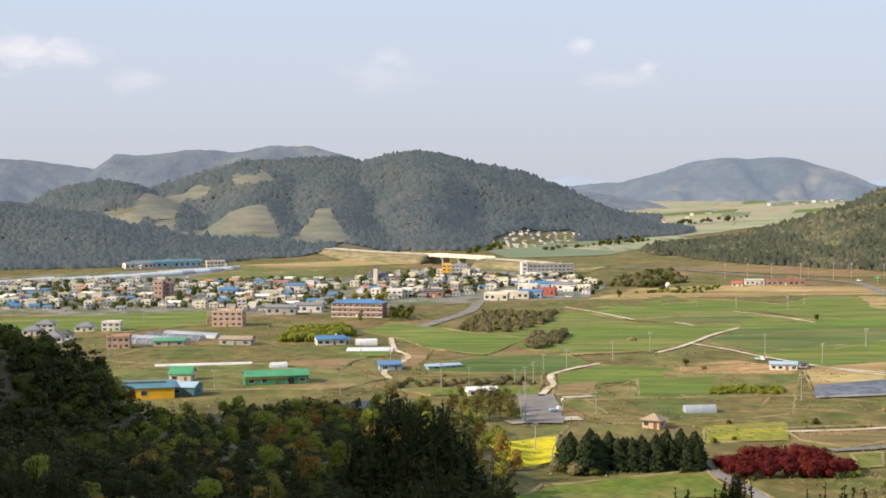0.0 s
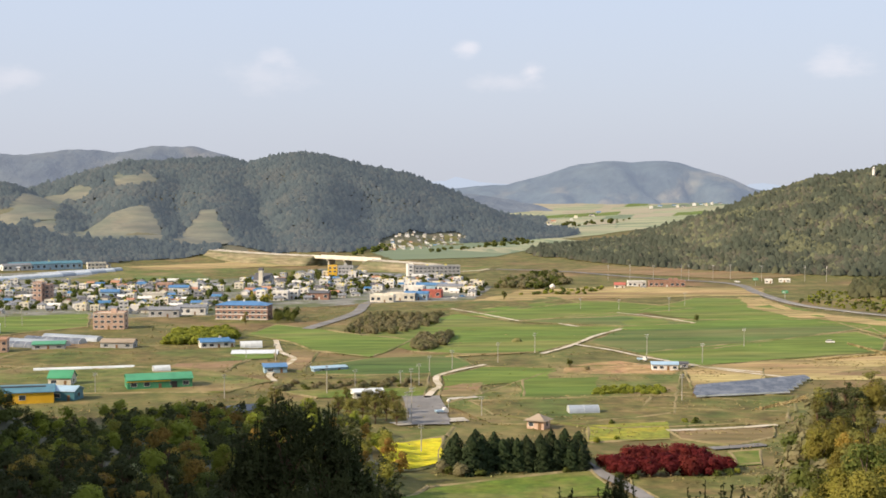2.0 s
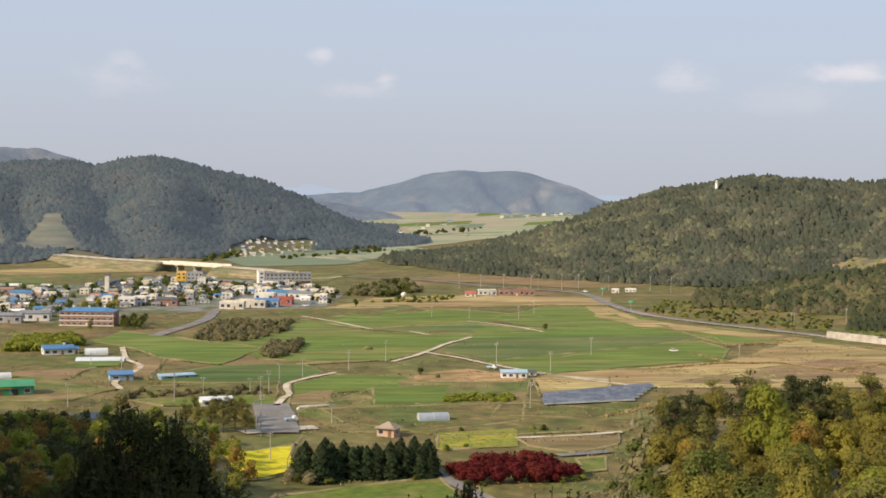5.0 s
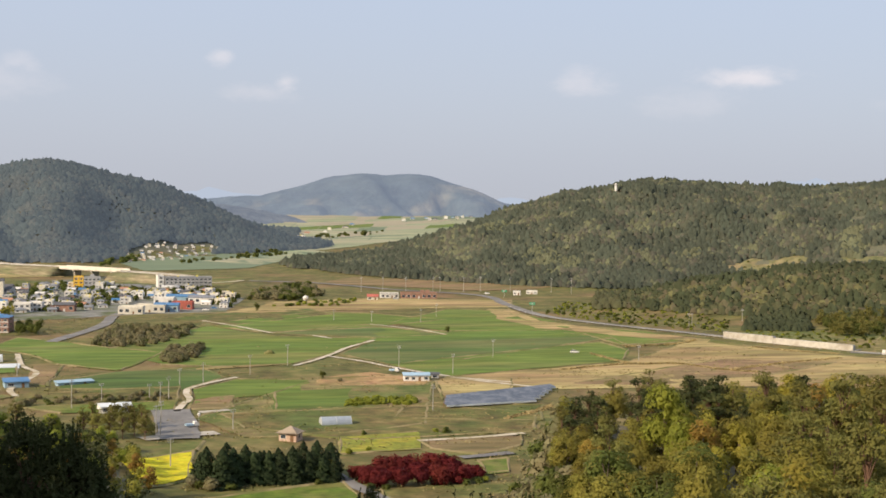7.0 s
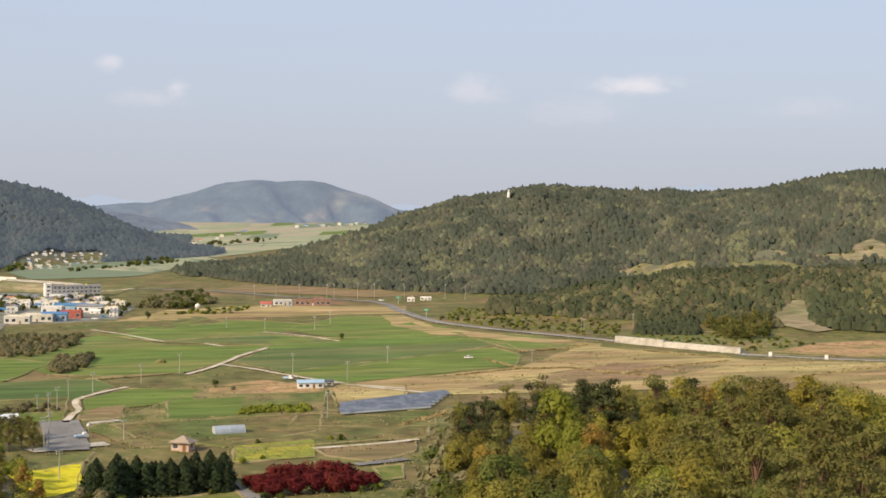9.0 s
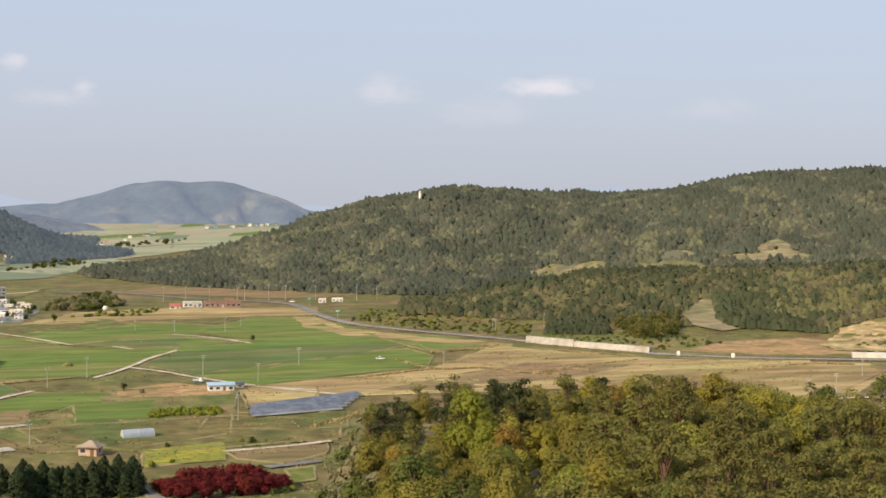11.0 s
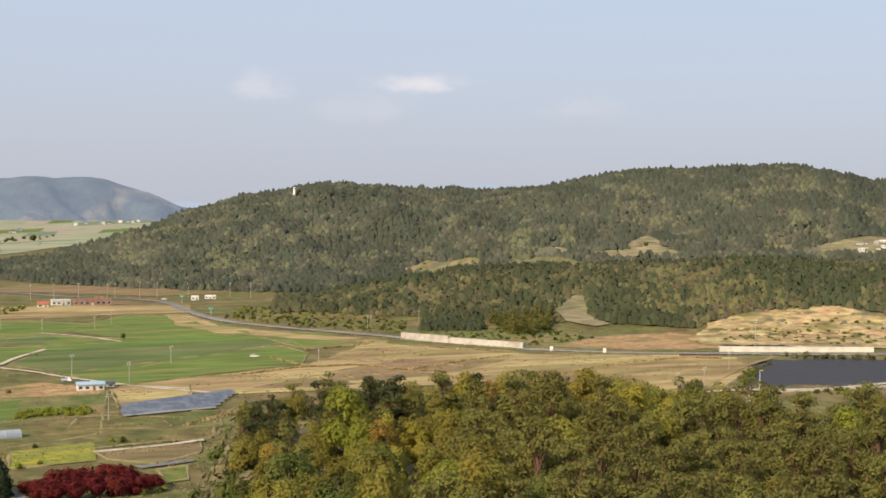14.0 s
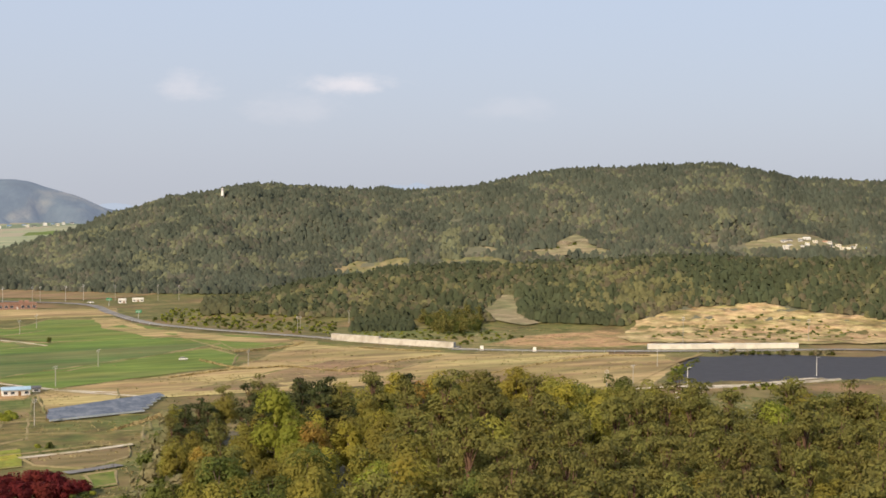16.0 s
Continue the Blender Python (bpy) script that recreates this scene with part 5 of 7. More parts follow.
def tunnel(name, label, w, length, h, film, group="", bay=6):
    """An arched film tunnel that runs along x."""
    base = tagged(new(name), label, "greenhouse", group)
    n = 9
    arc = [(-w / 2 * math.cos(math.pi * i / n), h * math.sin(math.pi * i / n)) for i in range(n + 1)]
    part("film", prism(arc, -length / 2, length / 2), W[film], base)
    for k in range(max(2, int(length / bay)) + 1):
        x = -length / 2 + length * k / max(2, int(length / bay))
        o = [(y * 1.02, z * 1.02) for y, z in arc]
        part("hoop", prism(o, x - 0.06, x + 0.06), W["steel"], base)
    part("door", boxes((-length / 2 - 0.05, -length / 2 + 0.01, -0.6, 0.6, 0, min(1.9, h * 0.8))), W["grey"], base)
    return base


# the brick school with its blue roof
p = (-50, 817)
put(building("school", "three-storey red brick school with a blue metal roof", 31, 13, 8.6, "brick", "blue", "hip", 3, 9, "school", extras=(("vent", -9, 0), ("vent", 0, 0), ("vent", 9, 0)), pitch=0.16, band="white"), p, facing(p, -14))
p = (-120, 769)
put(building("guest_house", "peach brick three-storey guest house with a flat roof", 17, 11, 8.4, "peach", "cream", "flat", 3, 5, "building", extras=(("stair", 2, 0),)), p, facing(p, -12))
p = (-194, 942)
put(building("tower_block", "narrow orange and white apartment tower", 6, 8, 13, "orange", "white", "flat", 4, 2, "building"), p, facing(p, -20))
p = (-190, 946)
put(building("tower_block", "orange rendered apartment block with a flat roof", 7, 8, 11, "orange", "grey", "flat", 4, 2, "building"), p, facing(p, -20))
p = (3, 1178)
put(building("shop_building", "bright yellow fronted shop building", 8, 9, 9, "yellow", "cream", "flat", 3, 2, "building"), p, facing(p))
p = (14, 1178)
put(building("shop_building", "grey-brown four-bay town building", 13, 10, 8.6, "grey", "grey", "flat", 3, 4, "building", extras=(("stair", 0, 0),)), p, facing(p))
p = (69, 1175)
put(building("apartment_end", "white rendered stair tower of an apartment block", 5, 11, 9.6, "white", "white", "flat", 3, 1, "building"), p, facing(p, 8))
p = (92, 1175)
put(building("apartment_block", "long grey three-storey apartment block with a flat roof", 39, 10, 8.4, "grey", "roof_grey", "flat", 3, 11, "building", extras=(("tank", -8, 0), ("tank", 8, 1))), p, facing(p, 8))
p = (-51, 1086)
church = building("church", "small grey church with a tall pale bell tower", 12, 16, 5, "grey", "roof_dark", "gable", 1, 3, "church")
part("bell_tower", boxes((-1.6, 1.6, -9.6, -6.4, -0.5, 12.2)), W["cream"], church)
part("spire", prism([(-9.8, 12.2), (-6.2, 12.2), (-8.0, 14.4)], -1.8, 1.8), W["roof_dark"], church)
put(church, p, facing(p, -15))
# sheds on the near fields
p = (-112, 513)
shed = building("livestock_shed", "yellow-walled shed under a long dark teal roof", 22, 11, 4.0, "yellow", "teal", "mono", 1, 1, "shed")
part("side_wing", prism([(-6, -0.5), (-6, 3.4), (6, 4.6), (6, -0.5)], -14.5, -11.3), W["teal"], shed)
part("ridge_vent", boxes((-9, 8, 1.6, 2.2, 5.0, 5.5)), W["roof_dark"], shed)
for k in range(7):
    part("roof_seam", prism([(-5.9, 4.16), (-5.9, 4.22), (5.9, 5.56), (5.9, 5.50)], -10 + k * 3.3, -9.9 + k * 3.3), W["roof_grey"], shed)
put(shed, p, facing(p, -3))
p = (-97, 518)
put(building("lean_to_shed", "open blue-roofed lean-to beside the yellow shed", 9, 8, 3.4, "teal", "sky", "gable", 1, 2, "shed", pitch=0.2), p, facing(p, -24))
p = (-106, 556)
put(building("green_shed", "small pale shed with a green metal roof", 9, 8, 3.0, "cream", "green", "gable", 1, 2, "shed", pitch=0.34), p, facing(p, -16))
p = (-67, 546)
barn = building("green_barn", "long green metal barn with a green roof and yellow rail", 25, 11, 3.6, "green", "green", "gable", 1, 5, "barn", pitch=0.17)
part("rail", boxes((-12.7, 4, -5.75, -5.6, 2.9, 3.3)), W["yellow"], barn)
# a flat black panel on the wall stands for the dark inside a bay
part("open_bay", boxes((4.6, 6.6, -5.62, -5.5, 0, 2.8)), W["black"], barn)
put(barn, p, facing(p, 6))
p = (-56, 676)
put(building("farmhouse", "white farmhouse with a blue and white metal roof", 14, 8, 3.0, "white", "blue", "gable", 1, 4, extras=(("vent", 3, 0),), pitch=0.2), p, facing(p, 8))
p = (-49, 677)
put(building("farm_shed", "small blue-roofed shed beside the farmhouse", 5, 6, 2.6, "white", "blue", "mono", 1, 2, "shed"), p, facing(p, 8))
p = (-38, 674)
put(tunnel("film_tunnel", "short milky white film tunnel beside the lane", 6, 10.5, 3.2, "vinyl"), p, facing(p, 4))
p = (-35, 650)
put(building("concrete_yard", "low pale grey concrete slab yard", 21, 9, 0.5, "grey", "vinyl", "mono", 1, 1, "yard"), p, facing(p, -4), -0.55)
p = (-23, 585)
put(building("blue_shed", "low shed with a bright blue roof", 9.5, 7, 2.4, "sky", "blue", "mono", 1, 2, "shed"), p, facing(p, 6))
p = (0, 587)
put(building("blue_shelter", "low lean-to covered with blue sheeting", 15, 4, 1.2, "sky", "sky", "mono", 1, 2, "shed"), p, facing(p, 18))
p = (-105, 600)
put(tunnel("seedling_tunnel", "long low white seedling tunnel along a field", 2.6, 42, 1.3, "vinyl"), p, facing(p, -1))
p = (-71, 589)
put(tunnel("film_tunnel", "small white film tunnel behind the green barn", 5, 7, 2.6, "vinyl"), p, facing(p, 10))
for i, (x, y) in enumerate(((-150, 687), (-144, 696), (-138, 706), (-131, 716))):
    put(tunnel("greenhouse", "grey-blue film greenhouse in a row", 6.5, 34, 2.6, "steelblue" if i % 2 else "shade", "greenhouses before the town"), (x, y), facing((x, y), -38))
p = (-135, 676)
put(building("net_shed", "low dark shed with a green net roof", 15, 7, 2.6, "grey", "green", "mono", 1, 3, "shed"), p, facing(p, -6))
p = (-102, 678)
put(building("open_shed", "weathered grey open farm shed", 16, 8, 3, "grey", "roof_tan", "gable", 1, 3, "shed", pitch=0.18), p, facing(p, -16))
p = (-158, 668)
put(building("orange_house", "two-storey house with a terracotta band and white ground floor", 11, 9, 5.6, "peach", "roof_orange", "flat", 2, 4), p, facing(p, -8))
for q, lab in (((-215, 742), "white two-storey farmhouse among hedges"), ((-196, 706), "low white farmhouse with a dark roof"), ((-194, 744), "white house with a grey hip roof"),
               ((-180, 746), "white house with a balcony and flat roof"), ((-197, 693), "long low white shed at the field edge"), ((-217, 726), "small pale farmhouse among trees")):
    put(building("farmhouse", lab, 10, 8, 4.6 if "two" in lab or "balcony" in lab else 3, "white", "roof_dark" if "dark" in lab else ("white" if "flat" in lab else "roof_grey"),
                 "flat" if "flat" in lab else "hip", 2 if "two" in lab or "balcony" in lab else 1, 3), q, facing(q, -12))
p = (68, 443)
hut = building("farm_hut", "small hut with a wide tan roof and peach walls", 6.0, 5.4, 2.9, "peach", "roof_tan", "hip", 1, 2, "hut", pitch=0.34)
part("eave", prism([(-3.6, 2.7), (-3.6, 2.85), (3.6, 2.85), (3.6, 2.7)], -3.9, 3.9), W["roof_tan"], hut)
put(hut, p, facing(p, -22))
p = (88, 471)
put(tunnel("film_tunnel", "grey-blue arched storage tunnel in a fallow field", 5.6, 10.5, 2.7, "steelblue"), p, facing(p, 12))
p = (143, 577)
white = building("white_shed", "long low white shed with a pale blue roof", 11, 6, 2.6, "white", "sky", "gable", 1, 4, "shed", pitch=0.16)
put(white, p, facing(p, 4))
p = (153, 583)
put(building("tool_shed", "small dark tool shed beside the white shed", 3.4, 3.4, 2.0, "grey", "roof_dark", "mono", 1, 1, "shed"), p, facing(p))
p = (14, 513)
put(building("nursery_roof", "low white-roofed nursery shed behind pines", 11, 7, 2.4, "white", "vinyl", "gable", 1, 3, "shed", pitch=0.12), p, facing(p, 12))
p = (-30, 471)
put(building("tin_roof_house", "grey tin-roofed house among trees", 10, 7, 2.8, "cream", "roof_grey", "gable", 1, 3, pitch=0.22), p, facing(p, 20))
p = (377, 430)
put(building("pump_house", "low flat pump house with pale walls by the reservoir", 9, 5, 2.6, "cream", "grey", "flat", 1, 3, "hut"), p, facing(p))
# roadside buildings under the long hill
p = (259, 1041)
put(building("restaurant", "long red-brown roadside restaurant with a stepped roof", 28, 9, 4.2, "brick", "roof_tan", "flat", 1, 7, "building", extras=(("stair", 3, 0), ("stair", 7, 0))), p, facing(p, 6))
p = (237, 1047)
put(building("roadside_shop", "low white roadside shop", 14, 8, 3.4, "white", "roof_grey", "flat", 1, 4, "building"), p, facing(p, 6))
p = (220, 1029)
put(building("roadside_house", "small cluttered house with a red roof", 8, 6, 2.6, "cream", "roof_red", "gable", 1, 2), p, facing(p))
p = (349, 1070)
put(building("site_office", "white site container beside the road", 6, 3, 2.8, "white", "white", "flat", 1, 2, "container"), p, facing(p))
p = (366, 1082)
put(building("site_office", "long low white container beside the road", 9, 3, 2.2, "white", "white", "flat", 1, 3, "container"), p, facing(p))
# blue sheds at the town's edge
for q, w, wall, roof, lab in (((49, 937), 20, "cream", "cream", "long cream warehouse at the town's edge"), ((60, 941), 16, "sky", "blue", "blue-roofed warehouse at the town's edge"),
                              ((72, 960), 14, "roof_red", "roof_red", "low red warehouse at the town's edge"), ((76, 1019), 22, "sky", "blue", "pale blue factory hall"),
                              ((62, 1000), 14, "white", "white", "white storage hall at the town's edge"), ((89, 1008), 18, "white", "roof_grey", "long white workshop hall"),
                              ((36, 924), 16, "cream", "white", "cream warehouse by the stream"), ((-152, 975), 13, "sky", "blue", "hall with a bright blue roof"),
                              ((-119, 953), 15, "cream", "grey", "cream flat-roofed town hall block"), ((-121, 1031), 12, "orange", "roof_orange", "orange flat-roofed town building"),
                              ((-108, 1008), 14, "white", "blue", "white building with a blue roof"), ((-6, 950), 13, "brick", "roof_dark", "dull red brick house block"),
                              ((-25, 957), 9, "white", "white", "small white gabled town house"), ((-33, 948), 11, "white", "white", "low white round-roofed town hall"),
                              ((-83, 848), 17, "white", "roof_grey", "long white low building by the school"), ((-98, 834), 18, "grey", "roof_grey", "long grey-roofed market hall")):
    put(building("town_hall_block" if w > 20 else "town_building", lab, w, 9, 4.6 if w > 12 else 5.4, wall, roof, "gable" if roof in ("blue", "roof_grey", "roof_dark") else "flat", 1 if w > 12 else 2, max(3, w // 4), "building", pitch=0.16), q, facing(q, -10))

# the town: many small houses, copied from a score of kinds
HOUSES = []
for i, (w, d, h, wall, roof, form, st) in enumerate((
        (9, 7, 2.9, "white", "blue", "gable", 1), (10, 7, 3.0, "white", "roof_grey", "hip", 1), (8, 8, 5.8, "white", "white", "flat", 2), (9, 7, 2.8, "cream", "roof_orange", "gable", 1),
        (8, 8, 5.0, "grey", "grey", "flat", 2), (11, 7, 3.0, "cream", "roof_dark", "hip", 1), (9, 9, 6.4, "white", "cream", "flat", 2), (8, 6, 2.7, "grey", "roof_grey", "gable", 1),
        (10, 7, 2.9, "white", "roof_dark", "gable", 1), (9, 8, 5.7, "cream", "cream", "flat", 2), (12, 7, 3.2, "white", "white", "gable", 1), (8, 7, 4.8, "white", "roof_grey", "hip", 2))):
    tone = {"white": "white", "cream": "cream", "grey": "grey", "brick": "red brick", "peach": "peach brick"}[wall]
    top = {"flat": "flat roof", "gable": "gabled " + roof.replace("roof_", "") + " roof", "hip": "hipped " + roof.replace("roof_", "") + " roof"}[form]
    HOUSES.append((building("town_house", f"{tone} {('one', 'two', 'three')[st - 1]}-storey town house with a {top}", w, d, h, wall, roof, form, st, 2, "house", "houses of the town",
                            (("tank", 1.5, 1.0),) if form == "flat" else ()), []))


FAR_HOUSES = []


def settle(spots, seed, turn0, scale=1.0, joined_up=False):
    """Houses on the given places; those past counting are joined."""
    r = random.Random(seed)
    for x, y in spots:
        ob, used = HOUSES[r.randrange(len(HOUSES))]
        m = pose(x, y, height_at(x, y), 0, 0, facing((x, y), turn0 + r.choice((0, 0, 90, -8, 12))))
        size = scale * r.uniform(0.85, 1.15)
        if joined_up:
            FAR_HOUSES.append((ob, m @ Matrix.Scale(size, 4)))
            continue
        if used:
            ob = copy_thing(ob, m)
        else:
            ob.matrix_basis = m
        used.append(1)
        ob.scale = [size] * 3


def join_far_houses():
    """One mesh for each paint of the houses farther off."""
    flat, by_paint = {}, {}
    for ob, m in FAR_HOUSES:
        for c in ob.children_recursive:
            if c.data.name not in flat:
                c.data.calc_loop_triangles()
                flat[c.data.name] = (np.array([v.co for v in c.data.vertices]), np.array([t.vertices for t in c.data.loop_triangles]))
            v, f = flat[c.data.name]
            q = np.array(m)
            by_paint.setdefault(c.data.materials[0], []).append((v @ q[:3, :3].T + q[:3, 3], f))
    for paint_mat, parts in by_paint.items():
        me = mesh_of("far_houses", *joined(parts), paint_mat, True)
        tagged(new("far_houses", me), "small distant houses of the town and the villages", "houses", kind="stuff")


def spots_in(poly, sx, sy, seed, drop=0.12):
    p = np.array(poly, float)
    r = np.random.RandomState(seed)
    X, Y = np.meshgrid(np.arange(p[:, 0].min(), p[:, 0].max(), sx), np.arange(p[:, 1].min(), p[:, 1].max(), sy))
    X, Y = (X + r.uniform(-.3, .3, X.shape) * sx).ravel(), (Y + r.uniform(-.3, .3, Y.shape) * sy).ravel()
    k = in_poly(X, Y, poly) & (r.uniform(size=len(X)) > drop)
    return list(zip(X[k].tolist(), Y[k].tolist()))


TOWN = (
    [(-288, 869), (-359, 1084), (-301, 1117), (-207, 1106), (-157, 880), (-214, 858)],
    [(-157, 876), (-199, 1088), (-151, 1130), (-89, 1114), (-71, 940), (-79, 850), (-119, 839)],
    [(-57, 968), (-81, 1069), (-68, 1152), (-2, 1231), (32, 1183), (22, 973), (-25, 929)],
    [(26, 981), (36, 1158), (102, 1147), (119, 1052), (101, 957), (74, 1031), (50, 1044)],
)
spots = sorted((q for i, poly in enumerate(TOWN) for q in spots_in(poly, 11.0, 17, 400 + i, 0.14)), key=lambda q: math.hypot(*q))
settle(spots[:280], 500, -12, 0.68)
settle(spots[280:], 501, -12, 0.68, True)
settle(spots_in([(-288, 1242), (-292, 1304), (-205, 1371), (-205, 1301), (-250, 1255)], 24, 40, 410, 0.3), 510, -20, 1.0, True)
settle(spots_in([(52, 1600), (66, 1715), (112, 1815), (172, 1862), (188, 1835), (105, 1650)], 12, 15, 411, 0.2), 511, -10, 0.44, True)
settle(spots_in([(239, 1901), (270, 1960), (389, 2336), (318, 2005)], 26, 60, 412, 0.3), 512, -10, 1.1, True)
settle(spots_in([(188, 1933), (229, 2024), (656, 3204), (551, 2807)], 45, 85, 414, 0.35), 514, 0, 1.0, True)
settle(spots_in([(748, 3306), (838, 3633), (1262, 4259), (1082, 3706)], 45, 85, 415, 0.35), 515, 0, 1.0, True)
settle(spots_in([(905, 947), (927, 946), (1018, 906), (1002, 894), (925, 928)], 7, 9, 413, 0.25), 513, 10, 0.5, True)

join_far_houses()

# the white water tower on the hilltop
tower = tagged(new("water_tower"), "white round water tower with a dark rim on the hilltop", "water tower")
part("shaft", lathe([(2.8, -8), (2.5, 0), (2.3, 10.5)], 16), W["white"], tower)
part("gallery", lathe([(3.0, 10.5), (3.0, 11.6), (2.2, 11.7)], 16), W["roof_grey"], tower)
part("cap", lathe([(2.2, 11.7), (2.1, 13.4), (0.4, 14.2)], 16), W["white"], tower)
part("mast", lathe([(0.12, 14.2), (0.05, 18)], 6), W["steel"], tower)
TOWER = (581, 1432)
tower.matrix_basis = pose(TOWER[0], TOWER[1], height_at(*TOWER) + 2.0, 0, 0, 0) @ Matrix.Diagonal((0.62, 0.62, 0.62, 1))

# the expressway behind the town, on its bank and over a short bridge
def embankment(pts, top, slope, label):
    """A bank with a flat top that carries a road."""
    line = smooth_line(pts, 8)
    d = np.gradient(line, axis=0)
    d /= np.linalg.norm(d, axis=1)[:, None]
    side = np.stack([-d[:, 1], d[:, 0]], -1)
    r = np.random.RandomState(len(label))
    rows = []
    for off, z in ((-7 - slope * top, -1.0), (-9 - slope * top * 0.45, top * 0.5), (-7.5, top - 0.1), (7.5, top - 0.1), (8 + slope * top, -1.0)):
        q = line + side * (off + r.uniform(-1, 1, (len(line), 1)))
        q = np.concatenate([q, np.full((len(line), 1), z)], 1)
        rows.append(np.concatenate([q[:1] * (1, 1, 0), q, q[-1:] * (1, 1, 0)]))
    me = mesh_of("embankment", np.stack(rows, 1).reshape(-1, 3), grid_faces(len(line) + 2, 5), M["hill_terrace"])
    tagged(new("embankment", me), label, "embankment", kind="structure")
    deck = [line + side * o for o in (-6.4, 6.4)]
    me = mesh_of("road", np.stack([np.concatenate([q, np.full((len(line), 1), top + 0.05)], 1) for q in deck], 1).reshape(-1, 3), grid_faces(len(line), 2), M["concrete"])
    tagged(new("road", me), "pale concrete expressway on its bank", "road", kind="structure")
    barrier = tagged(new("crash_barrier"), "pale concrete crash barrier along the expressway", "barrier")
    for a, b, o in [(a, b, o) for o in (-6.4, 6.4) for a, b in zip(line + side * o, (line + side * o)[1:])]:
        v, f = tube((*a, top + 0.3), (*b, top + 0.3), 0.36, 0.36, 4)
        ob = new("panel", mesh_of("panel", v, f, M["concrete"], True))
        ob.parent = barrier


DECK = 9.0
embankment([(-133, 1500), (-117, 1471), (-84, 1420), (-47, 1376), (-10, 1343)], DECK, 1.5, "earth bank of the expressway beside the hill")
embankment([(41, 1285), (62, 1255), (79, 1231), (94, 1205)], DECK - 1.0, 1.6, "grassy earth bank beyond the bridge")
a, b = Vector((-12, 1345, 0)), Vector((44, 1282, 0))
bridge = tagged(new("bridge"), "pale concrete expressway bridge on slim piers", "bridge")
length = (b - a).length
part("deck", boxes((-length / 2, length / 2, -6, 6, DECK - 1.9, DECK - 0.5)), M["concrete"], bridge)
for y in (-6.2, 5.9):
    part("parapet", boxes((-length / 2, length / 2, y, y + 0.3, DECK - 1.4, DECK + 1.3)), W["cream"], bridge)
for k in (-0.24, 0.04, 0.36):
    part("pier", boxes((k * length - 0.9, k * length + 0.9, -4.0, 4.0, -2, DECK - 3.1)), M["concrete"], bridge)
    part("pier_cap", boxes((k * length - 1.2, k * length + 1.2, -5.5, 5.5, DECK - 3.1, DECK - 1.9)), M["concrete"], bridge)
bridge.matrix_basis = pose(*((a + b) / 2).xy, 0, 0, 0, math.degrees(math.atan2(b.y - a.y, b.x - a.x)))

# long film greenhouses and a factory between the town and the wooded spur
for x, y, long_m, film in ((-340, 1112, 60, "vinyl"), (-318, 1124, 70, "steelblue"), (-296, 1136, 80, "vinyl"), (-274, 1150, 80, "steelblue"), (-258, 1164, 90, "vinyl"),
                           (-250, 1180, 90, "steelblue"), (-240, 1196, 90, "vinyl"), (-230, 1214, 90, "steelblue"), (-222, 1234, 80, "vinyl"), (-214, 1252, 70, "steelblue")):
    put(tunnel("greenhouse", "long pale film greenhouse behind the town", 9, long_m, 3.2, film, "greenhouses behind the town", 22), (x, y), facing((x, y), 38))
p = (-262, 1300)
put(building("factory_hall", "long factory hall under blue-green roofs at the wood's foot", 66, 14, 5.6, "sky", "teal", "gable", 1, 12, "factory", pitch=0.14), p, facing(p, 16))
p = (-285, 1284)
put(building("factory_hall", "white-walled factory wing with a grey roof", 26, 11, 5.0, "white", "roof_grey", "gable", 1, 6, "factory", pitch=0.14), p, facing(p, 16))
p = (-215, 1298)
put(building("factory_office", "cream two-storey factory office", 17, 9, 6.0, "cream", "cream", "flat", 2, 5, "factory"), p, facing(p, 6))

# ---- poles, walls, rows of shade cloth, vehicles ----
POLES = []


def utility_pole(place, tall=11.0, arms=2, lean=0.0):
    """A concrete pole with crossarms and insulators."""
    if arms and POLES:
        ob = copy_thing(POLES[0], Matrix())
    else:
        ob = tagged(new("utility_pole"), "slim grey concrete utility pole with short crossarms", "pole", "utility poles of the valley")
        part("shaft", lathe([(0.20, -0.5), (0.19, 0), (0.12, 11.0)], 8), W["pole"], ob)
        for k in range(arms):
            part("crossarm", boxes((-0.9, 0.9, -0.06, 0.06, 10.4 - k * 0.9, 10.55 - k * 0.9)), W["steel"], ob)
            for x in (-0.8, 0.0 if k else 0.3, 0.8):
                ins = lathe([(0.06, 10.55 - k * 0.9), (0.09, 10.65 - k * 0.9), (0.04, 10.85 - k * 0.9)], 6)
                bmesh.ops.translate(ins, verts=ins.verts, vec=(x, 0, 0))
                part("insulator", ins, W["white"], ob)
        POLES.append(ob)
    ob.matrix_basis = pose(*place, height_at(*place), lean, lean * 0.6, facing(place, 25))
    ob.scale = (1, 1, tall / 11.0)
    return ob


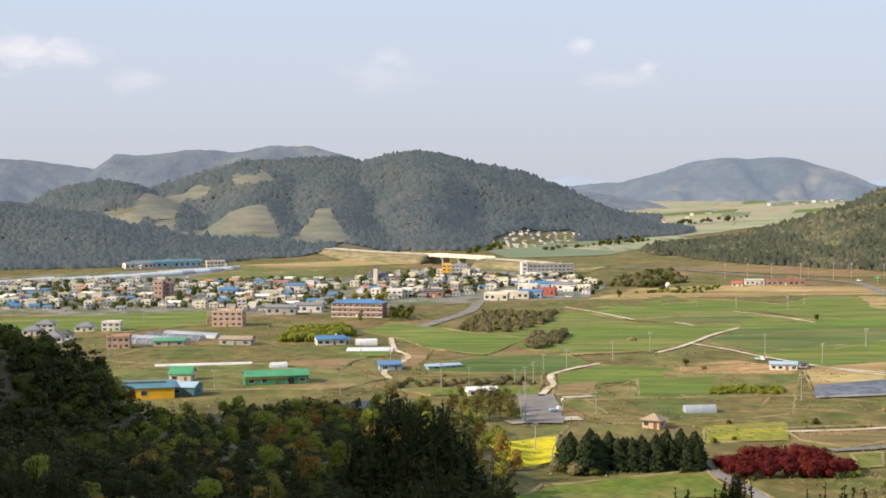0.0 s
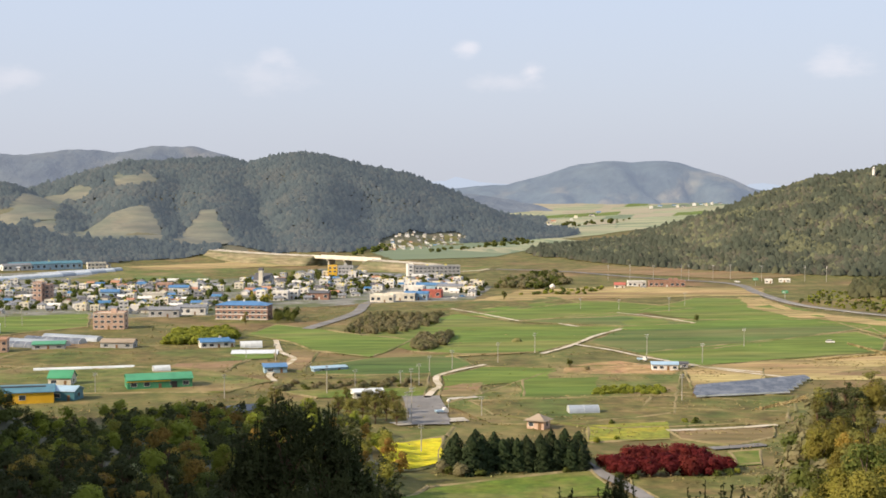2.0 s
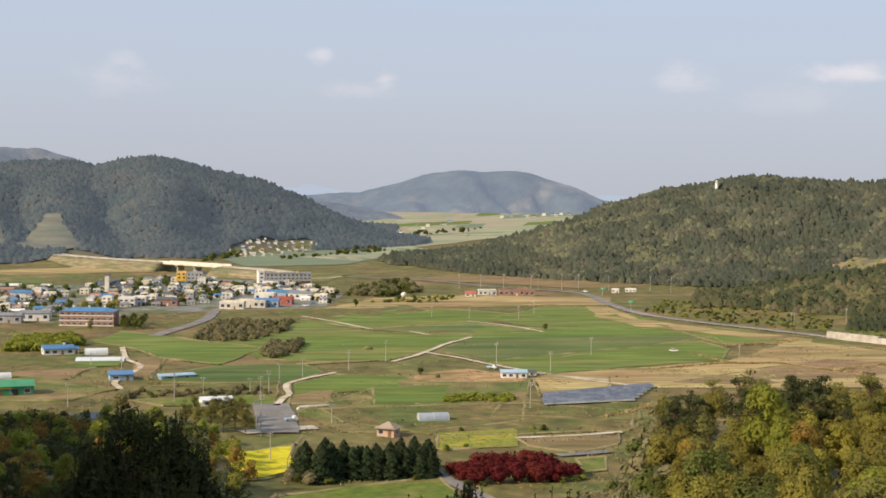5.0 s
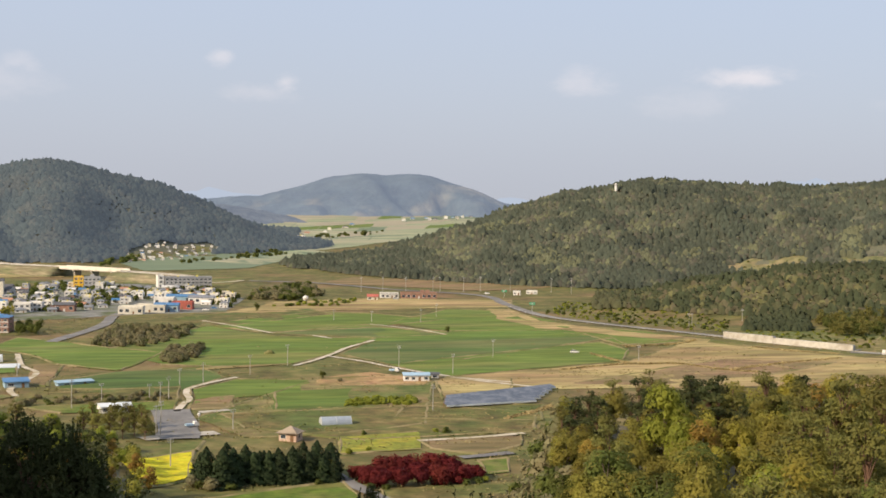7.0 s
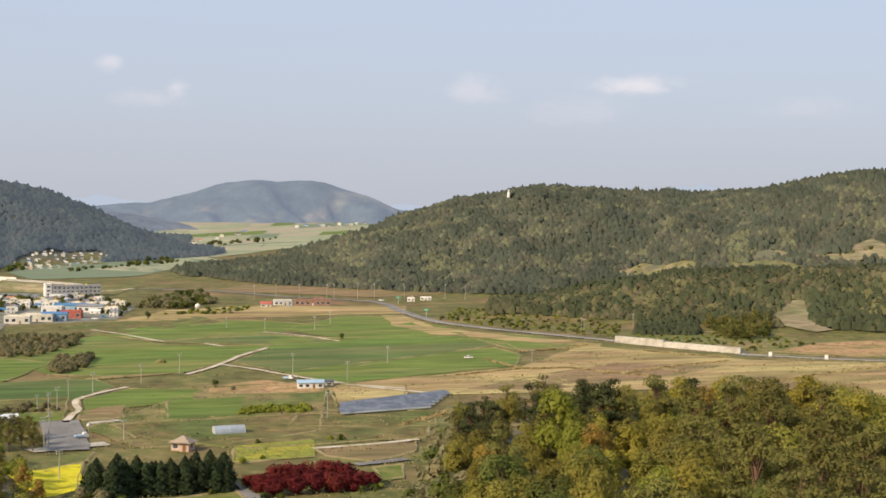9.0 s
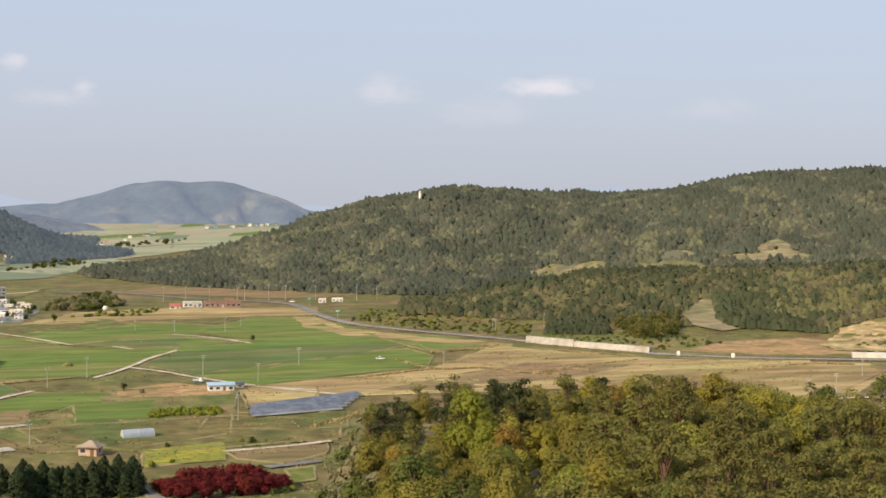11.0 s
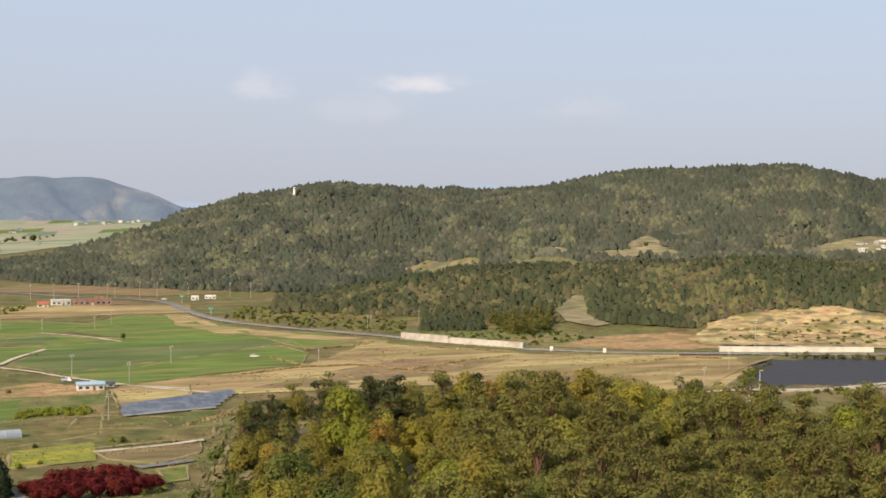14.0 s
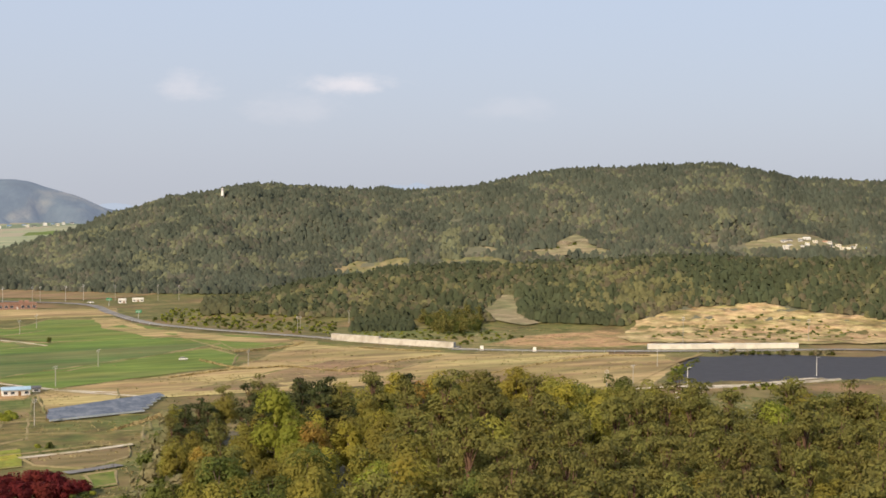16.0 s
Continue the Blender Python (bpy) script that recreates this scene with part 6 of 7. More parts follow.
for q, tall, lean in (((27, 454), 12.5, 1.5), ((26, 460), 10, 0), ((27, 404), 8.6, 0), ((31, 522), 9.5, 0), ((35, 536), 9.5, 0), ((28, 541), 6, 0), ((10, 539), 7, 0),
                      ((-1, 522), 11, 0), ((42, 576), 7, 0), ((52, 580), 9, 0), ((75, 608), 9, 0), ((96, 637), 10, 0), ((147, 627), 10, 0), ((165, 597), 9, 0),
                      ((129, 494), 10, 0), ((52, 467), 7, 0), ((202, 656), 9, 0), ((-39, 515), 9, 0), ((-24, 620), 8, 0), ((-38, 633), 6, 0), ((211, 841), 9, 0),
                      ((231, 879), 9, 0), ((181, 849), 7, 0), ((159, 861), 7, 0), ((268, 627), 8, 0),
                      ((-151, 630), 8, 0), ((-155, 634), 8, 0), ((-179, 778), 10, 0), ((-172, 788), 9, 0), ((-89, 531), 8, 0), ((-192, 679), 9, 0)):
    utility_pole(q, tall, 2, lean)
for x, y in ((228, 1112), (246, 1111), (265, 1109), (288, 1108), (294, 1107), (314, 1106), (330, 1111), (352, 1097), (385, 1088), (400, 1080),):
    q = (x, y)
    utility_pole(q, 13)
for q, tall in (((369, 472), 9), ((386, 475), 10), ((609, 586), 14), ((446, 530), 9), ((371, 414), 7), ((369, 416), 7), ((373, 790), 9), ((372, 792), 9),
                ((422, 818), 9), ((528, 605), 17)):
    utility_pole(q, tall)


def street_lamp(place):
    ob = tagged(new("street_lamp"), "tall pale street lamp by the reservoir road", "street lamp", "lamps along the reservoir road")
    part("post", lathe([(0.16, -0.4), (0.15, 0), (0.11, 10.0)], 8), W["white"], ob)
    part("arm", boxes((-0.05, 1.5, -0.05, 0.05, 9.8, 9.92)), W["white"], ob)
    part("lamp_head", boxes((1.2, 1.9, -0.12, 0.12, 9.72, 9.86)), W["steel"], ob)
    return put(ob, place, facing(place, 30))


for q in ((400, 455), (492, 468)):
    street_lamp(q)


def wall_run(name, label, a, b, h, base_w, material, cap="", posts=0.0):
    """A battered wall from a to b, cut into cast panels."""
    a, b = Vector((*a, 0)), Vector((*b, 0))
    length = (b - a).length
    ob = tagged(new(name), label, "wall")
    n = max(1, int(length / 6))
    for i in range(n):
        x0, x1 = -length / 2 + length * i / n + 0.04, -length / 2 + length * (i + 1) / n - 0.04
        part("panel", prism([(-base_w / 2, -1.5), (-base_w / 2 + 0.55, h), (base_w / 2, h), (base_w / 2, -1.5)], x0, x1), material, ob)
    part("core", boxes((-length / 2, length / 2, -base_w / 2 + 0.7, base_w / 2 - 0.05, -1.5, h - 0.1)), W["grey"], ob)
    if cap:
        part("coping", boxes((-length / 2, length / 2, -base_w / 2 + 0.4, base_w / 2 + 0.1, h, h + 0.25)), W[cap], ob)
    mid = (a + b) / 2
    ob.matrix_basis = pose(mid.x, mid.y, height_at(mid.x, mid.y), 0, 0, math.degrees(math.atan2(b.y - a.y, b.x - a.x)))
    return ob


wall_run("retaining_wall", "long pale concrete retaining wall along the road", (362, 723), (378, 694), 4.2, 3.4, M["concrete"])
wall_run("retaining_wall", "long pale concrete retaining wall along the road", (378, 694), (403, 653), 3.4, 3.2, M["concrete"])
wall_run("retaining_wall", "pale cream retaining wall under the cut rock face", (497, 599), (577, 563), 2.7, 2.4, W["cream"], "white")
wall_run("stone_wall", "low pale stone wall beside the reservoir road", (404, 455), (487, 448), 1.0, 1.0, M["concrete"])


def guard_rail(pts, lift):
    line = smooth_line(pts, 5)
    ob = tagged(new("guard_rail"), "galvanised guard rail along the country road", "guard rail")
    for i, (a, b) in enumerate(zip(line, line[1:])):
        z0, z1 = height_at(*a) + lift, height_at(*b) + lift
        for k in (0.0, 0.28):
            v, f = tube((*a, z0 + 0.55 + k), (*b, z1 + 0.55 + k), 0.07, 0.07, 4)
            rail = new("rail", mesh_of("rail", v, f, W["pole"], True))
            rail.parent = ob
        v, f = tube((*a, z0 - 0.4), (*a, z0 + 0.95), 0.08, 0.08, 5)
        post = new("post", mesh_of("post", v, f, W["steel"], True))
        post.parent = ob
    return ob


guard_rail([(357, 733), (378, 676), (401, 641), (430, 612), (456, 595), (484, 582), (527, 561), (581, 538)], 0.5)
guard_rail([(304, 951), (301, 867), (327, 792), (355, 733), (362, 717)], 0.5)


def shade_row(label, a, b, depth):
    """Posts and sloping cloth over a bed of ginseng."""
    a, b = Vector((*a, 0)), Vector((*b, 0))
    length = (b - a).length
    ob = tagged(new("shade_row"), label, "crop shade", "rows of crop shade")
    n = int(length / 2.6)
    for i in range(n):
        x0, x1 = -length / 2 + length * i / n + 0.03, -length / 2 + length * (i + 1) / n - 0.03
        part("cloth", prism([(-depth / 2, 1.15), (-depth / 2, 1.22), (depth / 2, 2.0), (depth / 2, 1.93)], x0, x1), W["shade"], ob)
        part("post", boxes((x0, x0 + 0.14, -depth / 2 + 0.15, -depth / 2 + 0.29, -0.4, 1.16)), W["wood"], ob)
        part("post", boxes((x0, x0 + 0.14, depth / 2 - 0.29, depth / 2 - 0.15, -0.4, 1.9)), W["wood"], ob)
    part("side_cloth", boxes((-length / 2, length / 2, -depth / 2 - 0.05, -depth / 2, 0.62, 1.2)), W["vinyl"], ob)
    mid = (a + b) / 2
    ob.matrix_basis = pose(mid.x, mid.y, height_at(mid.x, mid.y) + 0.2, 0, 0, math.degrees(math.atan2(b.y - a.y, b.x - a.x)))
    return ob


A, B, C, D = (Vector(v) for v in ((135, 499), (173, 506), (141, 517), (193, 541)))
for i in range(6):
    k = i / 5
    shade_row("long low row of grey-blue shade cloth over crops", A.lerp(C, k), B.lerp(D, k), 3.2)


def car(name, label, body_paint, place, turn, kind="car", s=1.0):
    ob = tagged(new(name), label, kind)
    if kind == "truck":
        part("cab", prism([(-0.9, 0.5), (-0.9, 1.25), (-0.35, 1.95), (0.75, 1.95), (0.75, 0.5)], -0.85, 0.85), W[body_paint], ob)
        part("bed", boxes((-0.9, 0.9, 0.85, 3.6, 0.7, 1.25)), W["sky"], ob)
        part("windscreen", prism([(-0.90, 1.28), (-0.93, 1.28), (-0.40, 1.90), (-0.37, 1.90)], -0.75, 0.75), W["glass"], ob)
        axles = (-0.3, 2.7)
    else:
        part("body", prism([(-2.2, 0.35), (-2.2, 0.85), (-1.2, 0.98), (2.0, 1.02), (2.25, 0.85), (2.25, 0.35)], -0.88, 0.88), W[body_paint], ob)
        part("cabin", prism([(-1.2, 0.98), (-0.4, 1.5), (1.2, 1.52), (1.9, 1.02)], -0.76, 0.76), W["glass"], ob)
        part("roof", prism([(-0.45, 1.49), (-0.4, 1.54), (1.2, 1.56), (1.25, 1.50)], -0.74, 0.74), W[body_paint], ob)
        axles = (-1.35, 1.4)
    for y in axles:
        for x in (-0.8, 0.8):
            wheel = lathe([(0.33, -0.1), (0.33, 0.1)], 12)
            bmesh.ops.rotate(wheel, verts=wheel.verts, matrix=Matrix.Rotation(radians(90), 3, "Y"))
            bmesh.ops.translate(wheel, verts=wheel.verts, vec=(x, y, 0.33))
            tyre = part("wheel", wheel, W["black"], ob)
            rim = lathe([(0.19, -0.11), (0.19, 0.11)], 10)
            bmesh.ops.rotate(rim, verts=rim.verts, matrix=Matrix.Rotation(radians(90), 3, "Y"))
            bmesh.ops.translate(rim, verts=rim.verts, vec=(x, y, 0.33))
            part("rim", rim, W["steel"], tyre, "grey steel rim")
    ob.scale = (s, s, s)
    return put(ob, place, turn, 0.25)


p = (249, 666)
car("parked_car", "white car parked on the field track", "white", p, 70)
p = (141, 605)
car("farm_truck", "small white farm truck by the shed", "white", p, 60, "truck")
p = (40, 473)
car("farm_truck", "white pickup truck parked in the yard", "white", p, 105, "truck", 1.25)
for q, paint_key, lab in (((326, 1078), "white", "white car on the country road"), ((238, 1028), "grey", "grey car outside the roadside shop"), ((86, 944), "white", "white car at the town's edge"),
                          ((93, 958), "blue", "blue car at the town's edge"), ((149, 421), "white", "small white car on the grey road")):
    car("parked_car", lab, paint_key, q, facing(q, 75))
p = (42, 484)
dish = tagged(new("round_sign"), "white round sign ball on a thin post", "sign")
part("post", lathe([(0.06, -0.3), (0.05, 2.2)], 6), W["steel"], dish)
part("ball", lathe([(0.1, 2.2), (0.5, 2.5), (0.62, 2.85), (0.5, 3.2), (0.1, 3.45)], 12), W["white"], dish)
put(dish, p)
p = (167, 1021)
ball = tagged(new("gas_tank"), "white round gas tank at the wood's edge", "tank")
part("vessel", lathe([(0.4, 0.4), (1.6, 1.0), (2.1, 2.2), (1.6, 3.4), (0.4, 4.0)], 14), W["white"], ball)
part("stand", lathe([(1.2, -0.5), (1.0, 1.0)], 10), W["grey"], ball)
put(ball, p)
for q in ((409, 634), (431, 615)):
    box_ob = tagged(new("control_box"), "white roadside control box on a concrete foot", "box", "roadside boxes")
    part("cabinet", boxes((-0.9, 0.9, -0.5, 0.5, 0.3, 2.6)), W["white"], box_ob)
    part("foot", boxes((-1.0, 1.0, -0.6, 0.6, -0.6, 0.3)), W["grey"], box_ob)
    put(box_ob, q, facing(q), 0.3)


def road_sign(place):
    ob = tagged(new("road_sign"), "green road sign on a steel post", "sign")
    part("post", lathe([(0.12, -0.4), (0.1, 6.2)], 8), W["steel"], ob)
    part("board", boxes((-2.1, 2.1, -0.1, 0.02, 4.2, 6.2)), W["green"], ob)
    for k in range(2):
        part("line", boxes((-1.5, 1.3 - k * 0.7, -0.13, -0.11, 5.3 - k * 0.6, 5.5 - k * 0.6)), W["white"], ob)
    return put(ob, place, facing(place, 8))


for q in ((331, 1047), (312, 921)):
    road_sign(q)

heap = tagged(new("straw_heap"), "small heap of orange straw standing in green wheat", "heap")
bm = bmesh.new()
bmesh.ops.create_icosphere(bm, subdivisions=3, radius=1.0)
for v in bm.verts:
    k = 1 + 0.22 * noise.noise(v.co * 2.1) + 0.12 * noise.noise(v.co * 6.0)
    v.co = Vector((v.co.x * 2.6 * k, v.co.y * 2.0 * k, max(-0.2, v.co.z * 2.0 * k)))
part("straw", bm, M["bank"], heap)
put(heap, (94, 685))

# ---- groves, hedges and scrub ----
def grove(poly, step, seed):
    p = np.array(poly, float)
    X, Y, r = jittered(p[:, 0].min(), p[:, 0].max(), p[:, 1].min(), p[:, 1].max(), step, seed)
    k = in_poly(X, Y, poly)
    return X[k], Y[k]


for i in range(2):
    tree_kind("scrub", "shrub", "low grey-brown bare brush clump", "brush", "broad", 111 + i, 2.6, 3.6, 0.1, 700, 0.5)
    tree_kind("bush", "shrub", "small fresh green rounded bush", "leaf_lime", "broad", 121 + i, 1.5, 1.9, 0.0, 380, 0.36)
    tree_kind("town", "shrub", "dense green garden tree", "leaf_green", "broad", 141 + i, 2.4, 3.4, 0.2, 420, 0.55)
    tree_kind("low", "shrub", "low olive-green rounded field shrub", "leaf_green", "broad", 131 + i, 1.9, 2.2, 0.0, 420, 0.4)
X, Y = grove([(8, 726), (22, 831), (68, 827), (61, 775), (34, 722)], 4.6, 601)
thicket("brush_island", "grey-brown budding brush island among wheat", ["scrub", "scrub", "scrub", "low"], X, Y, 1.0, 611, 0.4)
X, Y = grove([(39, 655), (47, 707), (65, 717), (61, 686), (47, 650)], 3.8, 602)
thicket("brush_clump", "brown leafless brush clump at the field edge", ["scrub"], X, Y, 1.1, 612, 0.4)
X, Y = grove([(-82, 688), (-80, 735), (-53, 745), (-47, 712), (-63, 683)], 3.4, 603)
thicket("hedge_wood", "dense green copse before the school", ["bush"], X, Y, 2.3, 613, 0.6)
X, Y = grove([(-32, 785), (-32, 820), (-19, 826), (-16, 790)], 5.5, 604)
thicket("dark_copse", "dark round trees beside the school", ["green"], X, Y, 0.85, 614, 0.35)
X, Y = grove([(-68, 897), (-56, 940), (-36, 939), (-35, 894)], 7, 605)
thicket("school_trees", "green trees behind the school", ["green", "yellow"], X, Y, 0.7, 615, 0.5)
X, Y = grove([(99, 510), (103, 524), (129, 523), (126, 509)], 3.2, 606)
thicket("hedge", "green hedge along the fallow field", ["bush"], X, Y, 1.25, 616)
X, Y = grove([(-21, 528), (-15, 552), (39, 551), (37, 534)], 5, 607)
thicket("reed_belt", "brown scrub belt between the fields", ["scrub", "low"], X, Y, 0.75, 617, 0.6)
X, Y = grove([(121, 1034), (152, 1134), (203, 1216), (191, 1077), (154, 1021)], 7, 608)
thicket("foot_wood", "dark trees at the foot of the long hill", ["town", "scrub", "low"], X, Y, 1.45, 618, 0.35)
X, Y = grove([(131, 975), (164, 1010), (210, 1030), (182, 971)], 8, 609)
thicket("foot_scrub", "green scrub along the road verge", ["low", "bush"], X, Y, 1.3, 619, 0.4)
for i, poly in enumerate(TOWN):
    X, Y = grove(poly, 10, 620 + i)
    thicket("town_trees", "garden trees among the houses", ["low", "town", "town"], X + 5, Y + 8, 1.15, 630 + i, 0.2)
X, Y = grove([(7, 1024), (21, 1093), (74, 1148), (32, 1023)], 11, 640)
thicket("stream_trees", "green trees along the stream", ["green", "olive"], X, Y, 0.7, 641, 0.2)
# verge scrub between the road and the woods
for i, (poly, step, keys) in enumerate((
        ([(312, 897), (365, 998), (399, 905), (419, 824), (376, 753), (338, 818)], 7, ["low", "bush", "bush", "low"]),
        ([(370, 737), (407, 772), (484, 759), (470, 681), (416, 664)], 8, ["low", "bush"]),
        ([(528, 650), (617, 685), (672, 638), (662, 578), (599, 590)], 9, ["low", "low", "bush"]),
        ([(433, 717), (464, 799), (509, 791), (465, 723)], 5, ["pine", "green"]),
        ([(406, 476), (445, 518), (495, 555), (490, 547), (429, 493)], 4, ["low", "bush"]),
        ([(505, 564), (518, 570), (574, 532), (568, 527)], 5, ["scrub", "low"]),
        ([(417, 448), (443, 457), (451, 444), (435, 435)], 4, ["bush", "low"]))):
    X, Y = grove(poly, step, 650 + i)
    thicket("verge_scrub", "mixed green scrub on the road bank", keys, X, Y, 0.85, 660 + i, 0.12)
# woods on the dark spur and at the hill's foot
X, Y, _ = jittered(-200, -45, 200, 430, 5.2, 670)
away, side = np.hypot(X, Y), np.degrees(np.arctan2(X, Y))
k = (((ridge(X, Y, LEFT_SPUR, 150, 1.2) > 1.0) & (side < -13.8)) | ((side < -14.4) & (away < 345))) & (side > -22) & (away > 130)
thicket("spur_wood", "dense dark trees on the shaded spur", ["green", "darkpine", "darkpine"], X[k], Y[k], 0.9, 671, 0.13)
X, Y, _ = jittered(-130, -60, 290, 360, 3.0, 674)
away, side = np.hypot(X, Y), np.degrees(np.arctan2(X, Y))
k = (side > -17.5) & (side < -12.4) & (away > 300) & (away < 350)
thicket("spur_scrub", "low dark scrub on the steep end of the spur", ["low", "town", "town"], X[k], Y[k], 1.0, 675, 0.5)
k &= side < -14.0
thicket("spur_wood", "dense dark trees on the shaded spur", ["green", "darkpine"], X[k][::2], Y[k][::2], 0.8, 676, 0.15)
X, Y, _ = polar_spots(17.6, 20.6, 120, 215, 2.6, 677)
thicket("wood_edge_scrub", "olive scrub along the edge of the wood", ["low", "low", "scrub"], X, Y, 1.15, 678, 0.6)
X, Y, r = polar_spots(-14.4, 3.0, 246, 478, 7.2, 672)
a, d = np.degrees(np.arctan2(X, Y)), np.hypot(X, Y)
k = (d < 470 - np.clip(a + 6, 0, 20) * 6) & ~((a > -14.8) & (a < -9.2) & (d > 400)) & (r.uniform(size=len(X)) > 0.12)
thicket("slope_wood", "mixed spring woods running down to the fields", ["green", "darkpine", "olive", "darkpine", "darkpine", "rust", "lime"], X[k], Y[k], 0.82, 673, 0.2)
# pines round the yard
for x, y in ((3, 462), (7, 452), (11, 459), (15, 452), (19, 460), (22, 451), (13, 475), (18, 477), (22, 472), (-19, 486), (6, 480),):
    q = (x, y)
    plant("pine", *q, 0.95)
# trees of the far valley and shrubs on the hill terraces
for i, (poly, step, scale) in enumerate((
        ([(191, 1688), (212, 1801), (271, 1906), (274, 1872)], 14, 1.8), ([(113, 1560), (120, 1618), (278, 1847), (269, 1790)], 18, 1.6),
        ([(22, 1497), (30, 1595), (81, 1708), (70, 1611)], 12, 1.6), ([(380, 2281), (415, 2433), (601, 2681), (554, 2516)], 30, 2.2),
        ([(728, 1087), (756, 1081), (804, 1017), (771, 1048)], 9, 1.0), ([(581, 1151), (623, 1185), (652, 1147), (644, 1132)], 9, 0.8),
        ([(34, 1092), (41, 1156), (119, 1136), (118, 1083)], 16, 1.2))):
    X, Y = grove(poly, step, 680 + i)
    thicket("valley_trees", "small trees and hedges in the far valley", ["town", "low"], X, Y, scale, 690 + i, 0.2)
# the dark windbreak, pointed firs first
for x, y, s in ((44, 377, 0.95), (46, 382, 1.05), (48, 388, 0.82), (48, 377, 1.03), (50, 382, 0.98), (52, 388, 0.84), (52, 377, 1.07), (54, 382, 0.9), (56, 387, 0.89),
        (55, 377, 1.07), (57, 382, 0.84), (60, 387, 0.97), (59, 376, 1.03), (61, 382, 0.82), (63, 387, 1.04), (63, 377, 0.96), (65, 382, 0.85),
        (67, 387, 1.08), (67, 376, 0.88), (69, 382, 0.91), (71, 387, 1.07), (70, 376, 0.83),):
    q = (x, y)
    plant("cone", *q, s)
for x, y, s in ((39, 374, 1.32), (42, 376, 1.25), (35, 379, 1.1), (34, 383, 0.95), (41, 383, 1.2),):
    q = (x, y)
    plant("cone", *q, s)
for x, y, key, s in ((36, 371, "scrub", 1.2), (33, 374, "low", 1.1), (41, 371, "low", 1.0), (70, 381, "olive", 0.72), (65, 373, "low", 0.8), (31, 376, "scrub", 1.0),):
    q = (x, y)
    plant(key, *q, s)
# the red maples
for x, y, s in ((79, 373, 0.95), (85, 380, 1.05), (81, 367, 0.95), (90, 382, 1.12), (87, 367, 1.0), (96, 383, 1.15), (93, 368, 1.05), (101, 383, 1.15),
        (98, 367, 1.05), (105, 380, 1.05), (103, 367, 1.0), (109, 374, 0.85), (77, 379, 0.8), (111, 372, 0.6),):
    q = (x, y)
    plant("red", *q, s * 1.12)
for x, y, key, s in ((105, 365, "low", 1.05), (109, 366, "low", 1.0), (112, 369, "bush", 0.9), (82, 363, "low", 0.9), (78, 365, "low", 0.8), (210, 773, "green", 0.62),
        (104, 588, "green", 0.55), (120, 937, "green", 0.85), (110, 579, "scrub", 0.6), (82, 416, "bush", 1.1), (89, 420, "bush", 0.9), (93, 447, "low", 0.8),
        (121, 446, "low", 1.0), (118, 448, "bush", 0.9), (-47, 781, "pine", 0.75), (0, 561, "scrub", 0.5),):
    q = (x, y)
    plant(key, *q, s)
# lighter groves that stand out from the hill woods
for i, (poly, step, scale, keys) in enumerate((
        ([(412, 1407), (441, 1451), (453, 1410), (434, 1379)], 7, 1.15, "hill_fresh"),
        ([(403, 1243), (440, 1304), (469, 1252), (457, 1207)], 7, 1.15, "hill_fresh"),
        ([(555, 1205), (571, 1227), (587, 1226), (575, 1203)], 5, 1.2, "hill_fresh"),
        ([(675, 1118), (711, 1171), (719, 1158), (686, 1100)], 5, 1.2, "hill_fresh"),
        ([(357, 919), (409, 1041), (434, 1041), (379, 903)], 6, 1.1, "ridge_oak"),
        ([(552, 753), (583, 786), (599, 779), (581, 734)], 6, 1.05, "ridge_fresh"),
        ([(726, 1117), (745, 1142), (757, 1138), (737, 1107)], 7, 1.15, "hill_fresh"),
        ([(578, 731), (610, 758), (668, 735), (640, 703)], 7, 1.05, "ridge_fresh"),
        ([(394, 762), (435, 833), (470, 817), (432, 750)], 5, 0.75, "ridge_pine"))):
    X, Y = grove(poly, step * 0.55, 900 + i)
    canopy("hill_grove", "pale spring-green grove among the darker hill woods", X, Y, np.random.RandomState(920 + i), 3.6 * scale, M[keys], 0.4, 1.25, 3)

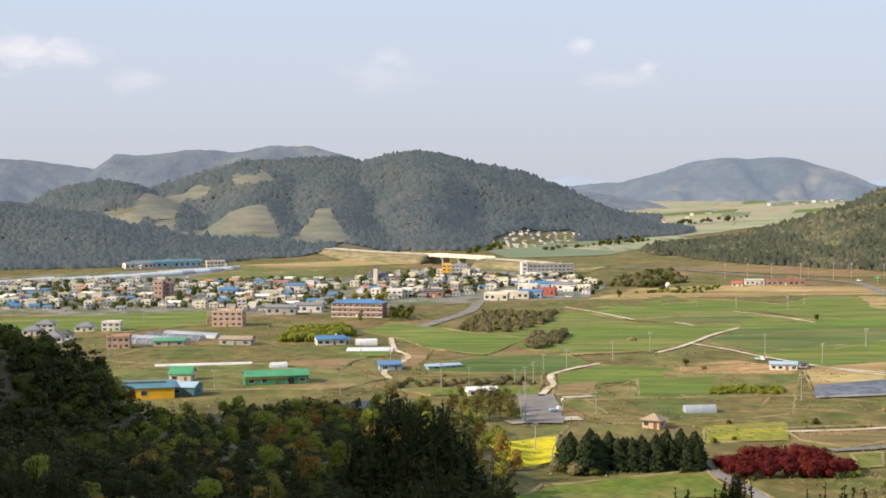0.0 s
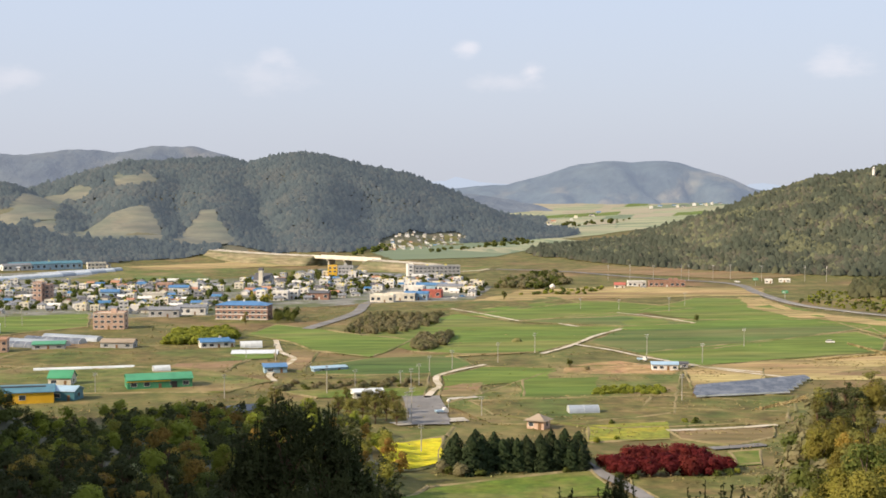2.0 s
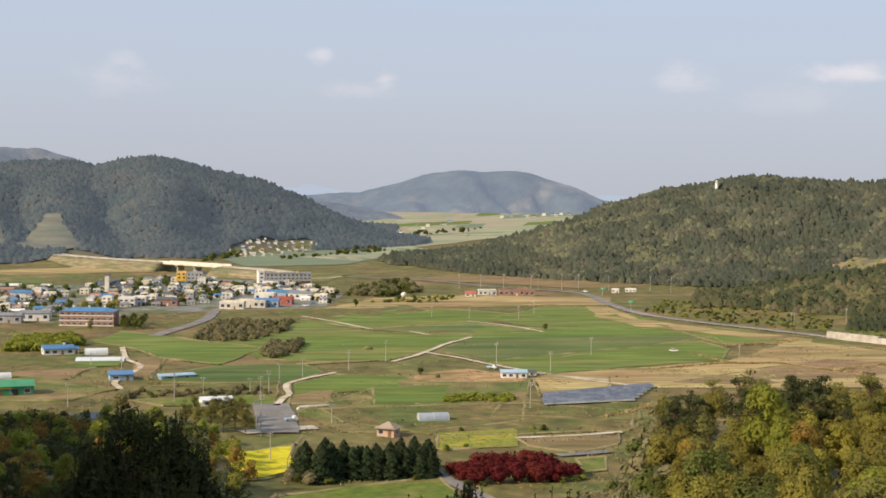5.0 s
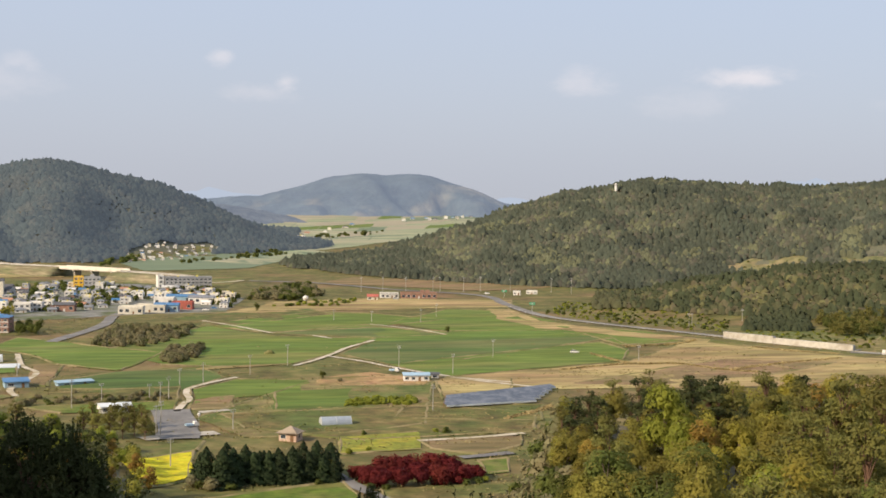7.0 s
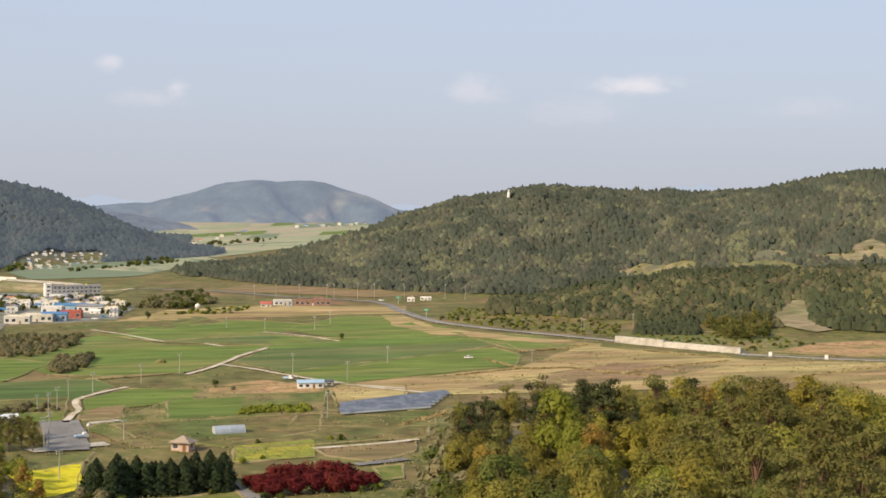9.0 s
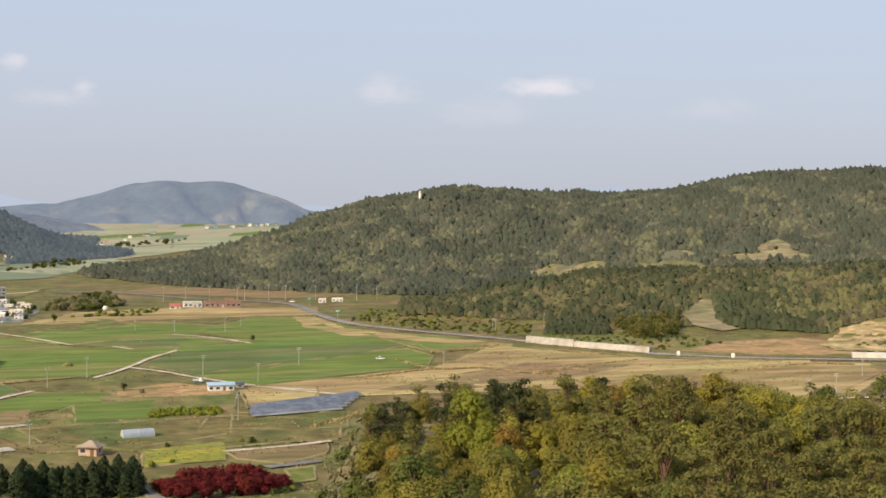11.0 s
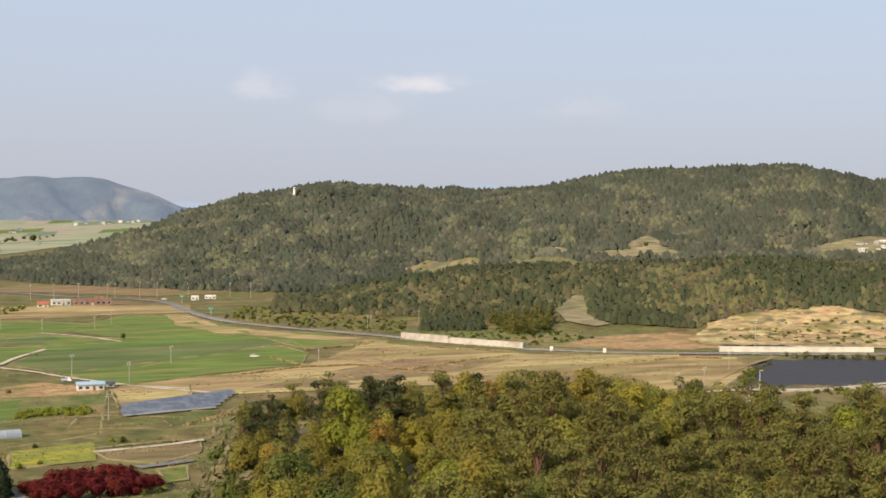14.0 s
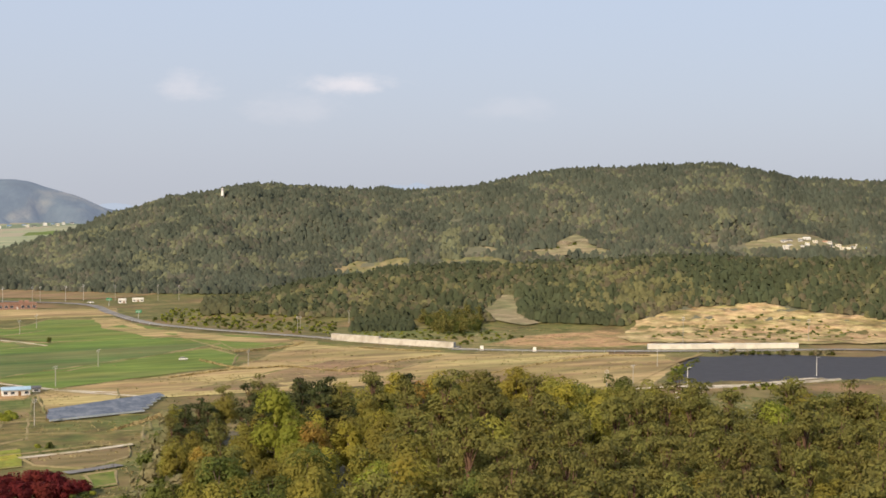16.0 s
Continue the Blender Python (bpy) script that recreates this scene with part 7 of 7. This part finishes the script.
# ---- the pines close below the camera ----
def shoot_pine(name, label, place, R, H, base, seed, shoots, material):
    """A dense bushy pine: limbs, pads of needle shoots, and upright candles at the tips."""
    r = np.random.RandomState(seed)
    pads = 44
    h = np.sort(r.uniform(0.0, 1.0, pads))
    a = r.uniform(0, 6.28, pads)
    q = R * np.sqrt(1.02 - h ** 2.4) * r.uniform(0.35, 1.0, pads)
    C = np.stack([q * np.cos(a), q * np.sin(a), base + h * H * 0.93], -1)
    rad = R * r.uniform(0.14, 0.32, pads)
    k = r.choice(pads, shoots, p=rad ** 2 / (rad ** 2).sum())
    d = r.normal(size=(shoots, 3))
    d[:, 2] = d[:, 2] * 0.6 + 0.35
    d /= np.linalg.norm(d, axis=1)[:, None]
    P = C[k] + d * rad[k][:, None] * r.uniform(0.4, 1.15, (shoots, 1)) * np.array([1, 1, 0.75])
    way = d + np.array([0, 0, 0.7]) + r.normal(size=(shoots, 3)) * 0.25
    way /= np.linalg.norm(way, axis=1)[:, None]
    V, F = [], []
    m = 0
    for j in range(4):
        # needles fan out round each shoot
        side = np.cross(way, r.normal(size=(shoots, 3)))
        side /= np.linalg.norm(side, axis=1)[:, None]
        n_way = way * 0.75 + side * 0.75
        L = r.uniform(0.16, 0.32, (shoots, 1))
        wid = np.cross(n_way, side)
        wid /= np.linalg.norm(wid, axis=1)[:, None] + 1e-9
        v = np.stack([P - wid * 0.03, P + n_way * L * 0.5 - wid * 0.055, P + n_way * L, P + n_way * L * 0.5 + wid * 0.055], 1)
        V.append(v.reshape(-1, 3))
        F.append(np.arange(shoots * 4).reshape(-1, 4) + m)
        m += shoots * 4
    crown = mesh_of("crown", np.concatenate(V), np.concatenate(F), M[material], True)
    ends = [*C]
    candles = []
    for _ in range(90):
        c = C[r.randint(pads // 2, pads)] if r.uniform() < 0.6 else C[r.randint(pads)]
        s = c + np.array([r.uniform(-.5, .5), r.uniform(-.5, .5), 0.2])
        tip = s + np.array([r.uniform(-.25, .25), r.uniform(-.25, .25), r.uniform(0.6, 1.7)])
        candles.append((s, tip))
    base_ob = tagged(new(name), label, "tree", "dark pines close by")
    for nm, me in (("trunk", trunk_mesh("trunk", seed, base + H * 0.85, 0.16, ends, M["red_bark"])), ("crown", crown)):
        ob = new(nm, me)
        ob.parent = base_ob
    parts = []
    for s, tip in candles:
        n = 20
        t = r.uniform(0.15, 1.0, n)[:, None]
        P2 = s + (tip - s) * t
        o = r.normal(size=(n, 3)) * 0.7 + np.array([0, 0, 0.8])
        o /= np.linalg.norm(o, axis=1)[:, None]
        wd = np.cross(o, r.normal(size=(n, 3)))
        wd /= np.linalg.norm(wd, axis=1)[:, None]
        L = 0.17
        parts.append((np.stack([P2 - wd * 0.02, P2 + o * L * 0.5 - wd * 0.04, P2 + o * L, P2 + o * L * 0.5 + wd * 0.04], 1).reshape(-1, 3), np.arange(n * 4).reshape(-1, 4)))
        parts.append(tube(s, tip, 0.035, 0.015, 4))
    ob = new("leader_shoot", mesh_of("leader_shoot", *joined(parts), M[material], True))
    ob.parent = base_ob
    base_ob.matrix_basis = pose(*place, height_at(*place) - 0.2, 0, 0, r.uniform(0, 360))
    return base_ob


def near_spot(bearing, away):
    return (away * math.sin(radians(bearing)), away * math.cos(radians(bearing)))


# bearing, distance, top's height over the valley, width
for i, (b, away, top, R) in enumerate(((-1.9, 72, 68.4, 3.2), (-0.2, 70, 68.0, 2.6), (1.0, 70, 66.6, 2.2), (-3.1, 74, 66.0, 2.6), (0.2, 64, 65.8, 2.6), (-1.4, 64, 65.4, 2.8),
                                       (-2.8, 66, 64.2, 2.6), (1.9, 66, 64.4, 1.7), (-5.2, 80, 61.6, 3.0), (-7.6, 86, 60.2, 3.2), (-16.0, 92, 61.5, 3.4), (-18.0, 84, 64.2, 3.4))):
    q = near_spot(b, away)
    g = height_at(*q)
    H = max(3.2, (top - g) * 0.95)
    shoot_pine("pine_tree", "dark bushy pine with upright candles close below", q, R, H, (top - g) - H, 700 + i, 3000, "needle_near")
for i, (b, away, top) in enumerate(((12.0, 58, 66.6), (15.4, 62, 65.4), (16.6, 60, 65.8), (17.7, 60, 65.6), (14.6, 60, 65.0), (10.0, 66, 64.0), (18.8, 64, 65.2))):
    q = near_spot(b, away)
    g = height_at(*q)
    shoot_pine("young_pine", "slim young pine top close below the camera", q, 0.75, max(2.0, (top - g) * 0.9), (top - g) * 0.1, 740 + i, 900, "needle_near")
for b, away in ((-13.0, 150), (-10.2, 170), (-8.0, 190), (-6.9, 200), (-15.0, 160)):
    plant("shoot", *near_spot(b, away), 1.5)

# ---- banks of dry grass between the fields, tufts and furrows ----
def bank_lines(outlines, seed):
    """Low grass banks along the edges of the fields."""
    r = np.random.RandomState(seed)
    parts = []
    for poly in outlines:
        if math.hypot(*poly[0]) > 1000:
            continue
        for (x0, y0), (x1, y1) in zip(poly, poly[1:] + poly[:1]):
            n = max(1, int(math.hypot(x1 - x0, y1 - y0) / 9))
            if r.uniform() < 0.25:
                continue
            t = np.linspace(0, 1, n + 1)
            x, y = x0 + (x1 - x0) * t + r.uniform(-.7, .7, n + 1), y0 + (y1 - y0) * t + r.uniform(-.7, .7, n + 1)
            z = height(x, y)
            d = np.array([y1 - y0, -(x1 - x0)]) / math.hypot(x1 - x0, y1 - y0)
            w = r.uniform(0.35, 1.1, n + 1)
            hgt = r.uniform(0.3, 0.75, n + 1)
            V = np.stack([np.stack([x + d[0] * w, y + d[1] * w, z + 0.05], -1), np.stack([x, y, z + hgt], -1), np.stack([x - d[0] * w, y - d[1] * w, z + 0.05], -1)], 1).reshape(-1, 3)
            parts.append((V, grid_faces(n + 1, 3)))
    return joined(parts)


DRY_LINES = (
    [(256, 660), (260, 617), (281, 614), (294, 590), (307, 579)], [(218, 601), (251, 614), (271, 614)], [(356, 678), (369, 657), (386, 640)],
    [(300, 589), (332, 606), (375, 621)], [(358, 546), (407, 569), (451, 579), (473, 569)], [(286, 690), (322, 700), (340, 716)],
    [(150, 470), (170, 488), (180, 500)],
)


def verge(seed):
    """Long pale grass left standing along old field edges."""
    r = np.random.RandomState(seed)
    parts = []
    for pts in DRY_LINES:
        line = smooth_line(pts, 14)
        n = len(line) * 34
        k = r.randint(0, len(line) - 1, n)
        t = r.uniform(size=(n, 1))
        q = line[k] * (1 - t) + line[k + 1] * t + r.normal(size=(n, 2)) * 0.75
        P = np.concatenate([q, (height(q[:, 0], q[:, 1]) + r.uniform(0.15, 0.75, n))[:, None]], 1)
        parts.append(leaf_quads(P, np.concatenate([r.normal(size=(n, 2)), np.full((n, 1), 0.9)], 1), 0.95, r, lift=0.1))
    return joined(parts)


M["dry_grass"] = mat("long_dry_grass", (0.34, 0.265, 0.12), (0.46, 0.365, 0.18), 0.4, (0.26, 0.20, 0.09), 0.06, bump=0.0, island=0.4, leaf=0.25)
tagged(new("dry_grass", mesh_of("dry_grass", *verge(805), M["dry_grass"], True)), "long pale dry grass along old field edges", "grass", kind="stuff")
strip("straw", "dry grass bank beside the reservoir", 3.0, [(393, 484), (460, 535), (504, 564)], "path")
M["tuft"] = mat("mixed_grass_tufts", (0.24, 0.195, 0.09), (0.33, 0.255, 0.13), 0.4, (0.14, 0.155, 0.05), 0.06, bump=0.0, island=0.5, leaf=0.2)
tagged(new("field_bank", mesh_of("field_bank", *bank_lines(OUTLINES, 801), M["bank"])), "low dry-grass banks between the fields", "field bank", kind="stuff")


def tufts(count, seed):
    """Clumps of weeds and dry grass over the valley floor."""
    r = np.random.RandomState(seed)
    a, d = np.radians(r.uniform(-19, 50, count)), 340 + 560 * r.uniform(0, 1, count) ** 1.3
    X, Y = d * np.sin(a), d * np.cos(a)
    keep = wave(X, Y, 70, 31) + 0.6 * wave(X, Y, 25, 32) > 0.1
    for poly, kind in zip(OUTLINES, KINDS_OF):
        if kind in ("wheat", "wheat_dark", "lawn", "rape"):
            inside = in_poly(X, Y, poly)
            keep &= ~(inside & (r.uniform(size=count) > 0.05))
    X, Y = X[keep], Y[keep]
    Z = height(X, Y)
    keep = Z > -0.3
    X, Y, Z = X[keep], Y[keep], Z[keep]
    n = len(X)
    V, F = [], []
    for j in range(3):
        P = np.stack([X, Y, Z], -1) + r.normal(size=(n, 3)) * np.array([0.6, 0.6, 0]) + np.array([0, 0, 0.35])
        v, f = leaf_quads(P, np.stack([r.normal(size=n), r.normal(size=n), 1.6 + 0 * X], -1), 0.75, r, lift=0.1)
        V.append((v, f))
    return joined(V)


tagged(new("grass_tufts", mesh_of("grass_tufts", *tufts(30000, 802), M["tuft"], True)), "weeds and dry grass tufts over the fields", "grass", kind="stuff")
M["sprout"] = mat("green_crop_tufts", (0.085, 0.15, 0.03), (0.15, 0.22, 0.045), 0.3, (0.18, 0.20, 0.06), 0.05, bump=0.0, island=0.5, leaf=0.2)
